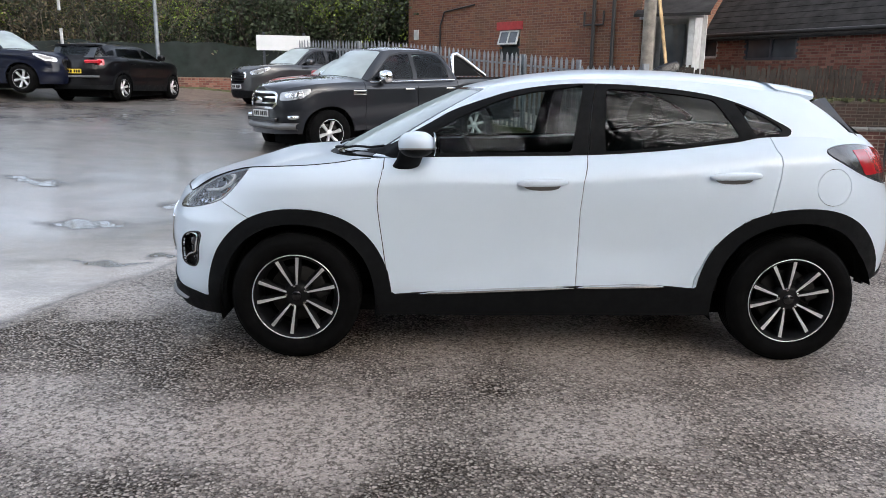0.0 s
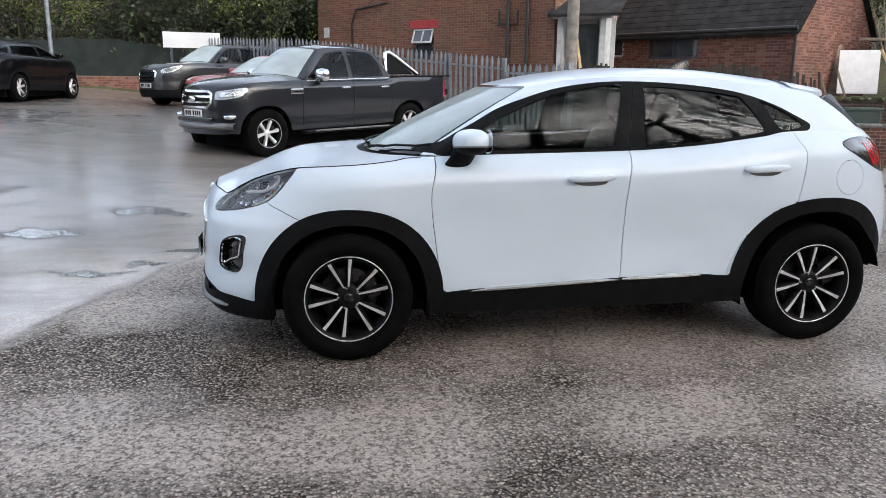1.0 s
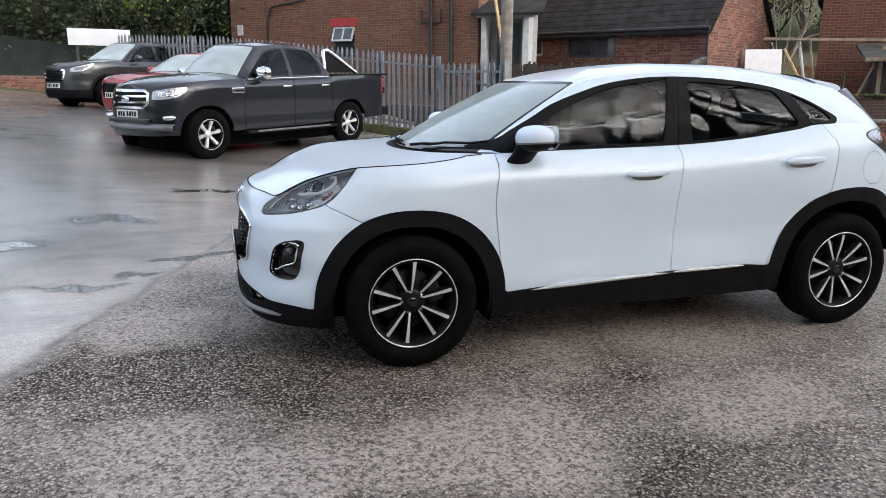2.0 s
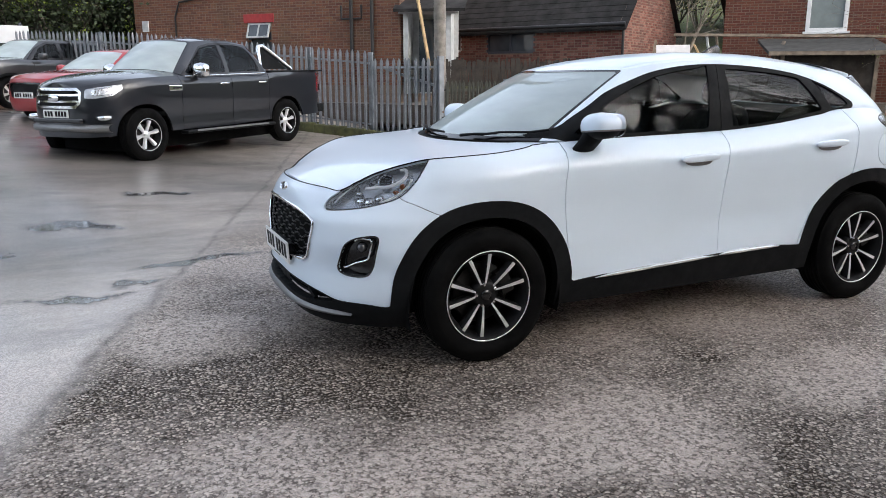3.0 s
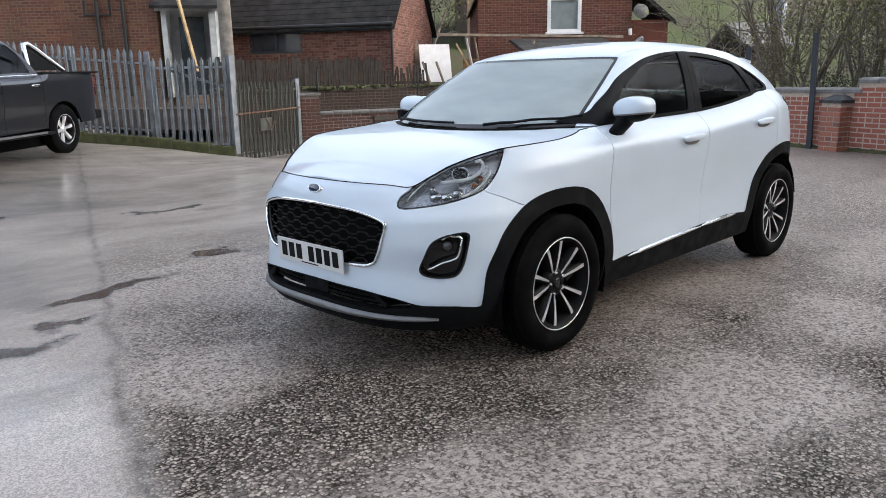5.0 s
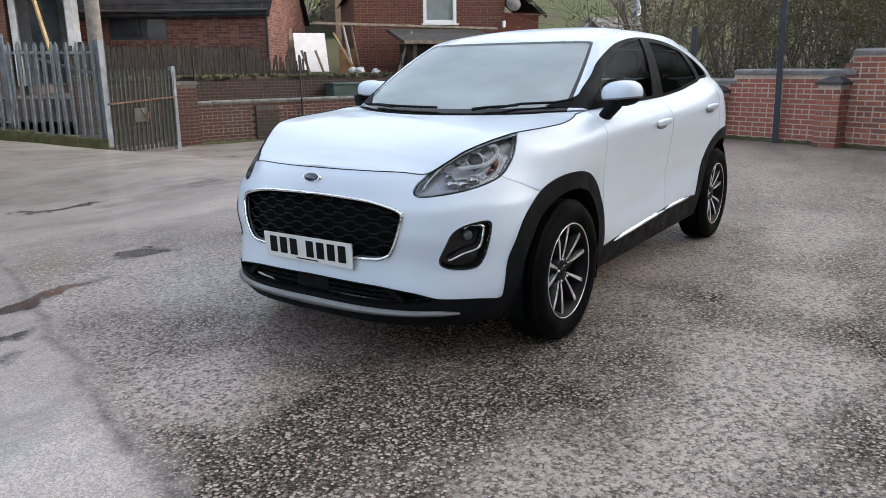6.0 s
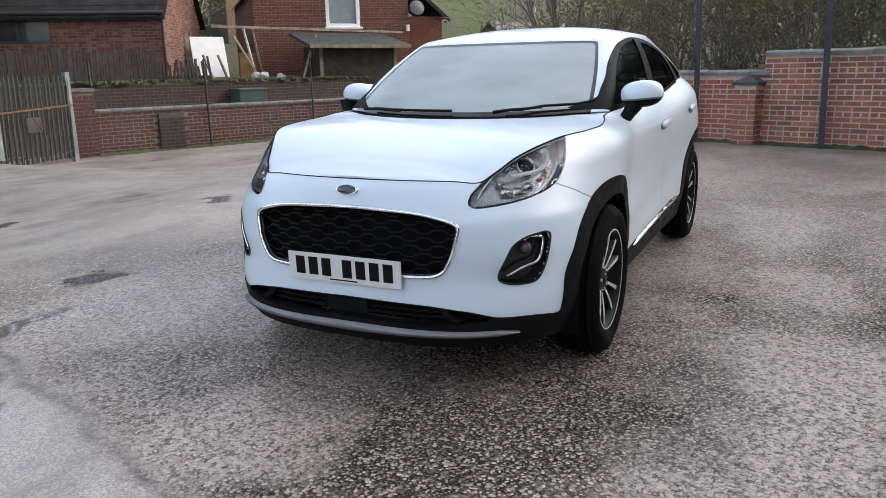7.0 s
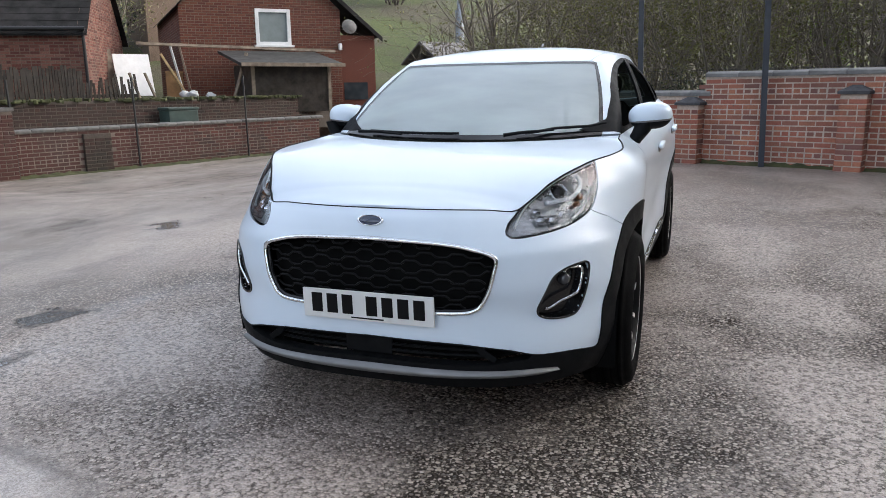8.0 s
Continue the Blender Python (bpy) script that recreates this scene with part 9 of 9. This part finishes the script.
# greenery between and behind the houses
for x, y, kind, size in ((20.5, 25.5, "olive", 1.3), (22.0, 23.0, "olive", 1.5), (23.5, 26.5, "dark", 1.6), (18.5, 28.5, "olive", 1.5), (25.5, 30.0, "wood", 1.0), (21.0, 30.0, "wood", 1.0), (27.0, 27.0, "olive", 1.6), (16.0, 31.0, "wood", 1.1), (33.0, 27.0, "wood", 1.0), (38.0, 20.0, "olive", 1.6), (41.0, 17.0, "dark", 1.6), (44.0, 24.0, "wood", 1.2), (33.5, 6.0, "olive", 1.2), (12.0, 33.0, "wood", 1.2), (8.0, 34.0, "wood", 1.2)):
    plant(kind, x, y, size)
# bare trees and a hedge on the other side of the yard
x = -26.0
while x < 24:
    plant("bare", x, -15.0 + wr.uniform(-1.4, 1.4), wr.uniform(1.75, 2.1))
    plant("dark" if wr.random() < 0.6 else "brown", x + 1.2, -12.6 + wr.uniform(-0.5, 0.5), 1.1)
    if wr.random() < 0.8:
        plant("wood", x + wr.uniform(-1, 1), -19.0 + wr.uniform(-1, 1), wr.uniform(1.6, 1.9))
        plant("dark", x + wr.uniform(-1, 1), -16.8, wr.uniform(2.2, 2.8))
    x += wr.uniform(2.2, 3.0)
x = -13.0
while x < 9:
    plant("bare", x, -10.6 + wr.uniform(-0.8, 0.8), wr.uniform(1.85, 2.2))
    x += wr.uniform(2.0, 2.7)
y = -12.0
while y < 17:
    plant("bare" if wr.random() < 0.35 else "brown", -23.5 + wr.uniform(-1.2, 1.2), y, 1.0)
    y += 2.6
# small summer house on the grass
hut = thing("garden_hut", "small brown timber hut on the grassy hillside", "hut", pose(24.6, 8.6, 0.6, 0, 0, 60))
part("wall", MB().box((0, 0, 0.9), (1.8, 1.8, 1.8), 0, 0.01), MAT["wood_grey"], hut)
for sg in (-1, 1):
    part("roof", MB().add([(sg * 1.15, -1.1, 1.7), (sg * 1.15, 1.1, 1.7), (0, 1.1, 2.5), (0, -1.1, 2.5), (sg * 1.15, -1.1, 1.62), (sg * 1.15, 1.1, 1.62), (0, 1.1, 2.42), (0, -1.1, 2.42)], [(0, 1, 2, 3), (4, 5, 1, 0), (7, 6, 5, 4), (0, 3, 7, 4), (1, 5, 6, 2)]), MAT["slate_grey"], hut)

# ---------------------------------------------------------------- the bricks of the walls, laid last
run_brick_jobs()
